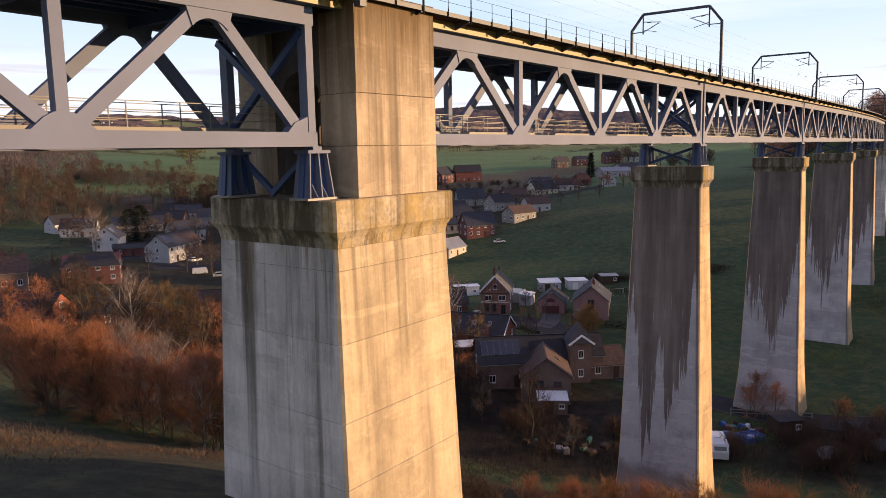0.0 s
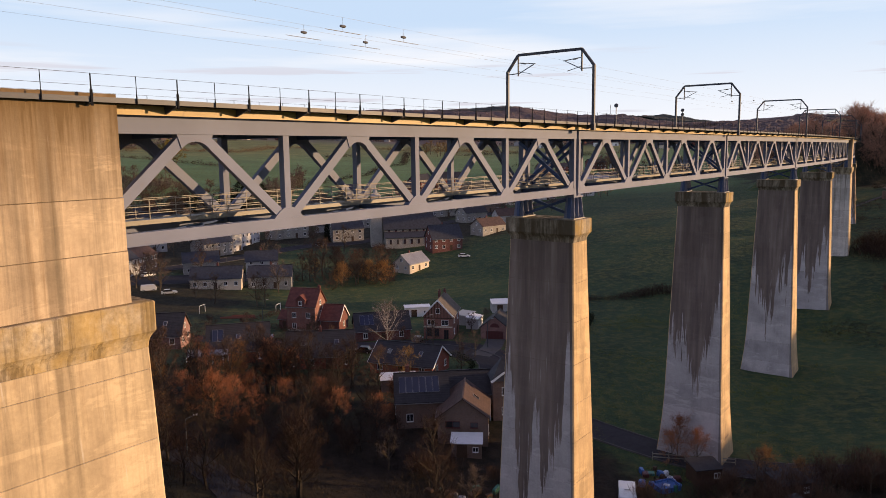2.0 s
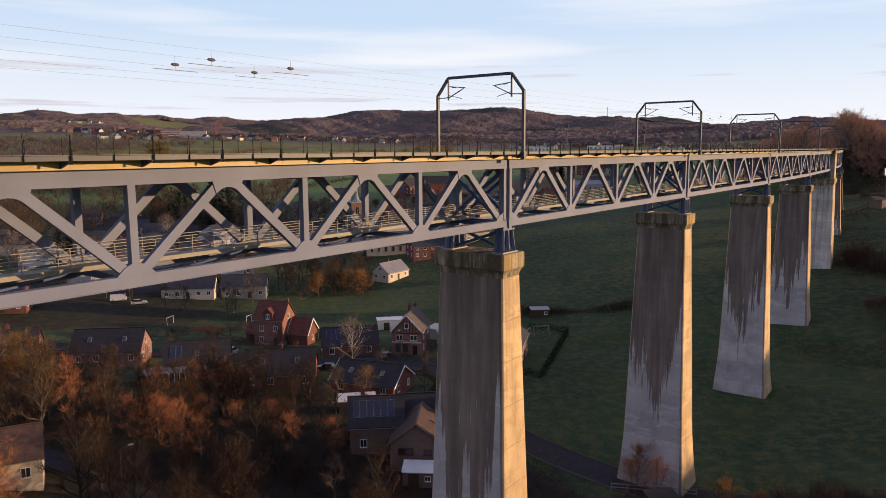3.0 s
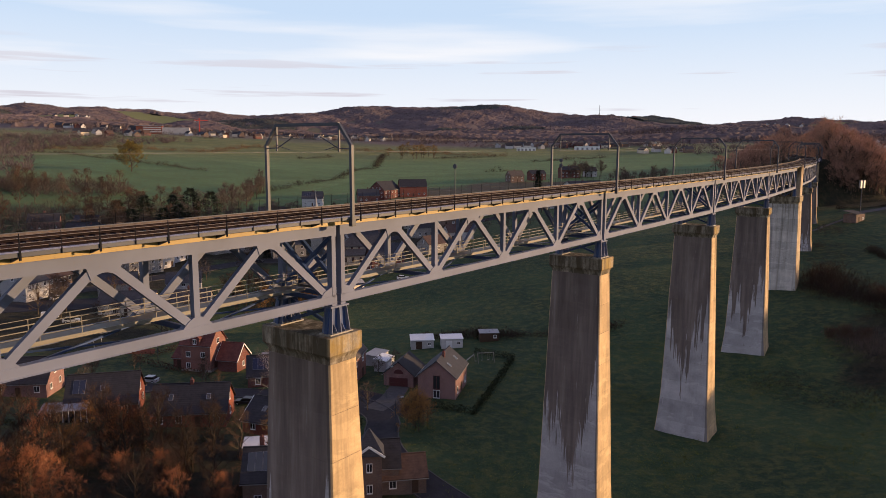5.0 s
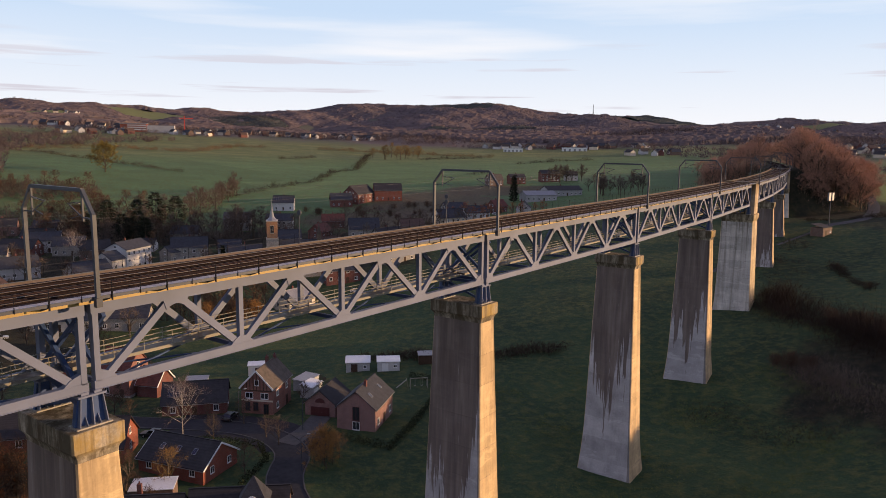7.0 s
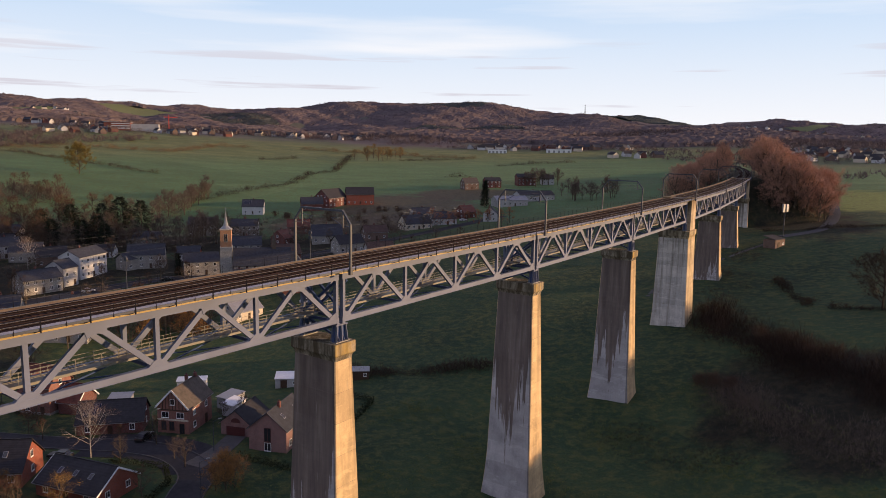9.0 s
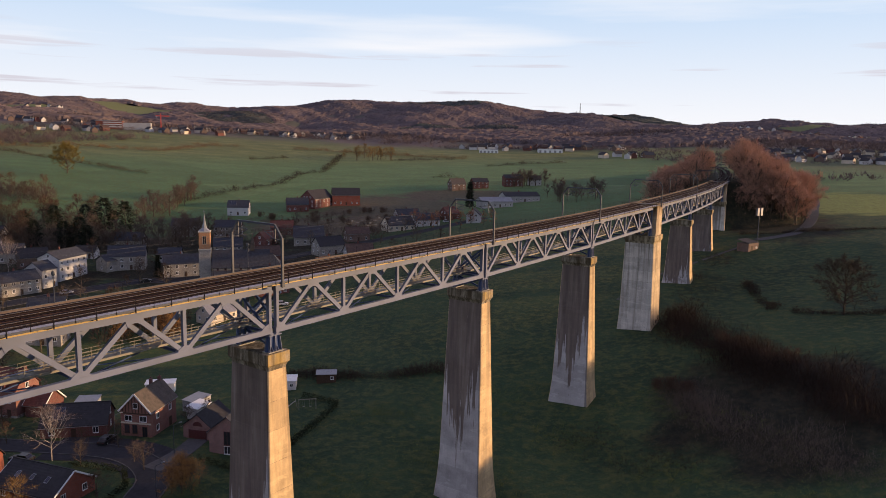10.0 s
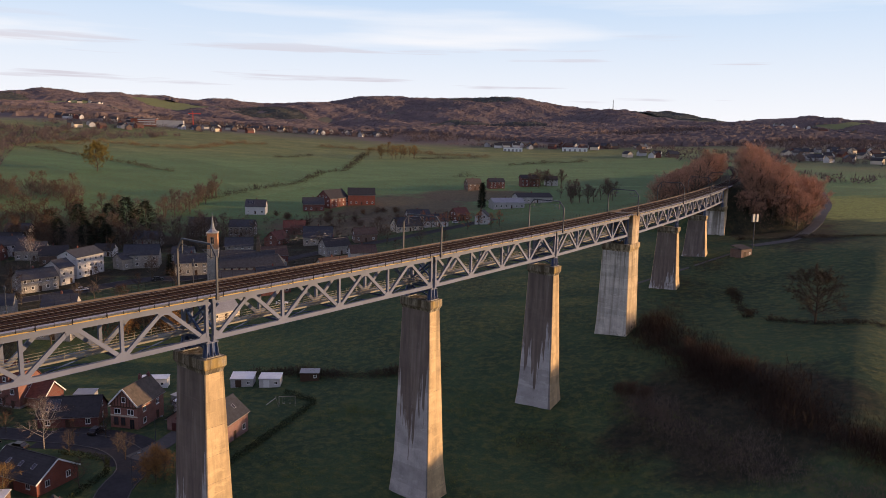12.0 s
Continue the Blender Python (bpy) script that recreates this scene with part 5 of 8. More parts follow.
thicket("hedge", along(rng, [(30, 219), (62, 214), (84, 216)], 0.6, 0.9), 3.0, TWIG_DARK, "dark field hedge behind the gardens", rng, 80, 0.07, 1.3)
thicket("hedge", along(rng, [(213, 344), (245, 338), (300, 318), (340, 290)], 1.2, 0.6), 2.4, TWIG_DARK, "dark hedge beside the lane", rng, 70, 0.08, 1.0)
# trees on the railway bank beyond the last pier
bank = [build_tree("bank_tree", 80 + i, 14.0, 1.0, TWIG_BANK, BARK, "reddish-brown bare tree on the railway bank", boughs=18, forks=5, twigs=12, size=0.10, width=0.017, start=0.1) for i in range(2)]


def beside_line(n, s0, s1, u0, u1):
    out = []
    for s, u in zip(rng.uniform(s0, s1, n), rng.uniform(u0, u1, n)):
        x, y, h = line_at(float(s))
        out.append((x + u * math.sin(radians(h)), y - u * math.cos(radians(h))))
    return out


for m in bank:
    strew(m, beside_line(40, 354, 425, 7, 41), rng, 1.1, 1.6, "bank trees")
    strew(m, beside_line(8, 350, 362, 10, 28), rng, 0.6, 0.9, "bank trees")
    strew(m, beside_line(28, 365, 520, -36, -10), rng, 1.0, 1.4, "bank trees")
    strew(m, beside_line(24, 430, 640, 8, 34), rng, 0.9, 1.3, "bank trees")
    strew(m, beside_line(12, 500, 660, -40, -10), rng, 0.8, 1.1, "bank trees")
strew(bare[1], scatter(rng, 14, 185, 560, 26, 30), rng, 0.8, 1.2)
# trees in and behind the village
strew(pine[0], [(-97, 372, 1.3), (-91, 375, 1.45), (-86, 371, 1.2), (-118, 385, 1.1), (-125, 300, 1.2), (-128, 296, 1.1)], rng)
strew(pine[1], [(103, 515, 1.5), (-110, 170, 0.9), (-113, 168, 0.8), (-108, 172, 0.7), (-38, 330, 0.8)], rng)
strew(bare[1], scatter(rng, 26, -60, 400, 45, 16, 8), rng, 0.9, 1.4, "trees behind the church")
strew(bare[3], scatter(rng, 14, -110, 380, 35, 16, 8), rng, 0.9, 1.4)
strew(bare[0], scatter(rng, 12, -20, 262, 16, 10), rng, 0.9, 1.3, "trees by the stream")
strew(orange[0], scatter(rng, 8, -18, 258, 16, 8), rng, 1.0, 1.5)
strew(bare[2], scatter(rng, 12, 90, 440, 30, 14), rng, 0.6, 1.0)
strew(bare[1], scatter(rng, 14, 160, 640, 16, 16), rng, 0.9, 1.3, "copse in the field")
strew(brown[0], scatter(rng, 30, 20, 470, 70, 40), rng, 0.7, 1.3)
# the wooded edge of the village, seen over the deck
strew(bare[0], scatter(rng, 22, -140, 425, 34, 30, 20), rng, 0.9, 1.5, "trees at the field's edge")
strew(bare[1], along(rng, [(-110, 432), (-96, 470), (-94, 508), (-94, 556)], 5.0, 4.0), rng, 0.9, 1.4, "trees along the brook")
strew(pine[0], [(-113, 429, 1.2), (-104, 432, 1.5), (-92, 430, 1.4), (-132, 402, 1.2), (-123, 415, 1.3)], rng)
strew(bare[0], scatter(rng, 16, -205, 500, 36, 24, 0), rng, 0.9, 1.4, "trees at the field's edge")
strew(golden, scatter(rng, 12, 10, 885, 34, 22), rng, 1.3, 2.0, "copse in the field")
thicket("scrub", beside_line(340, 350, 480, 7, 36), 4.0, TWIG_BANK, "reddish brush on the railway bank", rng, 14, 0.05, 1.6, "scrub")
thicket("scrub", beside_line(240, 352, 560, -36, -7), 4.0, TWIG_BROWN, "brown brush on the railway bank", rng, 14, 0.05, 1.6, "scrub")
strew(bare[1], scatter(rng, 8, 172, 534, 14, 8), rng, 0.9, 1.2, "copse in the field")
for m in (*bare, shade_tree, birch, golden, *rust, *orange, *brown, *pine, *bank):
    drop(m)
# hedgerows between the far fields
for pts in ([(-397, 777), (-340, 759), (-273, 710), (-233, 686), (-162, 644)], [(-30, 922), (-26, 730), (-43, 706), (-47, 628), (-75, 578), (-85, 556), (-100, 508)], [(-116, 813), (-84, 857)], [(31, 882), (105, 915)], [(139, 831), (195, 868), (235, 885)], [(81, 705), (100, 712)]):
    thicket("hedgerow", along(rng, pts, 1.6, 1.6), 5.0, TWIG_DARK, "dark hedgerow between green fields", rng, 30, 0.1, 1.8)
for pts in ([(-384, 866), (-318, 855), (-263, 847), (-221, 848), (-202, 950), (-166, 955)], [(-420, 800), (-330, 820)], [(-100, 980), (20, 960), (120, 930)]):
    thicket("hedgerow", along(rng, pts, 1.4, 4.0), 6.5, TWIG_HEDGEROW, "brown overgrown hedgerow on the slope", rng, 40, 0.10, 3.0)
# dark brush added so that the ground below the gardens looks shaded
thicket("scrub", scatter(rng, 420, -20, 112, 34, 14, 5), 2.4, TWIG_DARK, "dark undergrowth beneath the garden trees", rng, 26, 0.03, 1.5, "scrub")
thicket("scrub", scatter(rng, 520, -4, 97, 34, 12, 0), 2.6, TWIG_DARK, "dark brush on the slope below the gardens", rng, 30, 0.03, 1.5, "scrub")
# dead grass and brambles on the near bank
thicket("scrub", scatter(rng, 420, -28, 54, 26, 17, 20), 1.1, TWIG_BROWN, "dead brown grass and brambles on the bank", rng, 40, 0.02, 1.6, "scrub")
thicket("scrub", scatter(rng, 160, -34, 66, 20, 10, 20), 1.6, TWIG_GREY, "grey bramble scrub on the bank", rng, 40, 0.02, 1.4, "scrub")
thicket("scrub", scatter(rng, 420, 58, 99, 38, 10, 0), 2.0, TWIG_HEDGE, "brown brush along the lane", rng, 40, 0.025, 1.4, "scrub")
# woods on the far slopes
def wood_spots(n, x0, x1, y0, y1, keep):
    x, y = rng.uniform(x0, x1, n), rng.uniform(y0, y1, n)
    return [(a, b) for a, b in zip(x, y) if keep(a, b)]
def canopy(name, x0, x1, y0, y1, step, height, material, label, seed, keep):
    """The closed roof of a far wood: a crown-sized, uneven sheet that dips into the land where the wood ends."""
    r = np.random.RandomState(seed)
    gx, gy = np.meshgrid(np.arange(x0, x1, step), np.arange(y0, y1, step * 1.15))
    gx, gy = gx + r.uniform(-0.4, 0.4, gx.shape) * step, gy + r.uniform(-0.4, 0.4, gy.shape) * step
    inside = keep(gx, gy)
    gz = heights(gx, gy) + np.where(inside, height * r.uniform(0.45, 1.0, gx.shape), -1.0)
    ny, nx = gx.shape
    i = (np.arange(ny - 1)[:, None] * nx + np.arange(nx - 1)[None]).ravel()
    quads = np.stack([i, i + 1, i + nx + 1, i + nx], 1)
    quads = quads[inside.ravel()[quads].any(axis=1)]
    used, packed = np.unique(quads, return_inverse=True)
    me = bpy.data.meshes.new(name)
    me.from_pydata(np.stack([gx.ravel(), gy.ravel(), gz.ravel()], 1)[used].tolist(), [], packed.reshape(-1, 4).tolist())
    me.materials.append(material)
    return tagged(part(name, me, None), label, "woodland", kind="stuff")


def open_land(a, b):
    return np.any([((a - cx) / rx) ** 2 + ((b - cy) / ry) ** 2 < 1 for cx, cy, rx, ry in CLEARINGS], axis=0)


def pine_stand(a, b):
    return np.sin(a * 0.009 + 0.4) + np.cos(b * 0.011 + a * 0.003) > 1.25


CLEARINGS = [(-890, 2480, 150, 90), (-816, 1730, 110, 40), (-905, 2040, 190, 70), (960, 1650, 240, 90), (560, 1500, 130, 40), (300, 2000, 160, 30), (1250, 2150, 200, 60)]
for near, deep, step in ((1400, 1990, 5.0), (1985, 3000, 7.5)):
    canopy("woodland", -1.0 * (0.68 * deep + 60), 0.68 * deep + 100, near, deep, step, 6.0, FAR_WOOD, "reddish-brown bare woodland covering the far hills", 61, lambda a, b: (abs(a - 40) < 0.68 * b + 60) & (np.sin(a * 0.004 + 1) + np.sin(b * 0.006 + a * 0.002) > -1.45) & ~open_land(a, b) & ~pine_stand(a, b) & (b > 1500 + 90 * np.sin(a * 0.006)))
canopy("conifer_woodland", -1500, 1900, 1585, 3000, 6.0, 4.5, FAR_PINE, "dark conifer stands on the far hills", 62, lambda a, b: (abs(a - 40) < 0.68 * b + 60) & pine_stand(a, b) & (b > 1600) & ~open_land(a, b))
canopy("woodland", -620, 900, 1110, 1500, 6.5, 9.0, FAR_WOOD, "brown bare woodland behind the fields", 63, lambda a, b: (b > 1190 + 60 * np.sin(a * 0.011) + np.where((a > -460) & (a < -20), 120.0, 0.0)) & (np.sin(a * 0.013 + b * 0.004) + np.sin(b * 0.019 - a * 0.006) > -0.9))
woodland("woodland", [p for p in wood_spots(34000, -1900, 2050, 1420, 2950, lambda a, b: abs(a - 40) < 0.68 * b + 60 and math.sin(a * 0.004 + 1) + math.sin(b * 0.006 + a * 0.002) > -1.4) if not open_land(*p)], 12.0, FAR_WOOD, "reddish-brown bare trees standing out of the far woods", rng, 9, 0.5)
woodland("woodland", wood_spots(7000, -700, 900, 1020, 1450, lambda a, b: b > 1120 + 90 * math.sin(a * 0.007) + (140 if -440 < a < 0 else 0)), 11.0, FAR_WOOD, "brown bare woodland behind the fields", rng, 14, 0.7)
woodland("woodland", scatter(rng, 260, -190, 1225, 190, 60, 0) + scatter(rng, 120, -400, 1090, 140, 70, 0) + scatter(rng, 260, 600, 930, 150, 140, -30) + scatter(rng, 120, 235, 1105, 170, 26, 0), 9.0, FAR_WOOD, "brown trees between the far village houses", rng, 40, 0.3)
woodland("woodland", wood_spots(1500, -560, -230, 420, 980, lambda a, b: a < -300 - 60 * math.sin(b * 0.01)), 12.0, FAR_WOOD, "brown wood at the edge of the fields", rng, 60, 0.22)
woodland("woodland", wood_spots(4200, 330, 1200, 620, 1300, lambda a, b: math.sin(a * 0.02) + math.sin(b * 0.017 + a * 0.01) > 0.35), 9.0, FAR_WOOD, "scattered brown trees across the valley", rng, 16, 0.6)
for cx, cy, rx, ry, n, h in ((-60, 402, 120, 18, 130, 11.0), (-200, 380, 50, 60, 170, 11.0), (-120, 350, 40, 40, 60, 9.0), (20, 480, 90, 24, 90, 4.0), (-20, 258, 20, 14, 26, 9.0), (-70, 128, 44, 18, 60, 8.0), (-130, 190, 40, 50, 80, 9.0), (-210, 500, 44, 26, 120, 11.0), (-140, 425, 40, 30, 70, 10.0), (-96, 495, 9, 64, 40, 9.0)):
    woodland("tree_belt", scatter(rng, n, cx, cy, rx, ry, 8), h, TWIG_GREY if cy > 300 else TWIG_BROWN, "grey-brown belt of bare trees and brush", rng, 90, 0.10)

# tussocks in the meadow below the viaduct
TUSSOCK = twig_material("meadow_tussock_blades", (0.07, 0.10, 0.026), (0.19, 0.19, 0.055), 0.0)
tufts = scatter(rng, 11000, 88, 148, 60, 56, 40)
tufts = [p for p in tufts if math.sin(p[0] * 0.19 + 2 * math.sin(p[1] * 0.11)) + math.sin(p[1] * 0.23 - p[0] * 0.07) > rng.uniform(-1.6, 1.4)]
thicket("grass_tussock", tufts, 0.72, TUSSOCK, "rough tussocky meadow grass below the viaduct", rng, 13, 0.045, 0.4, "grass")


# ---- houses ----
def brick_material(name, colour, course=0.075):
    """Small bricks seen from afar: colour by cells, faint courses."""
    k = Nodes(name)
    v = k.vec()
    b = k.n.new("ShaderNodeTexBrick")
    b.inputs["Scale"].default_value = 1.0
    b.inputs["Brick Width"].default_value, b.inputs["Row Height"].default_value, b.inputs["Mortar Size"].default_value = 0.22, course, 0.012
    b.inputs["Color1"].default_value = (*[c * 0.75 for c in colour], 1)
    b.inputs["Color2"].default_value = (*[c * 1.2 for c in colour], 1)
    b.inputs["Mortar"].default_value = (*[0.5 * c + 0.07 for c in colour], 1)
    x, y, z = k.xyz(v)
    cmb = k.n.new("ShaderNodeCombineXYZ")
    k.l.new(k.math("ADD", x, y), cmb.inputs["X"])
    k.l.new(z, cmb.inputs["Y"])
    k.l.new(cmb.outputs["Vector"], b.inputs["Vector"])
    stain = k.noise(v, 0.5, 5.0, 0.6)
    col = k.mix(k.ramp(stain, [(0.45, 0.0), (0.75, 0.5)]), b.outputs["Color"], tuple(c * 0.45 for c in colour))
    return k.done(col, 0.9, 0.0, 0.2)


def roof_material(name, colour, row=0.3):
    k = Nodes(name)
    v = k.vec()
    w = k.n.new("ShaderNodeTexWave")
    w.bands_direction = "Z"
    w.inputs["Scale"].default_value, w.inputs["Distortion"].default_value = 1.0 / row * 0.32, 0.4
    k.l.new(v, w.inputs["Vector"])
    n = k.noise(v, 1.1, 6.0, 0.65)
    fine = k.noise(v, 9.0, 3.0)
    col = k.ramp(n, [(0.3, tuple(c * 0.6 for c in colour)), (0.55, colour), (0.75, tuple(min(1, c * 1.3) for c in colour))])
    col = k.mix(0.2, col, k.ramp(fine, [(0.3, 0.2), (0.7, 0.7)]), "OVERLAY")
    k.bump(k.math("ADD", w.outputs["Fac"], fine), 0.35, 0.04)
    return k.done(col, 0.75, 0.0, 0.3)


BRICK_RED = brick_material("red_brick", (0.145, 0.048, 0.038))
BRICK_ORANGE = brick_material("orange_brick", (0.25, 0.068, 0.04))
BRICK_PINK = brick_material("pale_pink_brick", (0.27, 0.15, 0.135))
BRICK_BROWN = brick_material("brown_brick", (0.17, 0.11, 0.085))
STONE_GREY = brick_material("grey_rubble_stone", (0.30, 0.28, 0.255), 0.18)
RENDER_WHITE = plain("white_render", (0.47, 0.46, 0.46), 0.9, 0, 2.0, 0.12)
RENDER_GREY = plain("grey_render", (0.35, 0.345, 0.345), 0.9, 0, 2.0, 0.18)
RENDER_CREAM = plain("cream_render", (0.52, 0.45, 0.36), 0.9, 0, 2.0, 0.15)
SLATE = roof_material("dark_slate", (0.036, 0.038, 0.048))
TILE_DARK = roof_material("charcoal_tiles", (0.028, 0.026, 0.029))
TILE_BROWN = roof_material("brown_tiles", (0.075, 0.045, 0.035))
TILE_RED = roof_material("dark_red_tiles", (0.12, 0.040, 0.030))
TILE_TAN = roof_material("mossy_tan_tiles", (0.085, 0.068, 0.055))
WHITE_PAINT = plain("white_window_paint", (0.66, 0.66, 0.66), 0.5, 0, 4.0, 0.08)
DARK_PAINT = plain("dark_red_paint", (0.075, 0.018, 0.018), 0.5, 0, 4.0, 0.15)
BROWN_WOOD = plain("dark_brown_wood", (0.06, 0.036, 0.024), 0.7, 0, 5.0, 0.3)
PANEL_GLASS = plain("solar_panel", (0.016, 0.02, 0.035), 0.18, 0, 2.0, 0.2)
DARK_RED = plain("signal_red_paint", (0.42, 0.05, 0.035), 0.5, 0, 3.0, 0.15)
SHEET_WHITE = plain("white_sheet_roof", (0.62, 0.62, 0.62), 0.6, 0, 2.0, 0.12)
ZINC = plain("grey_zinc", (0.22, 0.22, 0.23), 0.45, 0.3, 2.0, 0.2)


def glass_material():
    k = Nodes("dark_window_glass")
    k.b.inputs["Coat Weight"].default_value = 0.3
    return k.done(k.ramp(k.random(), [(0.0, (0.012, 0.013, 0.016)), (1.0, (0.05, 0.05, 0.055))]), 0.12, 0.0, 0.5)


GLASS = glass_material()
WINDOW_CACHE = {}


def window_frame(name, w, h, frame_mat, glazed=False):
    """A two-light window that faces -y, its foot at the origin: one connected frame with its sill; glazed: with the panes in it."""
    t = 0.09
    xs, zs = [-w / 2, -w / 2 + t, -0.035, 0.035, w / 2 - t, w / 2], [-0.08, 0.0, t, h - t, h]
    seen, verts, faces, slots = {}, [], [], []

    def at(x, y, z):
        key = (round(x, 4), round(y, 4), round(z, 4))
        if key not in seen:
            seen[key] = len(verts)
            verts.append((x, y, z))
        return seen[key]

    def depth(i, j):
        if i < 0 or i > 4 or j < 0 or j > 3:
            return 0.02
        if j == 0:
            return -0.14
        if i in (1, 3) and j == 2:
            return -0.02 if glazed else 0.02
        return -0.06

    def wall(a, b):
        faces.append([at(*p) for p in (*a, *b)])
        slots.append(0)

    for i in range(5):
        for j in range(4):
            y = depth(i, j)
            if y < 0.02:
                faces.append([at(xs[i], y, zs[j]), at(xs[i + 1], y, zs[j]), at(xs[i + 1], y, zs[j + 1]), at(xs[i], y, zs[j + 1])])
                slots.append(1 if i in (1, 3) and j == 2 else 0)
    for i in range(6):
        for j in range(4):
            p, q = depth(i - 1, j), depth(i, j)
            if p != q:
                wall(((xs[i], p, zs[j]), (xs[i], q, zs[j])), ((xs[i], q, zs[j + 1]), (xs[i], p, zs[j + 1])))
    for i in range(5):
        for j in range(5):
            p, q = depth(i, j - 1), depth(i, j)
            if p != q:
                wall(((xs[i], q, zs[j]), (xs[i + 1], q, zs[j])), ((xs[i + 1], p, zs[j]), (xs[i], p, zs[j])))
    me = bpy.data.meshes.new(name)
    me.from_pydata(verts, [], faces)
    me.materials.append(frame_mat)
    if glazed:
        me.materials.append(GLASS)
        me.polygons.foreach_set("material_index", slots)
    me.update()
    return me


def window_meshes(w, h, frame_mat, glazed=False):
    key = (round(w, 2), round(h, 2), frame_mat.name, glazed)
    if key not in WINDOW_CACHE:
        t = 0.09
        pane = None if glazed else Shape().box(-w / 2 + t, -0.025, t, w / 2 - t, 0.015, h - t).mesh("pane", GLASS)
        WINDOW_CACHE[key] = (window_frame("window", w, h, frame_mat, glazed), pane)
    return WINDOW_CACHE[key]


def add_window(root, x, y, z, turn, w, h, frame_mat, name="window"):
    far = root.type == "EMPTY" and root.location.y > 280      # too far to tell a pane from its frame
    if root.type == "EMPTY" and root.location.y > 230:        # distant houses keep the windows of their street sides
        way = root.matrix_basis.to_3x3() @ Vector((math.sin(radians(turn)), -math.cos(radians(turn)), 0))
        if way.dot(Vector((0.25, -1, 0))) < 0.05:
            return
    frame_data, pane = window_meshes(w, h, frame_mat, far)
    win = part(name, frame_data, None, root)
    win.matrix_basis = pose(x, y, z, 0, 0, turn)
    if pane:
        part("pane", pane, None, win)


def add_door(root, x, y, z, turn, w, h, mat, name="door"):
    d = part(name, Shape().box(-w / 2, -0.07, 0, w / 2, 0.02, h).box(-w / 2 + 0.12, -0.09, h * 0.12, w / 2 - 0.12, -0.07, h * 0.45).box(-w / 2 + 0.12, -0.09, h * 0.52, w / 2 - 0.12, -0.07, h * 0.9), mat, root)
    d.matrix_basis = pose(x, y, z, 0, 0, turn)


def build_house(m, length, width, eave, ridge, wall, roof, label, rows=None, cols=None, gable=None, frame_mat=None, chimneys=((0.0, 0.3),), skylights=0, solar=0, hip=0.0, name="house", group="village houses", dormer=False, white_edge=False):
    """A gabled house: x along the ridge, gables at both ends. rows: storeys of windows; cols: windows in each long wall; gable: windows in each gable."""
    frame_mat = frame_mat or WHITE_PAINT
    root = thing(name, m, label, "house", group)
    hl, hw = length / 2, width / 2
    base = -1.2
    ws = Shape()
    out = [(-hw, base), (hw, base), (hw, eave), (0, ridge - 0.12), (-hw, eave)]
    ws.plate(out, -hl, hl)
    ws.v = [(y, x, z) for x, y, z in ws.v]
    ws.f = [f[::-1] for f in ws.f]
    part("wall", ws, wall, root)
    over, th = 0.35, 0.16
    slope = (ridge - eave) / hw
    hx = hip * hl
    for d in (-1, 1):
        ye, ze = d * (hw + over), eave - slope * over
        low = [(-hl - over, ye, ze), (hl + over, ye, ze), (hl + over - hx, 0, ridge), (-hl - over + hx, 0, ridge)]
        if d > 0:
            low = [low[1], low[0], low[3], low[2]]
        part("roof", Shape().hexa(low + [(x, y, z + th) for x, y, z in low]), roof, root)
    if hip:
        for d in (-1, 1):
            tri = [(d * (hl + over), -hw - over, eave - slope * over), (d * (hl + over), hw + over, eave - slope * over), (d * (hl + over - hx), 0, ridge)]
            sh = Shape()
            sh.poly(tri if d > 0 else tri[::-1])
            sh.poly([(x, y, z + th) for x, y, z in (tri if d > 0 else tri[::-1])])
            part("hip", sh, roof, root)
    elif white_edge:
        for d in (-1, 1):
            for e in (-1, 1):
                part("verge_board", Shape().beam((d * (hl + over + 0.03), e * (hw + over), eave - slope * over), (d * (hl + over + 0.03), 0, ridge), 0.07, 0.3), WHITE_PAINT, root)
    part("ridge_cap", Shape().box(-hl - over + hx, -0.13, ridge + th - 0.02, hl + over - hx, 0.13, ridge + th + 0.09), roof, root)
    for d in (-1, 1):
        part("gutter", Shape().box(-hl - over, d * (hw + over) - 0.07, eave - slope * over - 0.08, hl + over, d * (hw + over) + 0.07, eave - slope * over + 0.04), ZINC, root)
    for cx, cy in chimneys:
        x, y = cx * hl, cy * hw
        top = ridge + 0.9
        ch = part("chimney", Shape().box(x - 0.32, y - 0.28, ridge - abs(y) * slope - 0.3, x + 0.32, y + 0.28, top), BRICK_RED, root)
        part("chimney_pot", Shape().tube((x, y, top), (x, y, top + 0.35), 0.13, 0.11, 8), TILE_RED, ch)
    rows = rows if rows is not None else (2 if eave > 4.2 else 1)
    cols = cols if cols is not None else max(2, int(length / 3.2))
    for r in range(rows):
        z = 0.95 + r * 2.75
        if z + 1.35 > eave + 0.2:
            break
        for i in range(cols):
            x = -hl + length * (i + 0.5) / cols
            for d in (-1, 1):
                if r == 0 and i == cols // 2 and d < 0:
                    add_door(root, x, d * hw, 0.0, 0 if d < 0 else 180, 1.0, 2.1, BROWN_WOOD)
                else:
                    add_window(root, x, d * (hw + 0.005), z, 0 if d < 0 else 180, 1.15, 1.35, frame_mat)
    gw = gable if gable is not None else 2
    for r in range(rows + (1 if ridge - eave > 2.2 else 0)):
        z = 0.95 + r * 2.75
        room = hw if z + 1.2 < eave else hw * max(0.0, (ridge - z - 1.5)) / max(0.1, ridge - eave)
        n = gw if room > hw * 0.6 else (1 if room > 0.7 else 0)
        for i in range(n):
            y = -room + 2 * room * (i + 0.5) / n
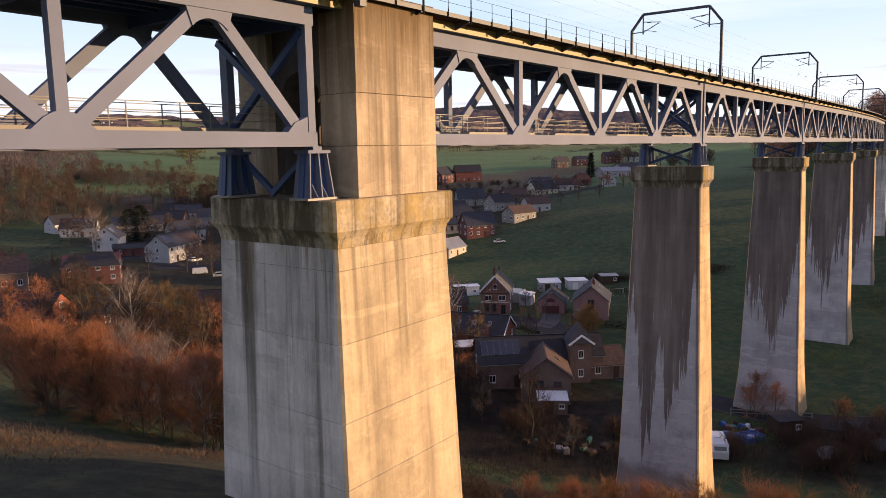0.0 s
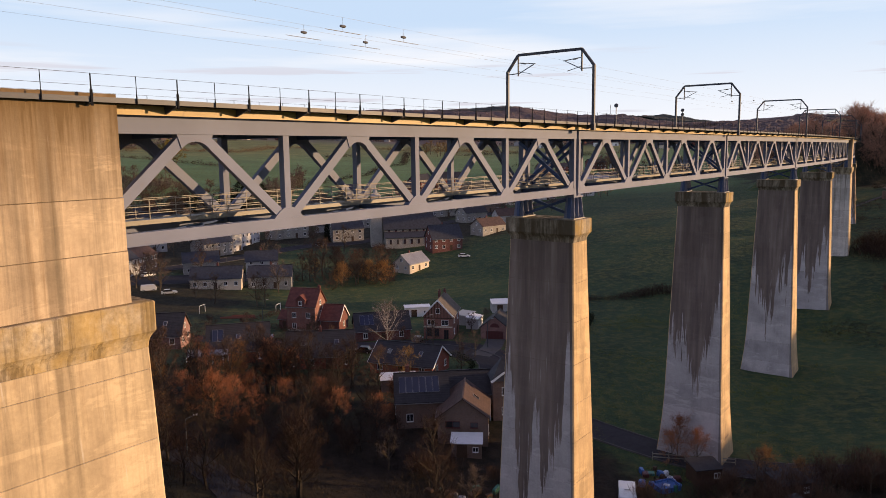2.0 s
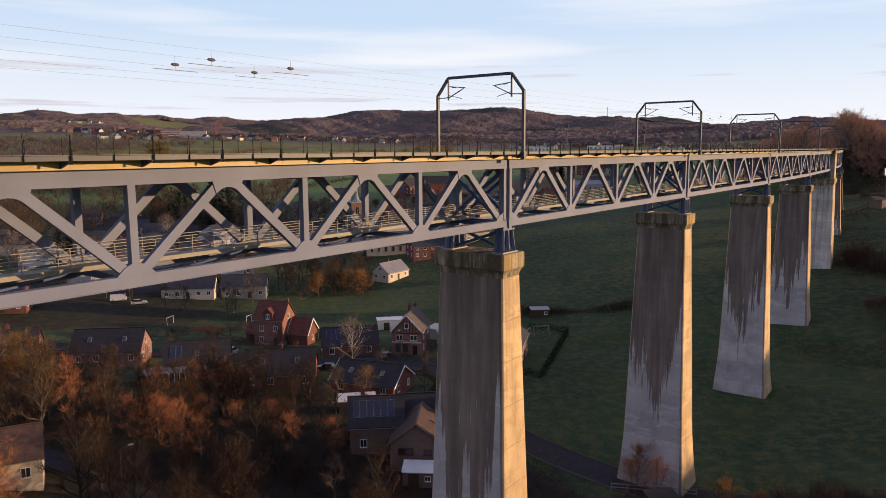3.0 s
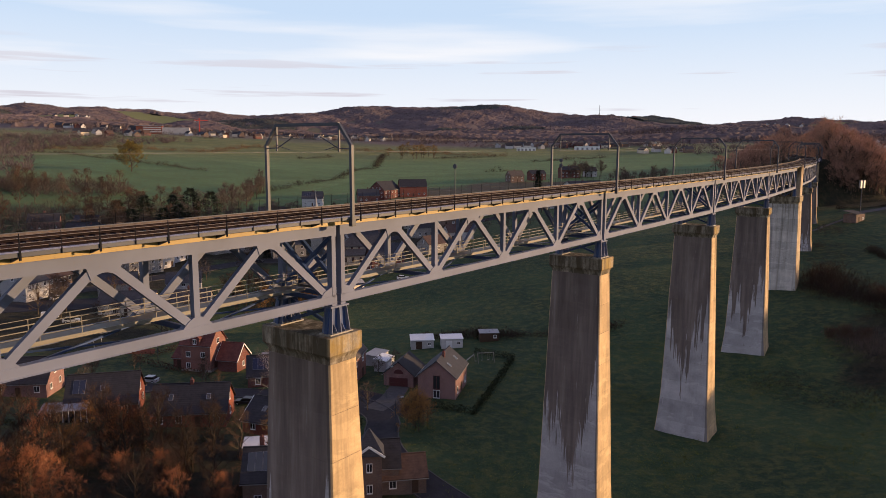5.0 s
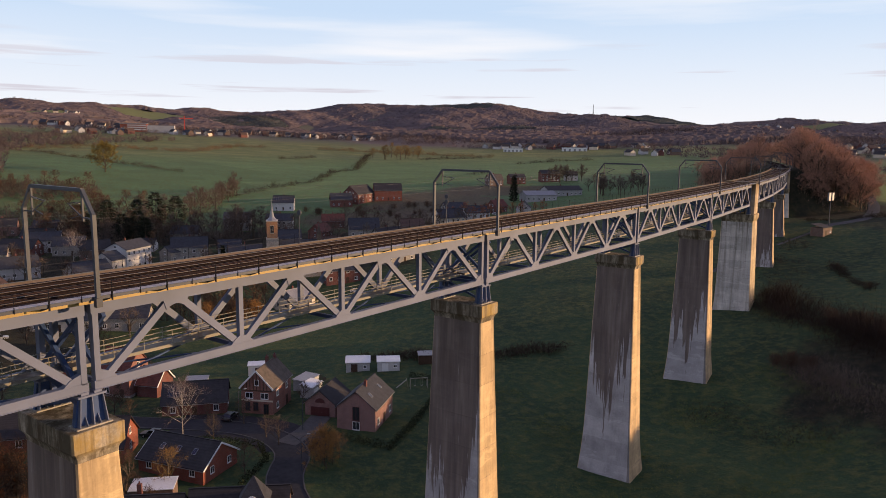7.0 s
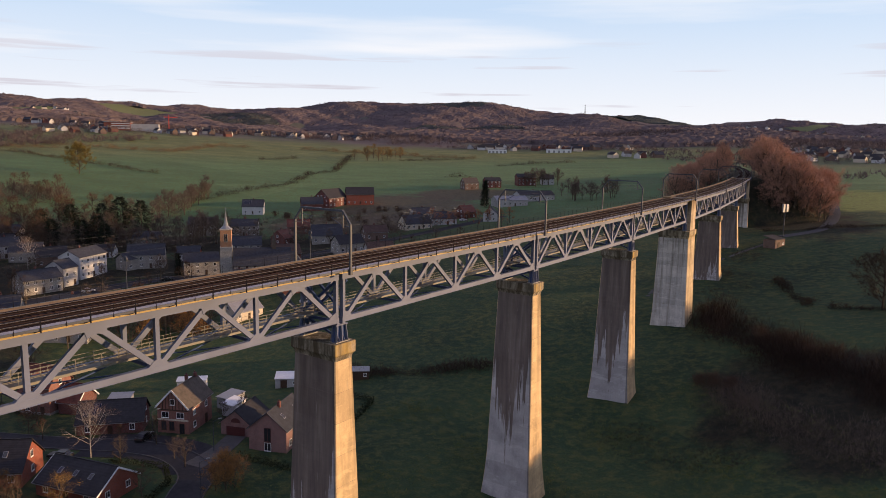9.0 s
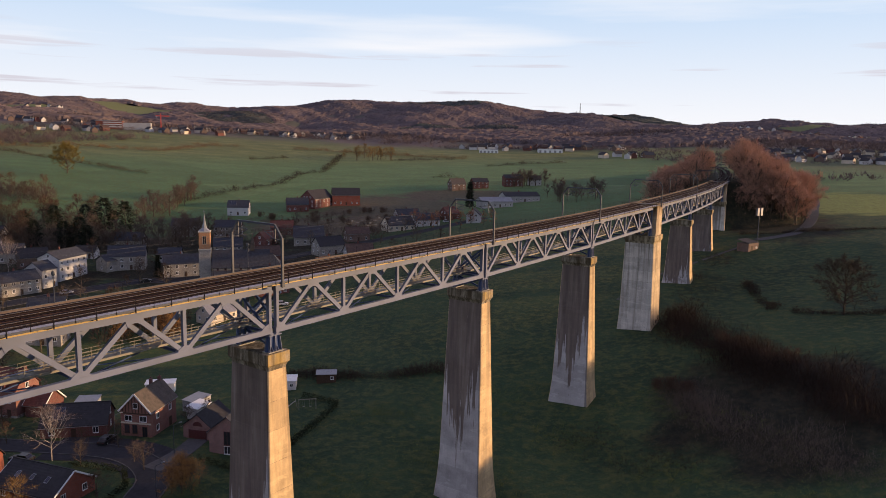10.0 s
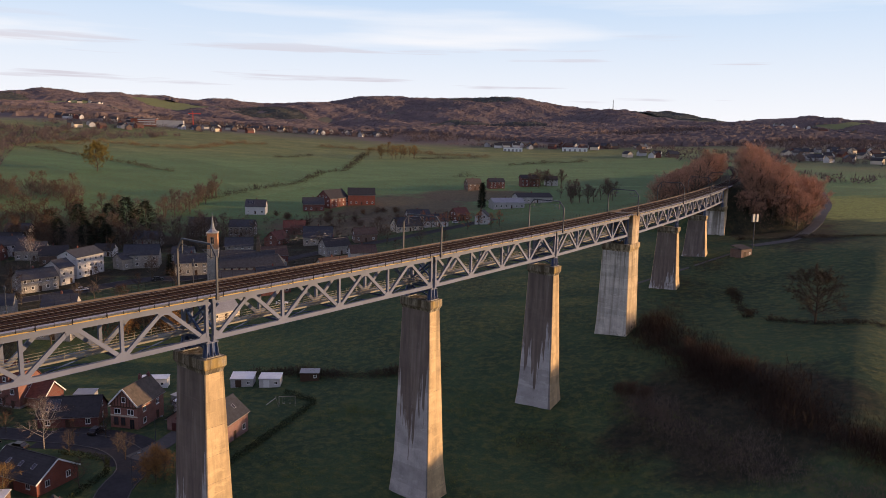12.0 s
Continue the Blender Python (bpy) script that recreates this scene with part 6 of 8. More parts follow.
            for d in (-1, 1):
                add_window(root, d * (hl + 0.005), y, z, 90 if d > 0 else -90, 1.05, 1.25, frame_mat)
    tilt = math.degrees(math.atan(slope))
    for i in range(skylights):
        x = -hl * 0.5 + hl * (i / max(1, skylights - 1) if skylights > 1 else 0.5)
        y = -hw * 0.5
        sk = part("skylight", Shape().box(-0.4, -0.6, 0.0, 0.4, 0.6, 0.1), ZINC, root)
        sk.matrix_basis = pose(x, y, ridge - 0.5 * hw * slope + th, tilt, 0, 0)
        part("pane", Shape().box(-0.32, -0.52, 0.1, 0.32, 0.52, 0.115), GLASS, sk)
    for i in range(solar):
        c, r = i % max(1, (solar + 1) // 2), i // max(1, (solar + 1) // 2)
        x, y = -hl * 0.75 + c * 1.12, -hw * 0.32 - r * 1.45 * math.cos(radians(tilt))
        so = part("solar_panel", Shape().box(-0.52, -0.78, 0.0, 0.52, 0.78, 0.06), ZINC, root)
        so.matrix_basis = pose(x, y, ridge + y * slope + th + 0.03, tilt, 0, 0)
        part("cell_sheet", Shape().box(-0.49, -0.75, 0.06, 0.49, 0.75, 0.07), PANEL_GLASS, so)
    return root


def on_land(x, y, turn, dz=0.0):
    return pose(x, y, ground(x, y) + dz, 0, 0, turn)


BRICK_VILLA = brick_material("weathered_rose_brick", (0.24, 0.105, 0.08))
# house with the pink gable, and its garage wing
pink = build_house(on_land(35.9, 174.2, 76), 11.4, 8.1, 4.7, 8.0, BRICK_PINK, SLATE, "pale pink brick house with a dark slate roof", rows=1, cols=3, gable=0, chimneys=((-0.2, -0.1),), skylights=2, white_edge=False)
for z, h in ((0.1, 1.7), (2.0, 2.9)):
    add_window(pink, -5.71, 0.0, z, -90, 1.5, h, WHITE_PAINT if z < 1 else DARK_PAINT)
garage = build_house(on_land(27.2, 180.3, 76), 8.5, 6.8, 2.9, 5.6, BRICK_PINK, TILE_DARK, "pale pink garage wing with a dark red door", rows=0, cols=0, gable=0, chimneys=())
add_door(garage, -4.26, 0.0, 0.0, -90, 4.2, 2.1, DARK_PAINT, "garage_door")
lune = [(1.1 * math.cos(a), 3.0 + 1.0 * math.sin(a)) for a in np.linspace(0, math.pi, 9)]
arch_win = part("arched_window", Shape().plate(lune, -0.06, 0.03), DARK_PAINT, garage)
arch_win.matrix_basis = pose(-4.26, 0, 0, 0, 0, -90)
# timbered brick house
timber = build_house(on_land(13.6, 182.6, 80), 10.4, 7.0, 6.0, 9.6, BRICK_VILLA, TILE_TAN, "brick house with a timbered gable and tan roof", rows=2, cols=2, gable=0, chimneys=((0.9, 0.0), (0.55, 0.3)))
part("gable_panel", Shape().box(-5.27, -3.5, 5.2, -5.2, 3.5, 5.45), BROWN_WOOD, timber)
for i in range(9):
    y = -3.0 + i * 0.75
    part("timber", Shape().box(-5.27, y - 0.07, 5.45, -5.2, y + 0.07, 6.0 + (3.45 - abs(y)) * 1.0), BROWN_WOOD, timber)
for e in (-1, 1):
    part("verge_board", Shape().beam((-5.62, e * 3.8, 5.75), (-5.62, 0, 9.75), 0.08, 0.34), WHITE_PAINT, timber)
for y in (-2.0, 0.3, 2.1):
    add_window(timber, -5.2, y, 0.9 if y > -1 else 0.1, -90, 1.15, 1.9 if y > -1 else 2.4, BROWN_WOOD, "arched_window")
for y in (-1.7, 1.7):
    add_window(timber, -5.2, y, 3.6, -90, 1.7, 1.3, WHITE_PAINT)
part("sandstone_band", Shape().box(-5.25, -3.5, 3.0, -5.2, 3.5, 3.35), RENDER_CREAM, timber)
# red villa with a wing on either side
villa = build_house(on_land(-21.6, 192.6, -12), 7.6, 7.4, 6.8, 10.6, BRICK_VILLA, TILE_RED, "red brick villa with white window surrounds", rows=2, cols=2, gable=1, chimneys=((0.98, -0.05),), hip=0.0)
dorm = part("dormer", Shape().plate([(-1.2, 6.4), (1.2, 6.4), (1.2, 8.2), (0, 9.4), (-1.2, 8.2)], -3.85, -1.0), BRICK_RED, villa)
add_window(dorm, 0, -3.86, 6.9, 0, 0.9, 1.2, WHITE_PAINT)
for e in (-1, 1):
    part("dormer_roof", Shape().beam((e * 1.4, -2.4, 8.15), (0, -2.4, 9.55), 3.2, 0.12, (0, 0, 1)), TILE_RED, villa)
part("plinth", Shape().box(-3.86, -3.78, -1.0, 3.86, 3.78, 0.7), STONE_GREY, villa)
build_house(on_land(-14.4, 192.4, -12), 5.0, 6.6, 3.2, 6.4, BRICK_RED, TILE_RED, "low red brick wing with a white garage door", rows=0, cols=0, gable=1, chimneys=(), white_edge=True)
wing = build_house(on_land(-26.8, 194.2, -12), 3.0, 5.0, 2.8, 4.4, BRICK_RED, TILE_RED, "small red brick side wing", rows=1, cols=1, gable=0, chimneys=())
# bungalow between the villa and the timbered house
build_house(on_land(-1.2, 181.0, 12), 13.0, 8.4, 2.9, 6.2, BRICK_RED, TILE_DARK, "low red brick bungalow with a charcoal roof", rows=1, cols=3, gable=1, chimneys=(), solar=6)
# row of houses with dark roofs along the gardens
build_house(on_land(-11.5, 154.6, 6), 13.5, 9.0, 2.9, 6.9, BRICK_ORANGE, TILE_DARK, "brick house with a charcoal roof and sunlit gable", rows=1, cols=4, gable=1, chimneys=((0.0, 0.0),), skylights=2)
build_house(on_land(7.2, 150.6, -21), 13.5, 9.2, 2.5, 5.5, BRICK_ORANGE, TILE_DARK, "orange brick house with a dark roof and white verges", rows=1, cols=3, gable=2, chimneys=(), skylights=3, white_edge=True)
fh = build_house(on_land(-29.6, 158.4, 14), 12.5, 10.5, 2.9, 7.3, BRICK_ORANGE, TILE_DARK, "brick house with solar panels and a half-hipped roof", rows=1, cols=3, gable=2, chimneys=(), skylights=1, solar=4)
cons = thing("conservatory", on_land(-34.0, 151.3, 14), "white-framed glass conservatory against the brick house", "conservatory")
part("glass_roof", Shape().hexa([(-4, -1.8, 2.2), (4, -1.8, 2.2), (4, 1.8, 2.8), (-4, 1.8, 2.8), (-4, -1.8, 2.28), (4, -1.8, 2.28), (4, 1.8, 2.88), (-4, 1.8, 2.88)]), ZINC, cons)
for i in range(9):
    part("frame_post", Shape().box(-4 + i - 0.06, -1.86, -0.8, -4 + i + 0.06, -1.74, 2.2), WHITE_PAINT, cons)
part("glass_wall", Shape().box(-3.95, -1.82, -0.8, 3.95, -1.78, 2.15), GLASS, cons)
build_house(on_land(-52.0, 168.0, 6), 14.5, 9.0, 3.0, 7.0, BRICK_PINK, TILE_DARK, "pale brick house with a charcoal roof", rows=1, cols=4, gable=2, chimneys=(), skylights=2)
build_house(on_land(-70.0, 160.0, 20), 12.0, 8.5, 3.0, 6.8, BRICK_RED, TILE_DARK, "red brick house under bare trees", rows=1, cols=3, gable=1)
build_house(on_land(-36.5, 100.5, 28), 11.0, 8.0, 3.4, 6.4, RENDER_CREAM, TILE_BROWN, "cream house with a tan roof behind the group pier", rows=1, cols=3, gable=1)
# group at the foot of the second pier
build_house(on_land(10.2, 126.6, 6), 8.6, 8.0, 4.4, 7.9, BRICK_BROWN, TILE_DARK, "brown brick house with a roof full of solar panels", rows=2, cols=2, gable=1, chimneys=((-0.5, 0.5),), solar=12)
eh = build_house(on_land(17.4, 122.3, 86), 10.0, 8.0, 4.2, 7.2, BRICK_BROWN, TILE_BROWN, "brown brick house with a broad gable", rows=1, cols=3, gable=0, chimneys=(), skylights=1)
add_window(eh, -5.01, -1.8, 2.5, -90, 1.3, 0.9, DARK_PAINT)
add_window(eh, -5.01, 1.6, 2.5, -90, 2.4, 1.1, DARK_PAINT)
tw = thing("turret_house", on_land(24.2, 128.4, 6), "square brown brick turret with a slate pyramid roof", "house", "village houses")
part("wall", Shape().box(-1.9, -1.9, -1, 1.9, 1.9, 7.2), BRICK_BROWN, tw)
part("roof", Shape().loft([[(-2.3, -2.3, 7.0), (2.3, -2.3, 7.0), (2.3, 2.3, 7.0), (-2.3, 2.3, 7.0)], [(-0.1, -0.1, 10.6), (0.1, -0.1, 10.6), (0.1, 0.1, 10.6), (-0.1, 0.1, 10.6)]]), SLATE, tw)
for e in (-1, 1):
    part("verge_board", Shape().beam((e * 2.35, -2.4, 6.9), (0, -2.4, 8.6), 0.1, 0.35, (0, 0, 1)), WHITE_PAINT, tw)
for z in (1.0, 4.4):
    add_window(tw, 0, -1.91, z, 0, 0.9, 1.4, WHITE_PAINT)
build_house(on_land(29.0, 131.5, 10), 7.0, 6.0, 2.6, 5.0, BRICK_BROWN, TILE_BROWN, "low brown outbuilding beside the turret", rows=1, cols=2, gable=1, chimneys=())
build_house(on_land(21.5, 131.0, 6), 14.0, 6.5, 4.2, 7.2, BRICK_BROWN, TILE_DARK, "brown brick wing behind the turret", rows=1, cols=3, gable=0, chimneys=((0.3, 0.0),))


def build_shed(x, y, turn, l, w, h, wall, roof, label, name="shed", rise=0.5):
    root = thing(name, on_land(x, y, turn), label, "shed", "sheds")
    part("wall", Shape().box(-l / 2, -w / 2, -0.6, l / 2, w / 2, h), wall, root)
    part("roof", Shape().hexa([(-l / 2 - 0.2, -w / 2 - 0.2, h + 0.01), (l / 2 + 0.2, -w / 2 - 0.2, h + 0.01), (l / 2 + 0.2, w / 2 + 0.2, h + rise), (-l / 2 - 0.2, w / 2 + 0.2, h + rise), (-l / 2 - 0.2, -w / 2 - 0.2, h + 0.12), (l / 2 + 0.2, -w / 2 - 0.2, h + 0.12), (l / 2 + 0.2, w / 2 + 0.2, h + rise + 0.11), (-l / 2 - 0.2, w / 2 + 0.2, h + rise + 0.11)]), roof, root)
    add_door(root, -l * 0.15, -w / 2, 0, 0, 1.6, min(2.0, h - 0.2), WHITE_PAINT if wall is RENDER_WHITE else BROWN_WOOD)
    add_window(root, l * 0.3, -w / 2 - 0.005, 0.9, 0, 0.9, 0.8, WHITE_PAINT)
    return root


build_shed(30.6, 210.0, 5, 6.0, 4.2, 2.3, RENDER_GREY, SHEET_WHITE, "grey garden shed with a white sheet roof", rise=0.6)
build_shed(38.4, 209.5, 5, 5.6, 4.4, 2.4, RENDER_WHITE, SHEET_WHITE, "white flat-roofed garden shed", rise=0.2)
build_shed(17.6, 114.6, -4, 4.6, 3.0, 2.2, BRICK_BROWN, SHEET_WHITE, "lean-to with a pale translucent roof", rise=0.5)
build_shed(5.5, 139.2, 8, 6.5, 3.6, 2.3, BRICK_BROWN, SHEET_WHITE, "garden garage with a pale roof", rise=0.3)
build_shed(-6.0, 196.0, 8, 4.8, 3.4, 2.4, RENDER_GREY, ZINC, "grey garden shed behind the bungalow", rise=0.3)
build_shed(19.8, 196.0, 70, 6.0, 3.5, 2.5, RENDER_GREY, ZINC, "long grey shed behind the timbered house", rise=0.3)
build_shed(22.0, 190.5, 70, 5.0, 3.0, 2.6, RENDER_WHITE, SHEET_WHITE, "white lean-to shed behind the timbered house", rise=0.4)
build_shed(6.5, 209.0, 10, 7.0, 3.0, 2.6, SHEET_WHITE, SHEET_WHITE, "white corrugated container shed", rise=0.2)
build_shed(48.5, 213.0, 5, 5.0, 3.0, 2.2, BROWN_WOOD, ZINC, "dark wooden field shed", rise=0.3)
build_shed(203.0, 313.5, 35, 7.0, 5.0, 3.0, BRICK_BROWN, TILE_DARK, "small brick substation hut in the meadow", rise=1.2)

# terrace with the white three-storey house, along the village street
build_house(on_land(-79.6, 298.9, 53), 14.0, 9.0, 5.2, 8.2, STONE_GREY, SLATE, "pale stone terrace house with a slate roof", rows=2, cols=5, gable=1)
build_house(on_land(-76.6, 311.0, 70), 7.0, 9.0, 7.0, 9.8, RENDER_GREY, SLATE, "grey rendered terrace house", rows=3, cols=2, gable=1, chimneys=())
build_house(on_land(-75.9, 327.2, 76), 16.0, 10.0, 8.8, 11.4, RENDER_WHITE, SLATE, "white three-storey terrace house with small windows", rows=3, cols=5, gable=1)
build_house(on_land(-63.0, 341.5, 60), 8.0, 7.0, 4.6, 7.0, STONE_GREY, SLATE, "low stone house beside the white terrace", rows=1, cols=2, gable=1, chimneys=())
build_house(on_land(-57.0, 346.0, 15), 15.0, 9.0, 6.0, 10.0, STONE_GREY, SLATE, "grey stone house with a gabled front", rows=2, cols=4, gable=2)
build_house(on_land(-30.0, 335.0, 20), 14.0, 9.0, 5.6, 8.8, STONE_GREY, SLATE, "grey stone house near the church", rows=2, cols=4, gable=1)
build_house(on_land(-44.0, 362.0, 10), 10.0, 8.0, 3.0, 6.0, RENDER_GREY, SLATE, "long low grey outbuilding", rows=1, cols=3, gable=1, chimneys=())
# church
BELFRY_BRICK = brick_material("golden_orange_brick", (0.50, 0.24, 0.11))
church = thing("church", on_land(-14.4, 316.8, 12, 1.0), "stone and brick village church with a slender spire", "church")
part("nave", Shape().plate([(-5.5, -1), (5.5, -1), (5.5, 7.0), (0, 13.0), (-5.5, 7.0)], 0, 1), STONE_GREY, church)
nave = church.children[0]
nave.data.transform(Matrix(((0, 22.0, 0, 3.0), (1, 0, 0, 4.0), (0, 0, 1, 0), (0, 0, 0, 1))))
nave.data.flip_normals()
for d in (-1, 1):
    low = [(2.6, 4 + d * 6.0, 6.5), (25.4, 4 + d * 6.0, 6.5), (25.4, 4.0, 13.0), (2.6, 4.0, 13.0)]
    low = low if d < 0 else [low[1], low[0], low[3], low[2]]
    part("nave_roof", Shape().hexa(low + [(x, y, z + 0.2) for x, y, z in low]), SLATE, church)
aisle = part("aisle", Shape().hexa([(3, -6.5, -1), (25, -6.5, -1), (25, -1.4, -1), (3, -1.4, -1), (3, -6.5, 3.6), (25, -6.5, 3.6), (25, -1.4, 5.4), (3, -1.4, 5.4)]), STONE_GREY, church)
part("aisle_roof", Shape().hexa([(2.7, -6.9, 3.5), (25.3, -6.9, 3.5), (25.3, -1.4, 5.5), (2.7, -1.4, 5.5), (2.7, -6.9, 3.66), (25.3, -6.9, 3.66), (25.3, -1.4, 5.66), (2.7, -1.4, 5.66)]), SLATE, church)
for i in range(7):
    add_window(church, 5 + i * 3.0, -6.51, 0.9, 0, 0.9, 2.0, DARK_PAINT, "arched_window")
    add_window(church, 5 + i * 3.0, -1.56, 5.7, 0, 0.8, 0.8, DARK_PAINT)
tower = part("tower", Shape().box(-2.3, 1.0, -1, 2.3, 5.6, 14.0), STONE_GREY, church)
part("belfry", Shape().box(-2.1, 1.2, 14.0, 2.1, 5.4, 20.8), BELFRY_BRICK, church, "orange brick belfry")
for d, (x, y, a) in enumerate(((0, 1.19, 0), (2.11, 3.3, 90), (-2.11, 3.3, -90))):
    add_window(church, x, y, 16.0, a, 1.5, 3.2, RENDER_CREAM, "louvre_window")
part("belfry_band", Shape().box(-2.35, 0.95, 13.6, 2.35, 5.65, 14.05), RENDER_CREAM, church)
part("belfry_band", Shape().box(-2.35, 0.95, 20.7, 2.35, 5.65, 21.1), RENDER_CREAM, church)
part("spire", Shape().loft([[(r * math.cos(a), 3.3 + r * math.sin(a), z) for a in np.linspace(0, 2 * math.pi, 8, endpoint=False)] for r, z in ((2.3, 21.1), (1.0, 22.3), (0.5, 24.6), (0.05, 28.4))]), ZINC, church)
part("cross", Shape().box(-0.06, 3.24, 28.3, 0.06, 3.36, 29.6).box(-0.4, 3.24, 28.9, 0.4, 3.36, 29.05), ZINC, church)
part("choir", Shape().box(25, -1.4, -1, 30, 9.4, 6.5), STONE_GREY, church)
part("choir_roof", Shape().loft([[(24.8, -1.8, 6.5), (30.4, -1.8, 6.5), (30.4, 9.8, 6.5), (24.8, 9.8, 6.5)], [(24.9, 3.9, 11.5), (26.5, 3.9, 11.5), (26.5, 4.1, 11.5), (24.9, 4.1, 11.5)]]), SLATE, church)
part("ridge_turret", Shape().loft([[(18.5 + a * r, 4 + b * r, z) for a, b in ((-1, -1), (1, -1), (1, 1), (-1, 1))] for r, z in ((0.8, 12.6), (0.8, 15.0), (0.95, 15.0), (0.05, 19.5))]), TILE_TAN, church)
# big red-brick barn and farm on the slope
build_house(on_land(-2.0, 530.0, 60), 20.0, 13.0, 6.0, 11.5, BRICK_RED, TILE_DARK, "red brick farmhouse with a dark roof", rows=2, cols=5, gable=3, chimneys=())
build_house(on_land(17.0, 540.0, 10), 19.0, 12.0, 7.0, 11.5, BRICK_ORANGE, TILE_DARK, "large brick barn with a dark roof", rows=1, cols=5, gable=2, chimneys=())
build_house(on_land(-12.0, 512.0, 15), 14.0, 9.0, 4.5, 8.5, BRICK_RED, SLATE, "red brick farm building with a dark roof", rows=1, cols=4, gable=1)
build_house(on_land(-46.0, 494.0, 5), 13.0, 9.0, 5.0, 9.0, RENDER_WHITE, SLATE, "white house with a solar roof", rows=1, cols=3, gable=2, solar=8)
build_house(on_land(-57.0, 425.0, 8), 14.0, 9.0, 6.0, 9.5, STONE_GREY, SLATE, "grey stone house with a long slate roof", rows=2, cols=4, gable=2)
build_house(on_land(-34.0, 424.0, 5), 14.0, 9.0, 5.6, 8.8, STONE_GREY, SLATE, "grey stone terrace with white windows", rows=2, cols=5, gable=2)
build_house(on_land(14.0, 398.0, 10), 15.0, 11.0, 4.0, 9.0, STONE_GREY, SLATE, "stone house with a steep dark roof", rows=1, cols=4, gable=2)
build_house(on_land(-8.0, 398.0, 70), 11.0, 8.0, 3.5, 7.0, BRICK_RED, TILE_RED, "small brick house with a red roof", rows=1, cols=3, gable=1)
for x, y, a, l, w, e, r, wm, rm, t in (
        (98, 618, 20, 12, 10, 5, 9, BRICK_BROWN, TILE_TAN, "farmhouse with a tan roof"), (117, 628, 15, 13, 9, 5.5, 8, BRICK_RED, TILE_DARK, "red brick farm building with a dark roof"),
        (146, 640, 10, 16, 9, 7, 9.5, BRICK_RED, TILE_DARK, "tall red brick house with dark tiles"), (165, 645, 5, 10, 8, 5, 8, RENDER_WHITE, TILE_DARK, "white house with a dark gable"),
        (58, 434, 30, 16, 10, 3.2, 7.5, RENDER_CREAM, SLATE, "pale bungalow with a dark roof"), (74, 448, 10, 14, 10, 3.5, 7, RENDER_WHITE, SLATE, "white bungalow with a slate roof"),
        (88, 470, 40, 10, 8, 4, 7.5, BRICK_RED, TILE_RED, "small house with a red roof"), (102, 452, 80, 9, 8, 4.5, 8, RENDER_WHITE, TILE_DARK, "white gabled house with dark tiles"),
        (120, 520, 15, 22, 12, 4, 6.5, RENDER_GREY, ZINC, "long grey farm shed with a metal roof"), (140, 545, 15, 26, 13, 4, 6.5, RENDER_GREY, TILE_DARK, "long dark farm shed with a low roof"),
        (-60, 242, 8, 16, 9, 3.4, 6.6, RENDER_CREAM, SLATE, "long low cream village hall"), (-44, 248, 8, 14, 9, 4, 7, STONE_GREY, SLATE, "stone house beside the hall"),
        (-72, 262, 20, 12, 8, 4.5, 7.5, STONE_GREY, SLATE, "grey stone cottage with a slate roof"), (-52, 268, 15, 11, 8, 5, 8, RENDER_GREY, SLATE, "grey rendered cottage with white windows"),
        (2, 276, 55, 12, 7.5, 3, 6.2, RENDER_CREAM, ZINC, "pale cottage with a grey roof"), (14, 306, 20, 13, 10, 5, 10, BRICK_RED, SLATE, "red brick house with a mansard roof"),
        (34, 330, 40, 14, 8, 3.5, 6.5, STONE_GREY, TILE_BROWN, "stone cottage with a brown roof"), (44, 350, 20, 12, 8, 4, 7, RENDER_GREY, TILE_BROWN, "grey cottage with a brown roof"),
         
         
         
         
         
        (-98, 345, 30, 12, 9, 4.5, 8, BRICK_BROWN, TILE_DARK, "brown brick village house with dark tiles"), (-130, 345, 0, 15, 9, 4, 7.4, BRICK_RED, TILE_DARK, "red brick village house with dark tiles"),
         (-84, 366, 5, 9, 7, 3, 5.6, RENDER_WHITE, TILE_DARK, "small white house under the trees"),
         
         (-112, 352, 15, 13, 9, 4.5, 8, STONE_GREY, SLATE, "stone village house with a slate roof"),
        (-135, 370, 10, 14, 9, 4.5, 7.8, RENDER_WHITE, TILE_DARK, "white village house below the wood"), (-80, 338, 30, 12, 8, 5, 8.2, RENDER_CREAM, SLATE, "cream village house with a slate roof"),
        (-74, 392, 5, 13, 9, 4, 7.5, STONE_GREY, SLATE, "stone house behind the church"), (-20, 372, 15, 13, 9, 5, 8.5, STONE_GREY, SLATE, "grey stone house above the church"),
        (2, 352, 25, 12, 9, 4.5, 8, BRICK_RED, TILE_BROWN, "brick house with a brown roof by the church"), (28, 368, 35, 13, 9, 4.5, 8, STONE_GREY, TILE_DARK, "stone house with a dark roof by the street"),
        (38, 402, 20, 12, 8, 4, 7, BRICK_BROWN, TILE_BROWN, "brown brick house by the street"), (-6, 430, 10, 12, 8, 4, 7.4, BRICK_RED, TILE_RED, "brick house with a dark red roof"),
        (62, 470, 20, 14, 9, 4, 7, RENDER_GREY, SLATE, "grey house below the barn"), 
         ):
    build_house(on_land(x, y, a), l, w, e, r, wm, rm, t)
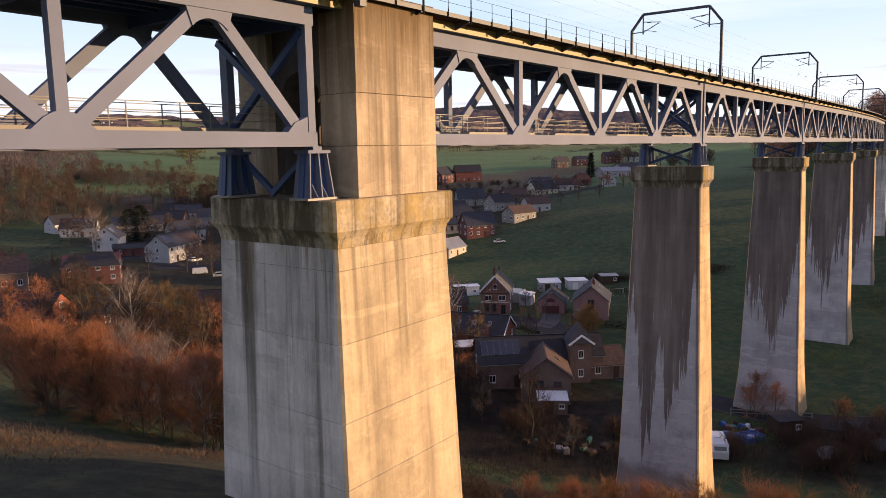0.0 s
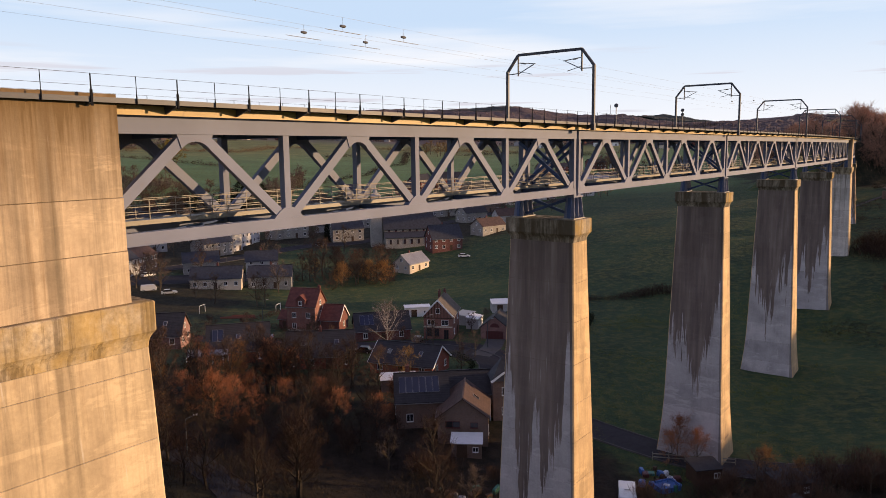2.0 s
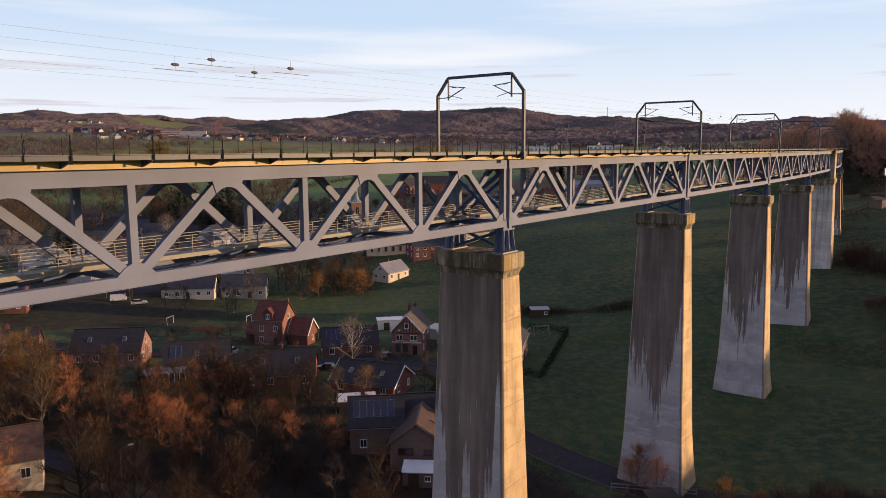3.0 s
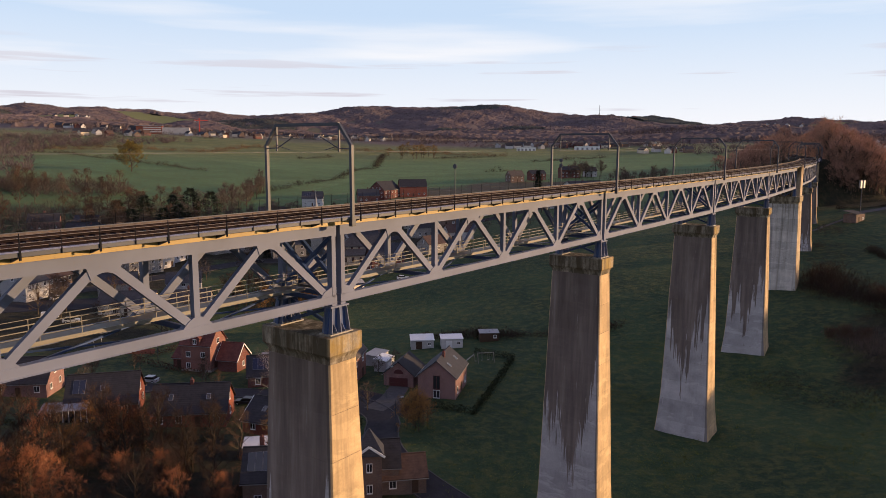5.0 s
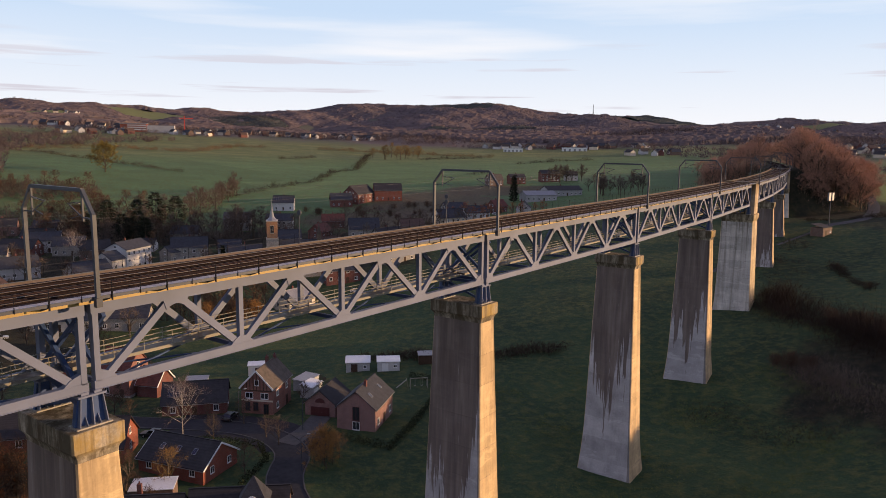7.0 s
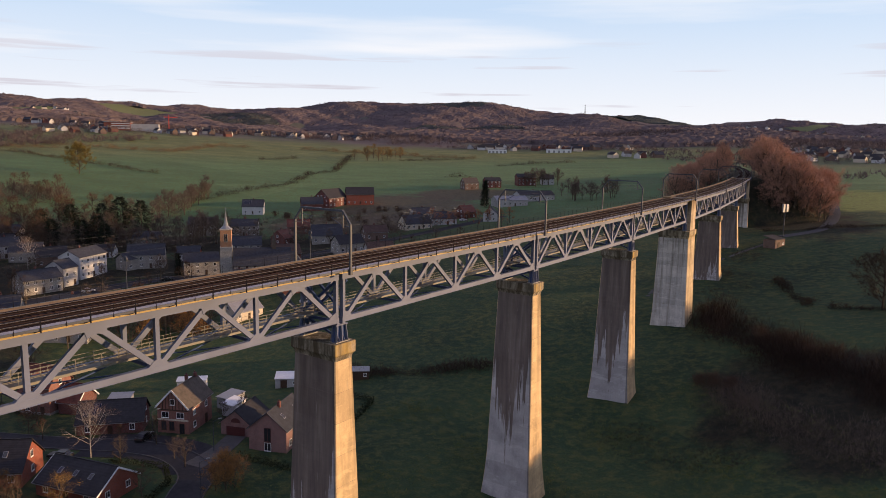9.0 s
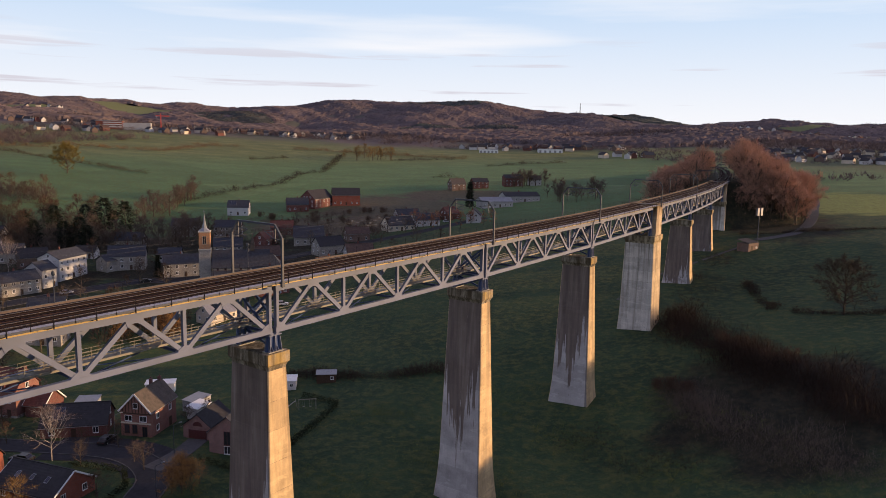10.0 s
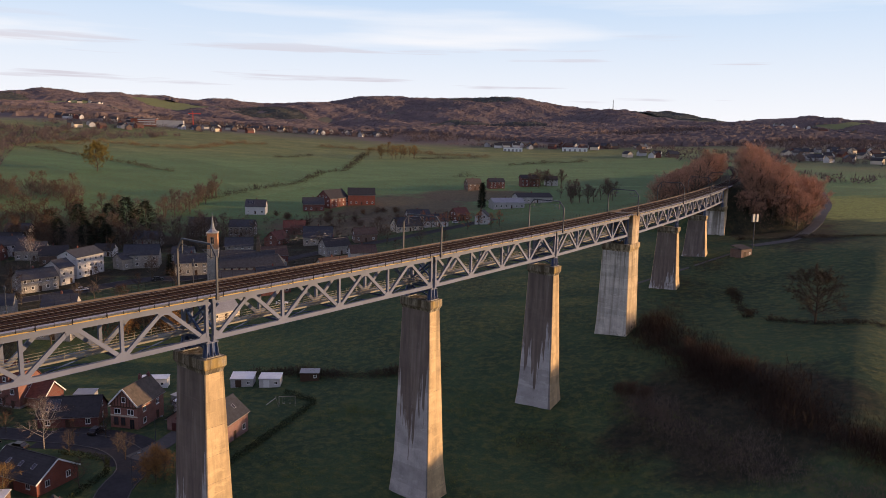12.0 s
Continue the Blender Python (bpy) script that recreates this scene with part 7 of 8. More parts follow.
# the yard and houses behind the first group pier
build_house(on_land(-95.9, 249.4, 79), 10.0, 9.0, 5.5, 9.2, RENDER_GREY, SLATE, "grey-blue house with solar panels on its slate roof", rows=2, cols=3, gable=1, chimneys=(), solar=8)
build_house(on_land(-93.9, 259.9, 79), 11.0, 9.0, 5.5, 9.0, BRICK_BROWN, TILE_BROWN, "brick terrace house with white window surrounds and a brown roof", rows=2, cols=5, gable=0, chimneys=())
build_house(on_land(-111.5, 260.0, 20), 13.0, 7.0, 3.0, 4.1, BRICK_RED, TILE_DARK, "low dark red outbuilding with white trim", rows=1, cols=3, gable=0, chimneys=(), white_edge=True)
build_house(on_land(-126.0, 273.0, 100), 11.0, 9.0, 5.0, 9.0, RENDER_WHITE, SLATE, "white gabled house with a dark solar roof", rows=2, cols=3, gable=2, chimneys=(), solar=6)
hall = build_house(on_land(-139.0, 330.0, 22), 21.0, 9.0, 3.2, 6.4, RENDER_CREAM, SLATE, "long pale garage row with white doors", rows=0, cols=0, gable=0, chimneys=())
for x in (-2.0, 4.0):
    add_door(hall, x, -4.5, 0.0, 0, 4.6, 2.5, WHITE_PAINT, "garage_door")
build_house(on_land(-108.0, 303.0, 40), 14.0, 9.0, 4.5, 8.0, RENDER_GREY, SLATE, "grey gabled house beside the yard", rows=1, cols=4, gable=2)
build_house(on_land(-125.0, 357.0, 20), 12.0, 9.0, 5.5, 9.0, RENDER_WHITE, SLATE, "pale house with a long dormer and slate roof", rows=2, cols=4, gable=1)
build_house(on_land(-155.0, 309.0, 15), 14.0, 9.0, 4.0, 7.5, RENDER_GREY, TILE_DARK, "grey house with dark tiles below the wood", rows=1, cols=4, gable=1)
build_house(on_land(-168.0, 318.0, 60), 10.0, 8.0, 4.0, 7.5, RENDER_WHITE, TILE_DARK, "small white house with dark tiles below the wood", rows=1, cols=3, gable=1, chimneys=())
build_house(on_land(-101.0, 208.0, 20), 15.0, 10.0, 5.0, 8.0, BRICK_RED, TILE_DARK, "red brick house with a dark hipped roof", rows=2, cols=4, gable=2, chimneys=(), hip=0.35)
build_house(on_land(-107.0, 176.0, 30), 10.0, 9.0, 7.0, 10.5, BRICK_BROWN, TILE_BROWN, "tall brown brick house with white windows", rows=2, cols=3, gable=2)
build_house(on_land(-163.0, 388.0, 20), 14.0, 9.0, 4.5, 8.0, BRICK_PINK, TILE_DARK, "pink brick house at the foot of the wood", rows=1, cols=4, gable=1)
build_house(on_land(-146.0, 398.0, 5), 12.0, 8.0, 3.5, 6.5, RENDER_CREAM, SLATE, "low cream house at the foot of the wood", rows=1, cols=3, gable=1, chimneys=())
build_house(on_land(-84.0, 147.5, -10), 13.0, 9.0, 3.2, 6.8, BRICK_ORANGE, TILE_DARK, "brick house with a dark roof and glowing orange gable", rows=1, cols=3, gable=1)


# ---- trees between the village houses ----
rng = np.random.RandomState(29)
garden = [build_tree("village_tree", 120 + i, 9.0, 0.95, (TWIG_BROWN, TWIG_GREY)[i], BARK, "bare brown tree between the village houses", twigs=9, size=0.10, width=0.02, start=0.17) for i in range(2)]
homes = [o.location for o in bpy.data.objects if o.parent is None and o.name.split(".")[0] in ("house", "church", "shed")]


def clear_of_homes(spots, gap):
    return [p for p in spots if all(math.hypot(p[0] - h.x, p[1] - h.y) > gap for h in homes)]


for i, m in enumerate(garden):
    strew(m, clear_of_homes(scatter(rng, 46, -85, 300, 70, 100, 25), 10.0), rng, 0.7, 1.3, "village trees")
    strew(m, clear_of_homes(scatter(rng, 16, 40, 420, 60, 60, 25), 10.0), rng, 0.6, 1.1, "village trees")
    strew(m, clear_of_homes(scatter(rng, 14, -5, 172, 45, 34, 0), 9.0), rng, 0.45, 0.7, "village trees")
    drop(m)


# ---- roads, garden edges and loose things ----
ASPHALT = plain("worn_asphalt", (0.038, 0.037, 0.040), 0.9, 0, 1.2, 0.3, "World", bump=0.02)
PATH_GREY = plain("pale_path", (0.085, 0.082, 0.08), 0.9, 0, 1.5, 0.25, "World")
HEDGE_GREEN = twig_material("clipped_evergreen_hedge", (0.020, 0.028, 0.014), (0.040, 0.048, 0.022))
TARP_BLUE = plain("blue_tarpaulin", (0.03, 0.10, 0.30), 0.5, 0, 3.0, 0.25)
TARP_DARK = plain("dark_grey_tarpaulin", (0.04, 0.042, 0.045), 0.7, 0, 3.0, 0.25)
TARP_GREEN = plain("green_tarpaulin", (0.02, 0.13, 0.09), 0.5, 0, 3.0, 0.25)
CARAVAN_WHITE = plain("caravan_shell", (0.52, 0.54, 0.56), 0.4, 0, 2.0, 0.08)
CANVAS = plain("grey_white_canvas", (0.17, 0.165, 0.165), 0.9, 0, 2.0, 0.15)
RUBBER = plain("tyre_rubber", (0.02, 0.02, 0.02), 0.9, 0, 4.0, 0.2)
CAR_PAINTS = [plain("car_paint_%s" % n, c, 0.3, 0.1, 1.0, 0.05) for n, c in (("white", (0.6, 0.6, 0.6)), ("black", (0.02, 0.02, 0.022)), ("red", (0.3, 0.03, 0.03)), ("silver", (0.35, 0.36, 0.37)))]


def smooth_line(pts, step=2.5):
    out = []
    n = len(pts)
    for i in range(n - 1):
        p0, p1, p2, p3 = (Vector(pts[max(0, min(n - 1, j))]) for j in (i - 1, i, i + 1, i + 2))
        k = max(2, int((p2 - p1).length / step))
        for a in range(k):
            t = a / k
            out.append(0.5 * ((2 * p1) + (p2 - p0) * t + (2 * p0 - 5 * p1 + 4 * p2 - p3) * t * t + (3 * p1 - p0 - 3 * p2 + p3) * t ** 3))
    out.append(Vector(pts[-1]))
    return out


def build_road(name, pts, width, material, label, lift=0.12, kerb=True):
    line = smooth_line(pts)
    left, right = [], []
    for i, p in enumerate(line):
        d = (line[min(i + 1, len(line) - 1)] - line[max(i - 1, 0)]).normalized()
        n = Vector((-d.y, d.x))
        left.append(p + n * width / 2)
        right.append(p - n * width / 2)
    def strip(a, b, up, down):
        rings = []
        for p, q in zip(a, b):
            zp, zq = ground(p.x, p.y), ground(q.x, q.y)
            rings.append([(p.x, p.y, zp - down), (p.x, p.y, zp + up), (q.x, q.y, zq + up), (q.x, q.y, zq - down)])
        return Shape().loft([r[::-1] for r in rings])
    ob = tagged(part(name, strip(left, right, lift, 0.6), material), label, "road", kind="structure")
    if kerb:
        for edge, sgn in ((left, 1), (right, -1)):
            outer = [p + (p - q).normalized() * 0.22 for p, q in zip(edge, right if sgn > 0 else left)]
            a, b = (outer, edge) if sgn > 0 else (edge, outer)
            part("kerb", strip(a, b, lift + 0.1, 0.5), PATH_GREY, ob)
    return ob


build_road("road", [(-75, 176), (-45, 176), (-14, 172), (8, 169.5), (18, 165), (24, 157), (24.5, 148), (27, 140), (34, 130), (44, 120), (60, 109), (95, 100), (130, 92)], 6.0, ASPHALT, "narrow dark asphalt village lane")
build_road("yard", [(-2, 170.5), (10, 169.8), (20, 165), (25, 157)], 12.5, ASPHALT, "wide dark asphalt turning place before the houses", 0.09, False)
build_road("driveway", [(22, 161), (25, 168), (26.4, 175.8)], 4.4, PATH_GREY, "pale paved driveway to the garage", 0.14, False)
build_road("road", [(-130, 262), (-100, 252), (-84, 268), (-66, 296), (-45, 322), (-22, 330), (20, 372), (60, 410), (110, 470)], 7.0, ASPHALT, "asphalt village street below the church")
build_road("car_park", [(-96, 236), (-72, 250), (-50, 262)], 14.0, ASPHALT, "wide asphalt yard by the village hall", 0.1, False)
build_road("road", [(214, 330), (232, 336), (246, 352), (266, 384), (290, 428), (318, 480), (352, 560)], 5.0, PATH_GREY, "pale country lane beside the bank", 0.15, False)
build_road("footpath", [(138, 262), (152, 282), (176, 300), (206, 322)], 1.4, PATH_GREY, "narrow worn path in the meadow", 0.06, False)


build_road("road", [(-80, 122), (-50, 114), (-27, 107), (-16, 99), (-8, 88)], 5.0, ASPHALT, "dark asphalt lane under the garden trees", 0.1, False)
CLAY = plain("red_clay", (0.10, 0.035, 0.022), 0.95, 0, 2.0, 0.25, "World")
build_road("clay_patch", [(-47.5, 202.8), (-43, 204.2), (-38.5, 205.6)], 4.6, CLAY, "small red clay play area on the field", 0.05, False)


def build_hedge(pts, h, w, material, label, rng, per=46):
    """A clipped hedge: a dense brush of short leaves in a box-like outline."""
    spots = []
    for p, q in zip(pts, pts[1:]):
        length = math.hypot(q[0] - p[0], q[1] - p[1])
        n = int(length * per)
        t = rng.uniform(0, 1, n)
        dx, dy = (q[0] - p[0]) / length, (q[1] - p[1]) / length
        o = rng.uniform(-w / 2, w / 2, n)
        spots.append(np.stack([p[0] + (q[0] - p[0]) * t - dy * o, p[1] + (q[1] - p[1]) * t + dx * o], 1))
    xy = np.concatenate(spots)
    n = len(xy)
    base = np.stack([xy[:, 0], xy[:, 1], heights(xy[:, 0], xy[:, 1]) + rng.uniform(0, h * 0.85, n)], 1)
    d = unit(rng, n) + np.array([0, 0, 0.5])
    d /= np.linalg.norm(d, axis=1)[:, None]
    me = blades_mesh("hedge", base, d, rng.uniform(0.2, 0.42, n), rng.uniform(0.06, 0.13, n), material, rng)
    return tagged(part("hedge", me, None), label, "hedge", kind="stuff")


build_hedge([(29.5, 165.2), (42, 159.8), (53.5, 196), (44, 202)], 1.8, 1.2, HEDGE_GREEN, "clipped dark garden hedge round the pink house", rng, 60)
build_hedge([(18.0, 143.5), (20.2, 153.5), (17.5, 159.5), (6, 162)], 1.5, 1.0, HEDGE_GREEN, "clipped green hedge round a garden", rng, 50)
build_hedge([(-18, 184), (-40, 196), (-30, 214)], 1.8, 1.2, TWIG_BROWN, "brown garden hedge beside the playing field", rng, 40)
build_hedge([(-48, 147), (-20, 146), (-4, 143)], 1.2, 1.0, HEDGE_GREEN, "garden hedge behind the houses", rng, 40)


def build_car(x, y, turn, paint, label, van=False):
    """A parked car: body, glass house, four wheels, lamps."""
    root = thing("van" if van else "car", on_land(x, y, turn, 0.12), label, "van" if van else "car", "parked vehicles")
    h = 1.95 if van else 0.85
    prof = [(-2.3, 0.3), (2.25, 0.3), (2.35, 0.7), (1.5 if not van else 1.9, h), (-2.2, h if van else h + 0.1), (-2.35, 0.6)]
    part("body", Shape().plate(prof, -0.88, 0.88), paint, root)
    if not van:
        part("cabin", Shape().plate([(-1.9, h), (1.0, h), (0.35, 1.42), (-1.45, 1.45)], -0.76, 0.76), GLASS, root)
        part("roof_panel", Shape().box(-1.4, -0.74, 1.44, 0.32, 0.74, 1.5), paint, root)
    else:
        part("windscreen", Shape().plate([(1.9, 1.15), (2.16, 1.15), (1.97, 1.8), (1.85, 1.8)], -0.8, 0.8), GLASS, root)
    for wx in (-1.45, 1.4):
        for wy in (-0.82, 0.82):
            wh = part("wheel", Shape().tube((wx, wy - 0.11, 0.33), (wx, wy + 0.11, 0.33), 0.33, 0.33, 12), RUBBER, root)
            part("rim", Shape().tube((wx, wy - 0.12, 0.33), (wx, wy + 0.12, 0.33), 0.19, 0.19, 8), CAR_PAINTS[3], wh)
    for wy in (-0.6, 0.6):
        part("headlight", Shape().box(2.24, wy - 0.18, 0.6, 2.33, wy + 0.18, 0.74), GLASS, root)
        part("tail_light", Shape().box(-2.37, wy - 0.15, 0.62, -2.3, wy + 0.15, 0.8), DARK_PAINT, root)
    return root


for x, y, a, i, t in ((-77, 228, 20, 0, "white van parked in the yard"), (-70, 226, 25, 3, "silver car parked in the yard"), (-86, 250, 60, 0, "white car parked in the yard"), (-62, 301, 50, 0, "white car parked before the terrace"),
                      (-40, 322, 40, 1, "black car parked in the street"), (22, 288, 10, 0, "white car parked by the field"), (-4, 163.5, 170, 1, "black car parked on the lane"), (8.0, 174.0, 80, 1, "dark car parked by the brick house"),
                      (-29.5, 178.5, 170, 3, "silver car parked by the villa"), (66, 452, 10, 3, "silver car parked by the bungalow"), (86, 456, 40, 0, "white car parked by the bungalow"), (-137, 314, 60, 0, "white car parked by the garages"), (-128, 300, 30, 3, "silver car parked in the garage yard")):
    build_car(x, y, a, CAR_PAINTS[i], t, "van" in t)

# caravan and garden clutter at the foot of the second pier
cv = thing("caravan", on_land(38.6, 99.4, 78), "white touring caravan parked in the yard", "caravan")
part("body", Shape().plate([(-2.9, 0.55), (2.9, 0.55), (3.0, 1.3), (2.6, 2.5), (-2.6, 2.6), (-3.0, 1.6)], -1.1, 1.1), CARAVAN_WHITE, cv)
for y in (-1.105, 1.105):
    for x in (-1.6, 0.9):
        part("window", Shape().box(x - 0.6, min(y, y * 0.99), 1.4, x + 0.6, max(y, y * 0.99), 2.0), GLASS, cv)
part("roof_vent", Shape().box(-0.4, -0.4, 2.56, 0.4, 0.4, 2.72), CARAVAN_WHITE, cv)
part("window", Shape().plate([(-2.99, 1.6), (-2.9, 1.6), (-2.66, 2.3), (-2.75, 2.3)], -0.8, 0.8), GLASS, cv)
for y in (-0.95, 0.95):
    part("wheel", Shape().tube((-0.2, y - 0.1, 0.35), (-0.2, y + 0.1, 0.35), 0.34, 0.34, 12), RUBBER, cv)
part("drawbar", Shape().beam((2.9, 0, 0.5), (4.0, 0, 0.5), 0.12, 0.1), GALVANISED, cv)


def build_canopy(x, y, turn, l, w, h, cloth, label):
    root = thing("party_tent", on_land(x, y, turn), label, "tent", "garden tents")
    for sx in (-1, 1):
        for sy in (-1, 1):
            part("pole", Shape().tube((sx * l / 2, sy * w / 2, -0.3), (sx * l / 2, sy * w / 2, h), 0.05, 0.05, 6), GALVANISED, root)
    part("canopy", Shape().loft([[(-l / 2 - 0.2, -w / 2 - 0.2, h - 0.25), (l / 2 + 0.2, -w / 2 - 0.2, h - 0.25), (l / 2 + 0.2, w / 2 + 0.2, h - 0.25), (-l / 2 - 0.2, w / 2 + 0.2, h - 0.25)],
                                 [(-l / 2 - 0.2, -w / 2 - 0.2, h), (l / 2 + 0.2, -w / 2 - 0.2, h), (l / 2 + 0.2, w / 2 + 0.2, h), (-l / 2 - 0.2, w / 2 + 0.2, h)],
                                 [(-l / 6, -0.1, h + 0.9), (l / 6, -0.1, h + 0.9), (l / 6, 0.1, h + 0.9), (-l / 6, 0.1, h + 0.9)]]), cloth, root)
    return root


build_canopy(51.3, 94.0, 10, 3.0, 2.2, 2.0, CANVAS, "white canvas party tent in the garden")
build_canopy(59.0, 95.5, 25, 2.6, 2.0, 1.9, TARP_DARK, "dark grey tarpaulin shelter in the garden")
build_shed(51.5, 106.8, 10, 4.0, 3.0, 2.2, BROWN_WOOD, TILE_DARK, "dark wooden garden shed", rise=0.5)
build_shed(61.0, 101.0, 15, 4.6, 3.2, 2.2, BROWN_WOOD, TILE_DARK, "wooden shed with a dark roof", rise=0.5)
clutter_rng = np.random.RandomState(91)
for i in range(34):
    x, y = (45 + clutter_rng.normal() * 2.2, 107.5 + clutter_rng.normal() * 1.8) if i < 20 else (18 + clutter_rng.normal() * 3.2, 101.5 + clutter_rng.normal() * 1.8)
    m = (TARP_BLUE, CARAVAN_WHITE, TARP_GREEN, ZINC, DARK_PAINT, BROWN_WOOD)[i % 6 if i < 20 else (2, 5, 3, 5)[i % 4]]
    l, w, h = clutter_rng.uniform(0.5, 1.9), clutter_rng.uniform(0.4, 1.2), clutter_rng.uniform(0.3, 1.0)
    k = clutter_rng.uniform(0.7, 0.95)
    sh = Shape().loft([rect(l / 2, w / 2, -0.2, 0.06), rect(l / 2, w / 2, h * 0.7, 0.06), rect(l / 2 * k, w / 2 * k, h, 0.06)])
    solid("stored_crate", sh, m, "covered garden crate among stored odds and ends", "crate", "garden clutter", m=on_land(x, y, clutter_rng.uniform(0, 180)))
pool = solid("paddling_pool", Shape().loft([rect(1.7, 1.3, -0.1, 0.3), rect(1.75, 1.35, 0.75, 0.3), rect(1.5, 1.1, 0.75, 0.3), rect(1.5, 1.1, 0.55, 0.3)]), TARP_BLUE, "blue above-ground paddling pool", "pool", m=on_land(45.5, 104.6, 20))

# swing and slide on the lawn of the pink house
sw = thing("garden_swing", on_land(46.5, 194.5, 10), "pale wooden garden swing frame on the lawn", "swing")
for x in (-2.0, 2.0):
    for y in (-0.9, 0.9):
        part("leg", Shape().beam((x, y, -0.2), (x, 0, 2.3), 0.12, 0.12, (1, 0, 0)), WALK, sw)
part("top_bar", Shape().box(-2.1, -0.07, 2.25, 2.1, 0.07, 2.4), WALK, sw)
for x in (-0.9, 0.7):
    part("seat", Shape().box(x - 0.25, -0.12, 0.5, x + 0.25, 0.12, 0.56), WALK, sw)
    for d in (-0.2, 0.2):
        part("rope", Shape().box(x + d - 0.015, -0.015, 0.55, x + d + 0.015, 0.015, 2.27), WALK, sw)
sl = thing("garden_slide", on_land(42.8, 194.5, 20), "pale garden slide on the lawn", "slide")
part("chute", Shape().beam((-1.6, 0, 0.2), (0.9, 0, 1.9), 0.5, 0.08), WALK, sl)
for y in (-0.25, 0.25):
    part("ladder_leg", Shape().beam((1.3, y, -0.2), (0.8, y, 2.3), 0.07, 0.07), WALK, sl)
# goals on the playing field
for x, y, a in ((-53.5, 206.5, 80), (-34, 214, 80)):
    gl = thing("football_goal", on_land(x, y, a), "white tubular football goal on the playing field", "goal", "football goals")
    for d in (-1.6, 1.6):
        part("goal_post", Shape().tube((d, 0, -0.1), (d, 0, 2.1), 0.06, 0.06, 6), WHITE_PAINT, gl)
    part("crossbar", Shape().tube((-1.66, 0, 2.1), (1.66, 0, 2.1), 0.06, 0.06, 6), WHITE_PAINT, gl)
# garden fence beside the third pier
fence = thing("garden_fence", on_land(46, 113.5, -12), "white rail fence by the pier foot", "fence")
for i in range(6):
    part("fence_post", Shape().box(i * 2.4 - 0.07, -0.07, -0.4, i * 2.4 + 0.07, 0.07, 1.3), WALK, fence)
part("fence_rail", Shape().box(0, -0.05, 1.0, 12, 0.05, 1.14), WALK, fence)
part("fence_rail", Shape().box(0, -0.05, 0.5, 12, 0.05, 0.62), WALK, fence)
# twin white cabinets on a pole beside the substation hut
pole = thing("antenna_pole", on_land(212.0, 325.0, -60), "grey pole with two white panel antennas", "antenna mast")
part("pole_shaft", Shape().tube((0, 0, -0.5), (0, 0, 13.0), 0.22, 0.16, 8), GALVANISED, pole)
for y in (-1.1, 1.1):
    part("panel_antenna", Shape().box(-0.35, y - 0.6, 11.2, 0.35, y + 0.6, 14.4), ZINC, pole)
part("cross_arm", Shape().box(-0.1, -1.6, 12.0, 0.1, 1.6, 12.25), GALVANISED, pole)
# lattice mast on the skyline
mast = thing("radio_mast", pose(615, 2662, ground(615, 2662), 0, 0, 20), "tall slender lattice radio mast on the hill", "radio mast")
for x, y in ((-1.6, -1.6), (1.6, -1.6), (0, 1.8)):
    part("mast_leg", Shape().tube((x, y, -1), (x * 0.15, y * 0.15, 42), 0.5, 0.35, 4), GALVANISED, mast)
for z in (12, 24, 36):
    part("platform", Shape().box(-1.6, -1.6, z, 1.6, 1.6, z + 0.8), GALVANISED, mast)
# street lamps in the village
for x, y in ((10, 173.2), (27, 150), (-70, 285), (-30, 322), (-96, 258), (24, 168), (-21.2, 102.6), (-34, 196)):
    lamp = thing("street_lamp", on_land(x, y, 30), "grey street lamp with a curved arm", "street lamp", "street lamps")
    part("post", Shape().tube((0, 0, -0.4), (0, 0, 6.2), 0.09, 0.06, 8), GALVANISED, lamp)
    part("arm", Shape().beam((0, 0, 6.2), (1.3, 0, 6.6), 0.07, 0.07), GALVANISED, lamp)
    part("lamp_head", Shape().box(1.1, -0.12, 6.52, 1.7, 0.12, 6.68), ZINC, lamp)

# far villages: plain houses, several kinds, set out in loose rows
far_models = []
for wm, rm, l, w, e, r, label in ((RENDER_WHITE, TILE_DARK, 12, 9, 4.6, 8.6, "white house with a dark roof in the far village"), (BRICK_RED, TILE_BROWN, 13, 9, 4.5, 8.5, "red brick house in the far village"), (RENDER_CREAM, TILE_DARK, 14, 10, 5.0, 8.8, "cream house with a dark roof in the far village"), (BRICK_BROWN, SLATE, 14, 9, 4.8, 9.0, "brown brick house in the far village"), (RENDER_GREY, SLATE, 10, 8, 4.4, 8.0, "grey house with a slate roof in the far village")):
    root = thing("house", pose(0, 0, 0), label, "house", "far village houses")
    far = Shape().plate([(-w / 2, -2), (w / 2, -2), (w / 2, e), (0, r - 0.1), (-w / 2, e)], -l / 2, l / 2)
    top = Shape().plate([(-w / 2 - 0.4, e - 0.35), (0, r - 0.05), (w / 2 + 0.4, e - 0.35), (w / 2 + 0.4, e - 0.1), (0, r + 0.2), (-w / 2 - 0.4, e - 0.1)], -l / 2 - 0.4, l / 2 + 0.4)
    for sh in (far, top):
        sh.v = [(y, x, z) for x, y, z in sh.v]
        sh.f = [f[::-1] for f in sh.f]
    part("wall", far, wm, root)
    part("roof", top, rm, root)
    far_models.append(root)
far_rng = np.random.RandomState(17)
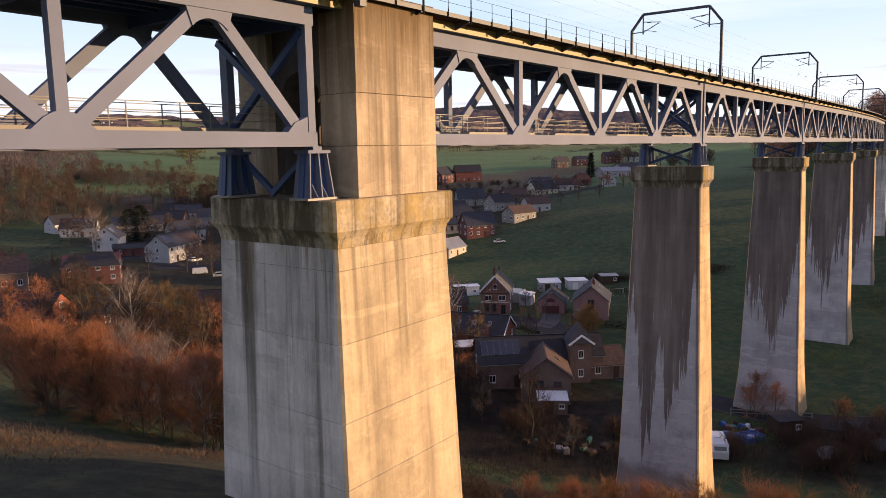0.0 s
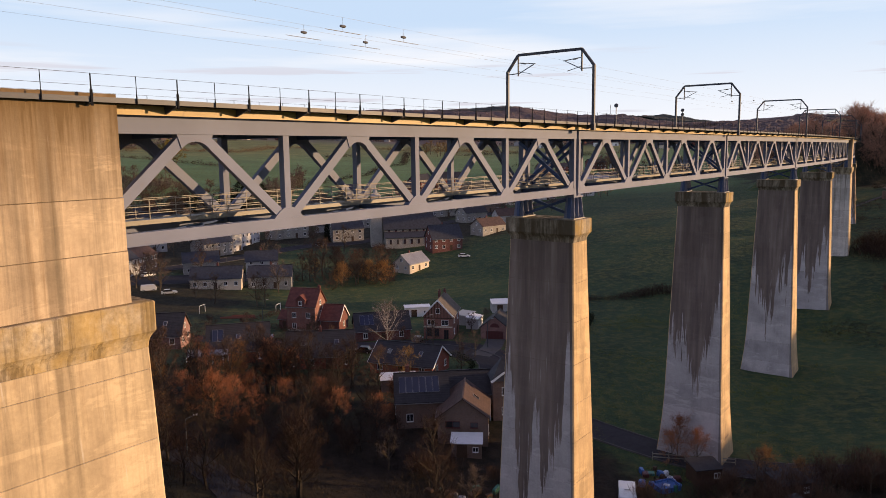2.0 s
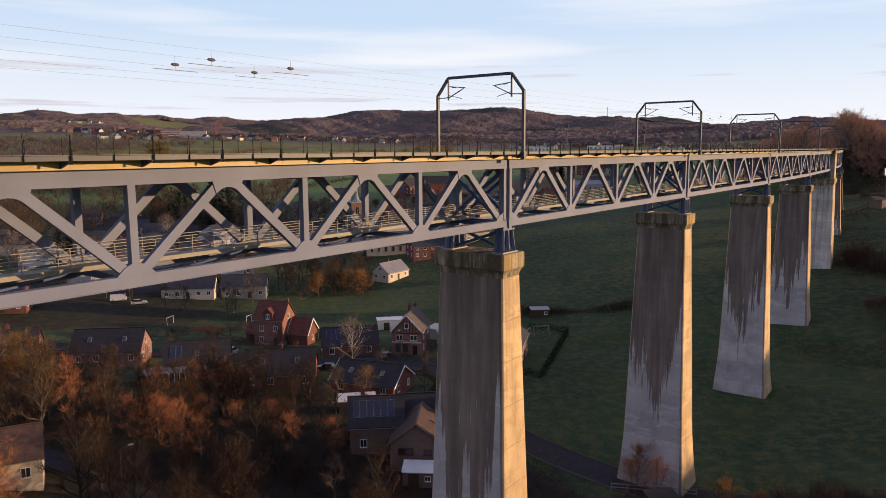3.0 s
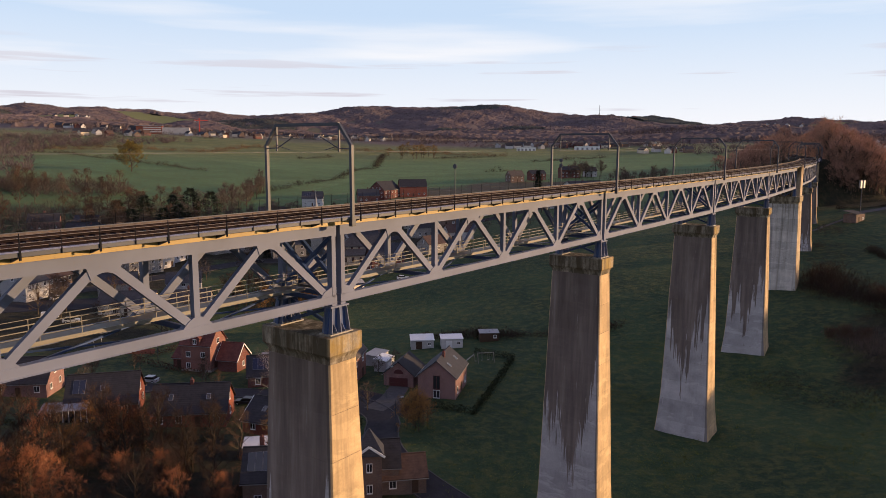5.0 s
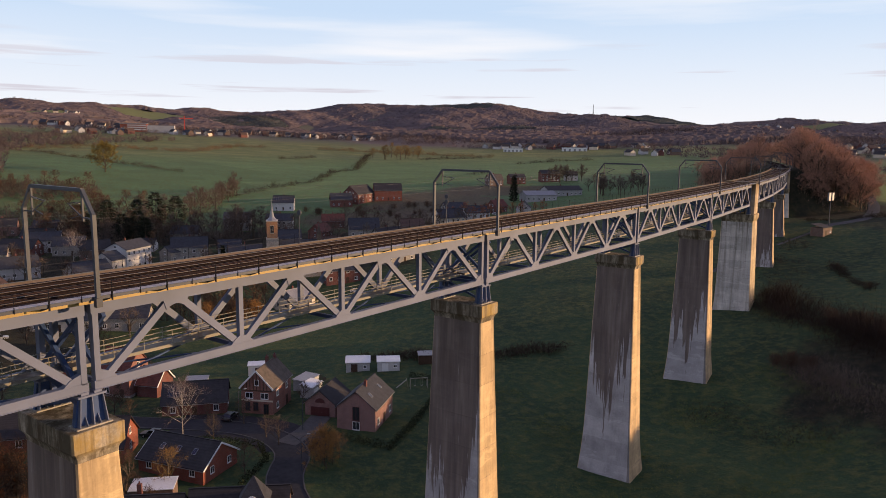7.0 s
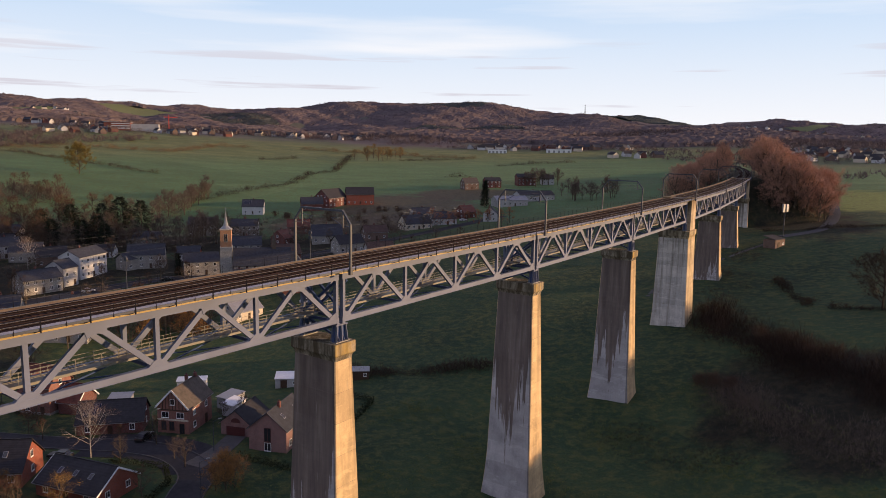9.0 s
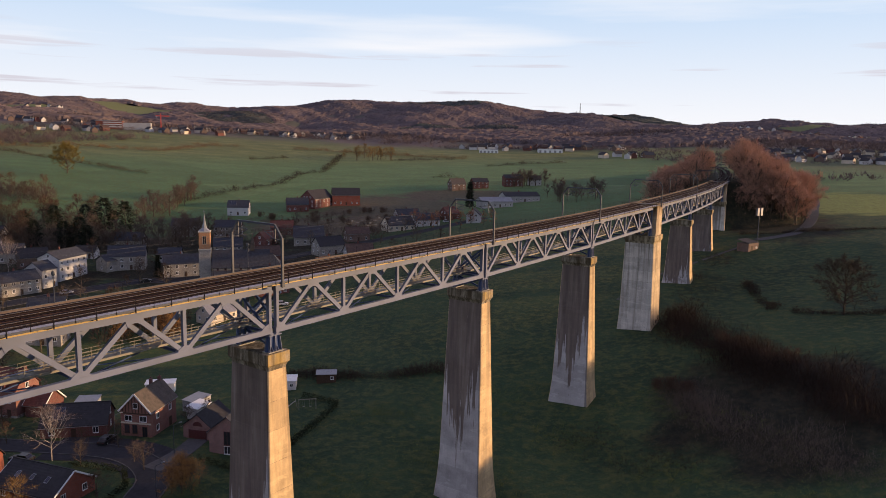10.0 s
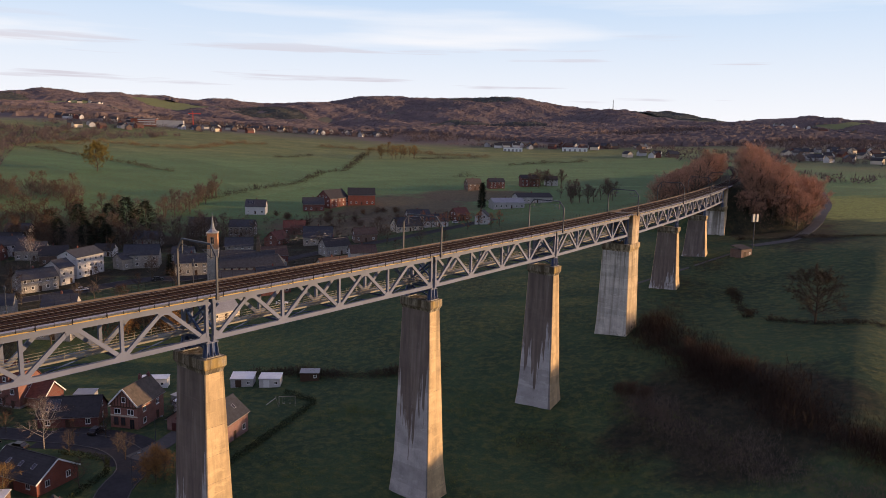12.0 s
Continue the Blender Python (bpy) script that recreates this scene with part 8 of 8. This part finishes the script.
for cx, cy, rx, ry, n, a in ((-180, 1235, 150, 42, 56, 0), (-320, 1120, 110, 30, 22, 10), (-425, 1045, 70, 30, 16, 0), (-490, 1160, 90, 40, 14, 0), (-870, 2010, 150, 50, 24, 10), (-720, 1760, 120, 30, 8, 0), (600, 930, 110, 110, 80, -30), (960, 1650, 220, 80, 40, 0), (235, 1098, 140, 24, 34, -4), (560, 1500, 120, 30, 14, 0), (330, 965, 40, 24, 9, 0)):
    for i, (x, y) in enumerate(scatter(far_rng, n, cx, cy, rx, ry, a)):
        model = far_models[int(far_rng.choice(5, p=(0.26, 0.17, 0.15, 0.20, 0.22)))]
        model.scale = (0.85, 0.85, 0.85)
        copy_thing(model, pose(x, y, ground(x, y), 0, 0, far_rng.uniform(0, 180)))
for m in far_models:
    drop(m)
# long red and white block above the far village
block = thing("apartment_block", pose(-383, 1112, ground(-383, 1112), 0, 0, 12), "long red and white flat-roofed block above the far village", "apartment building")
part("wall", Shape().box(-24, -7, -3, 12, 7, 11), BRICK_ORANGE, block)
part("grey_wing", Shape().box(12, -6.5, -3, 50, 6.5, 9), RENDER_GREY, block, "long grey wing")
part("roof", Shape().box(-25, -8, 11, 13, 8, 11.7), ZINC, block)
for z in (2.5, 6.0, 9.0):
    part("balcony_band", Shape().box(-14, -7.7, z - 0.6, 11, -7.05, z + 0.8), RENDER_WHITE, block)
for i in range(10):
    win = part("window", window_meshes(2.0, 1.6, WHITE_PAINT, True)[0], None, block)
    win.matrix_basis = pose(-22 + i * 3.6, -7.06, 3.6)
for x, y, l in ((158, 1040, 13), (245, 1052, 17)):
    hall = thing("warehouse", pose(x, y, ground(x, y), 0, 0, -4), "long white flat-roofed hall at the edge of the fields", "warehouse", "white halls")
    part("wall", Shape().box(-l, -6, -2, l, 6, 4.6), WHITE_PAINT, hall)
    part("roof", Shape().box(-l - 0.5, -6.5, 4.6, l + 0.5, 6.5, 5.0), ZINC, hall)
    for i in range(5):
        part("door", Shape().box(-l * 0.8 + i * l * 0.4 - 1.6, -6.06, -1, -l * 0.8 + i * l * 0.4 + 1.2, -5.98, 2.8), ZINC, hall)
crane = thing("tower_crane", pose(-318, 1118, ground(-318, 1118), 0, 0, 20), "red tower crane among the far houses", "crane")
part("mast", Shape().tube((0, 0, -2), (0, 0, 26), 0.9, 0.9, 4), DARK_RED, crane)
part("jib", Shape().box(-7, -0.5, 22, 12, 0.5, 23.2), DARK_RED, crane)
part("counterweight", Shape().box(-7, -0.8, 20.4, -5, 0.8, 22), ZINC, crane)
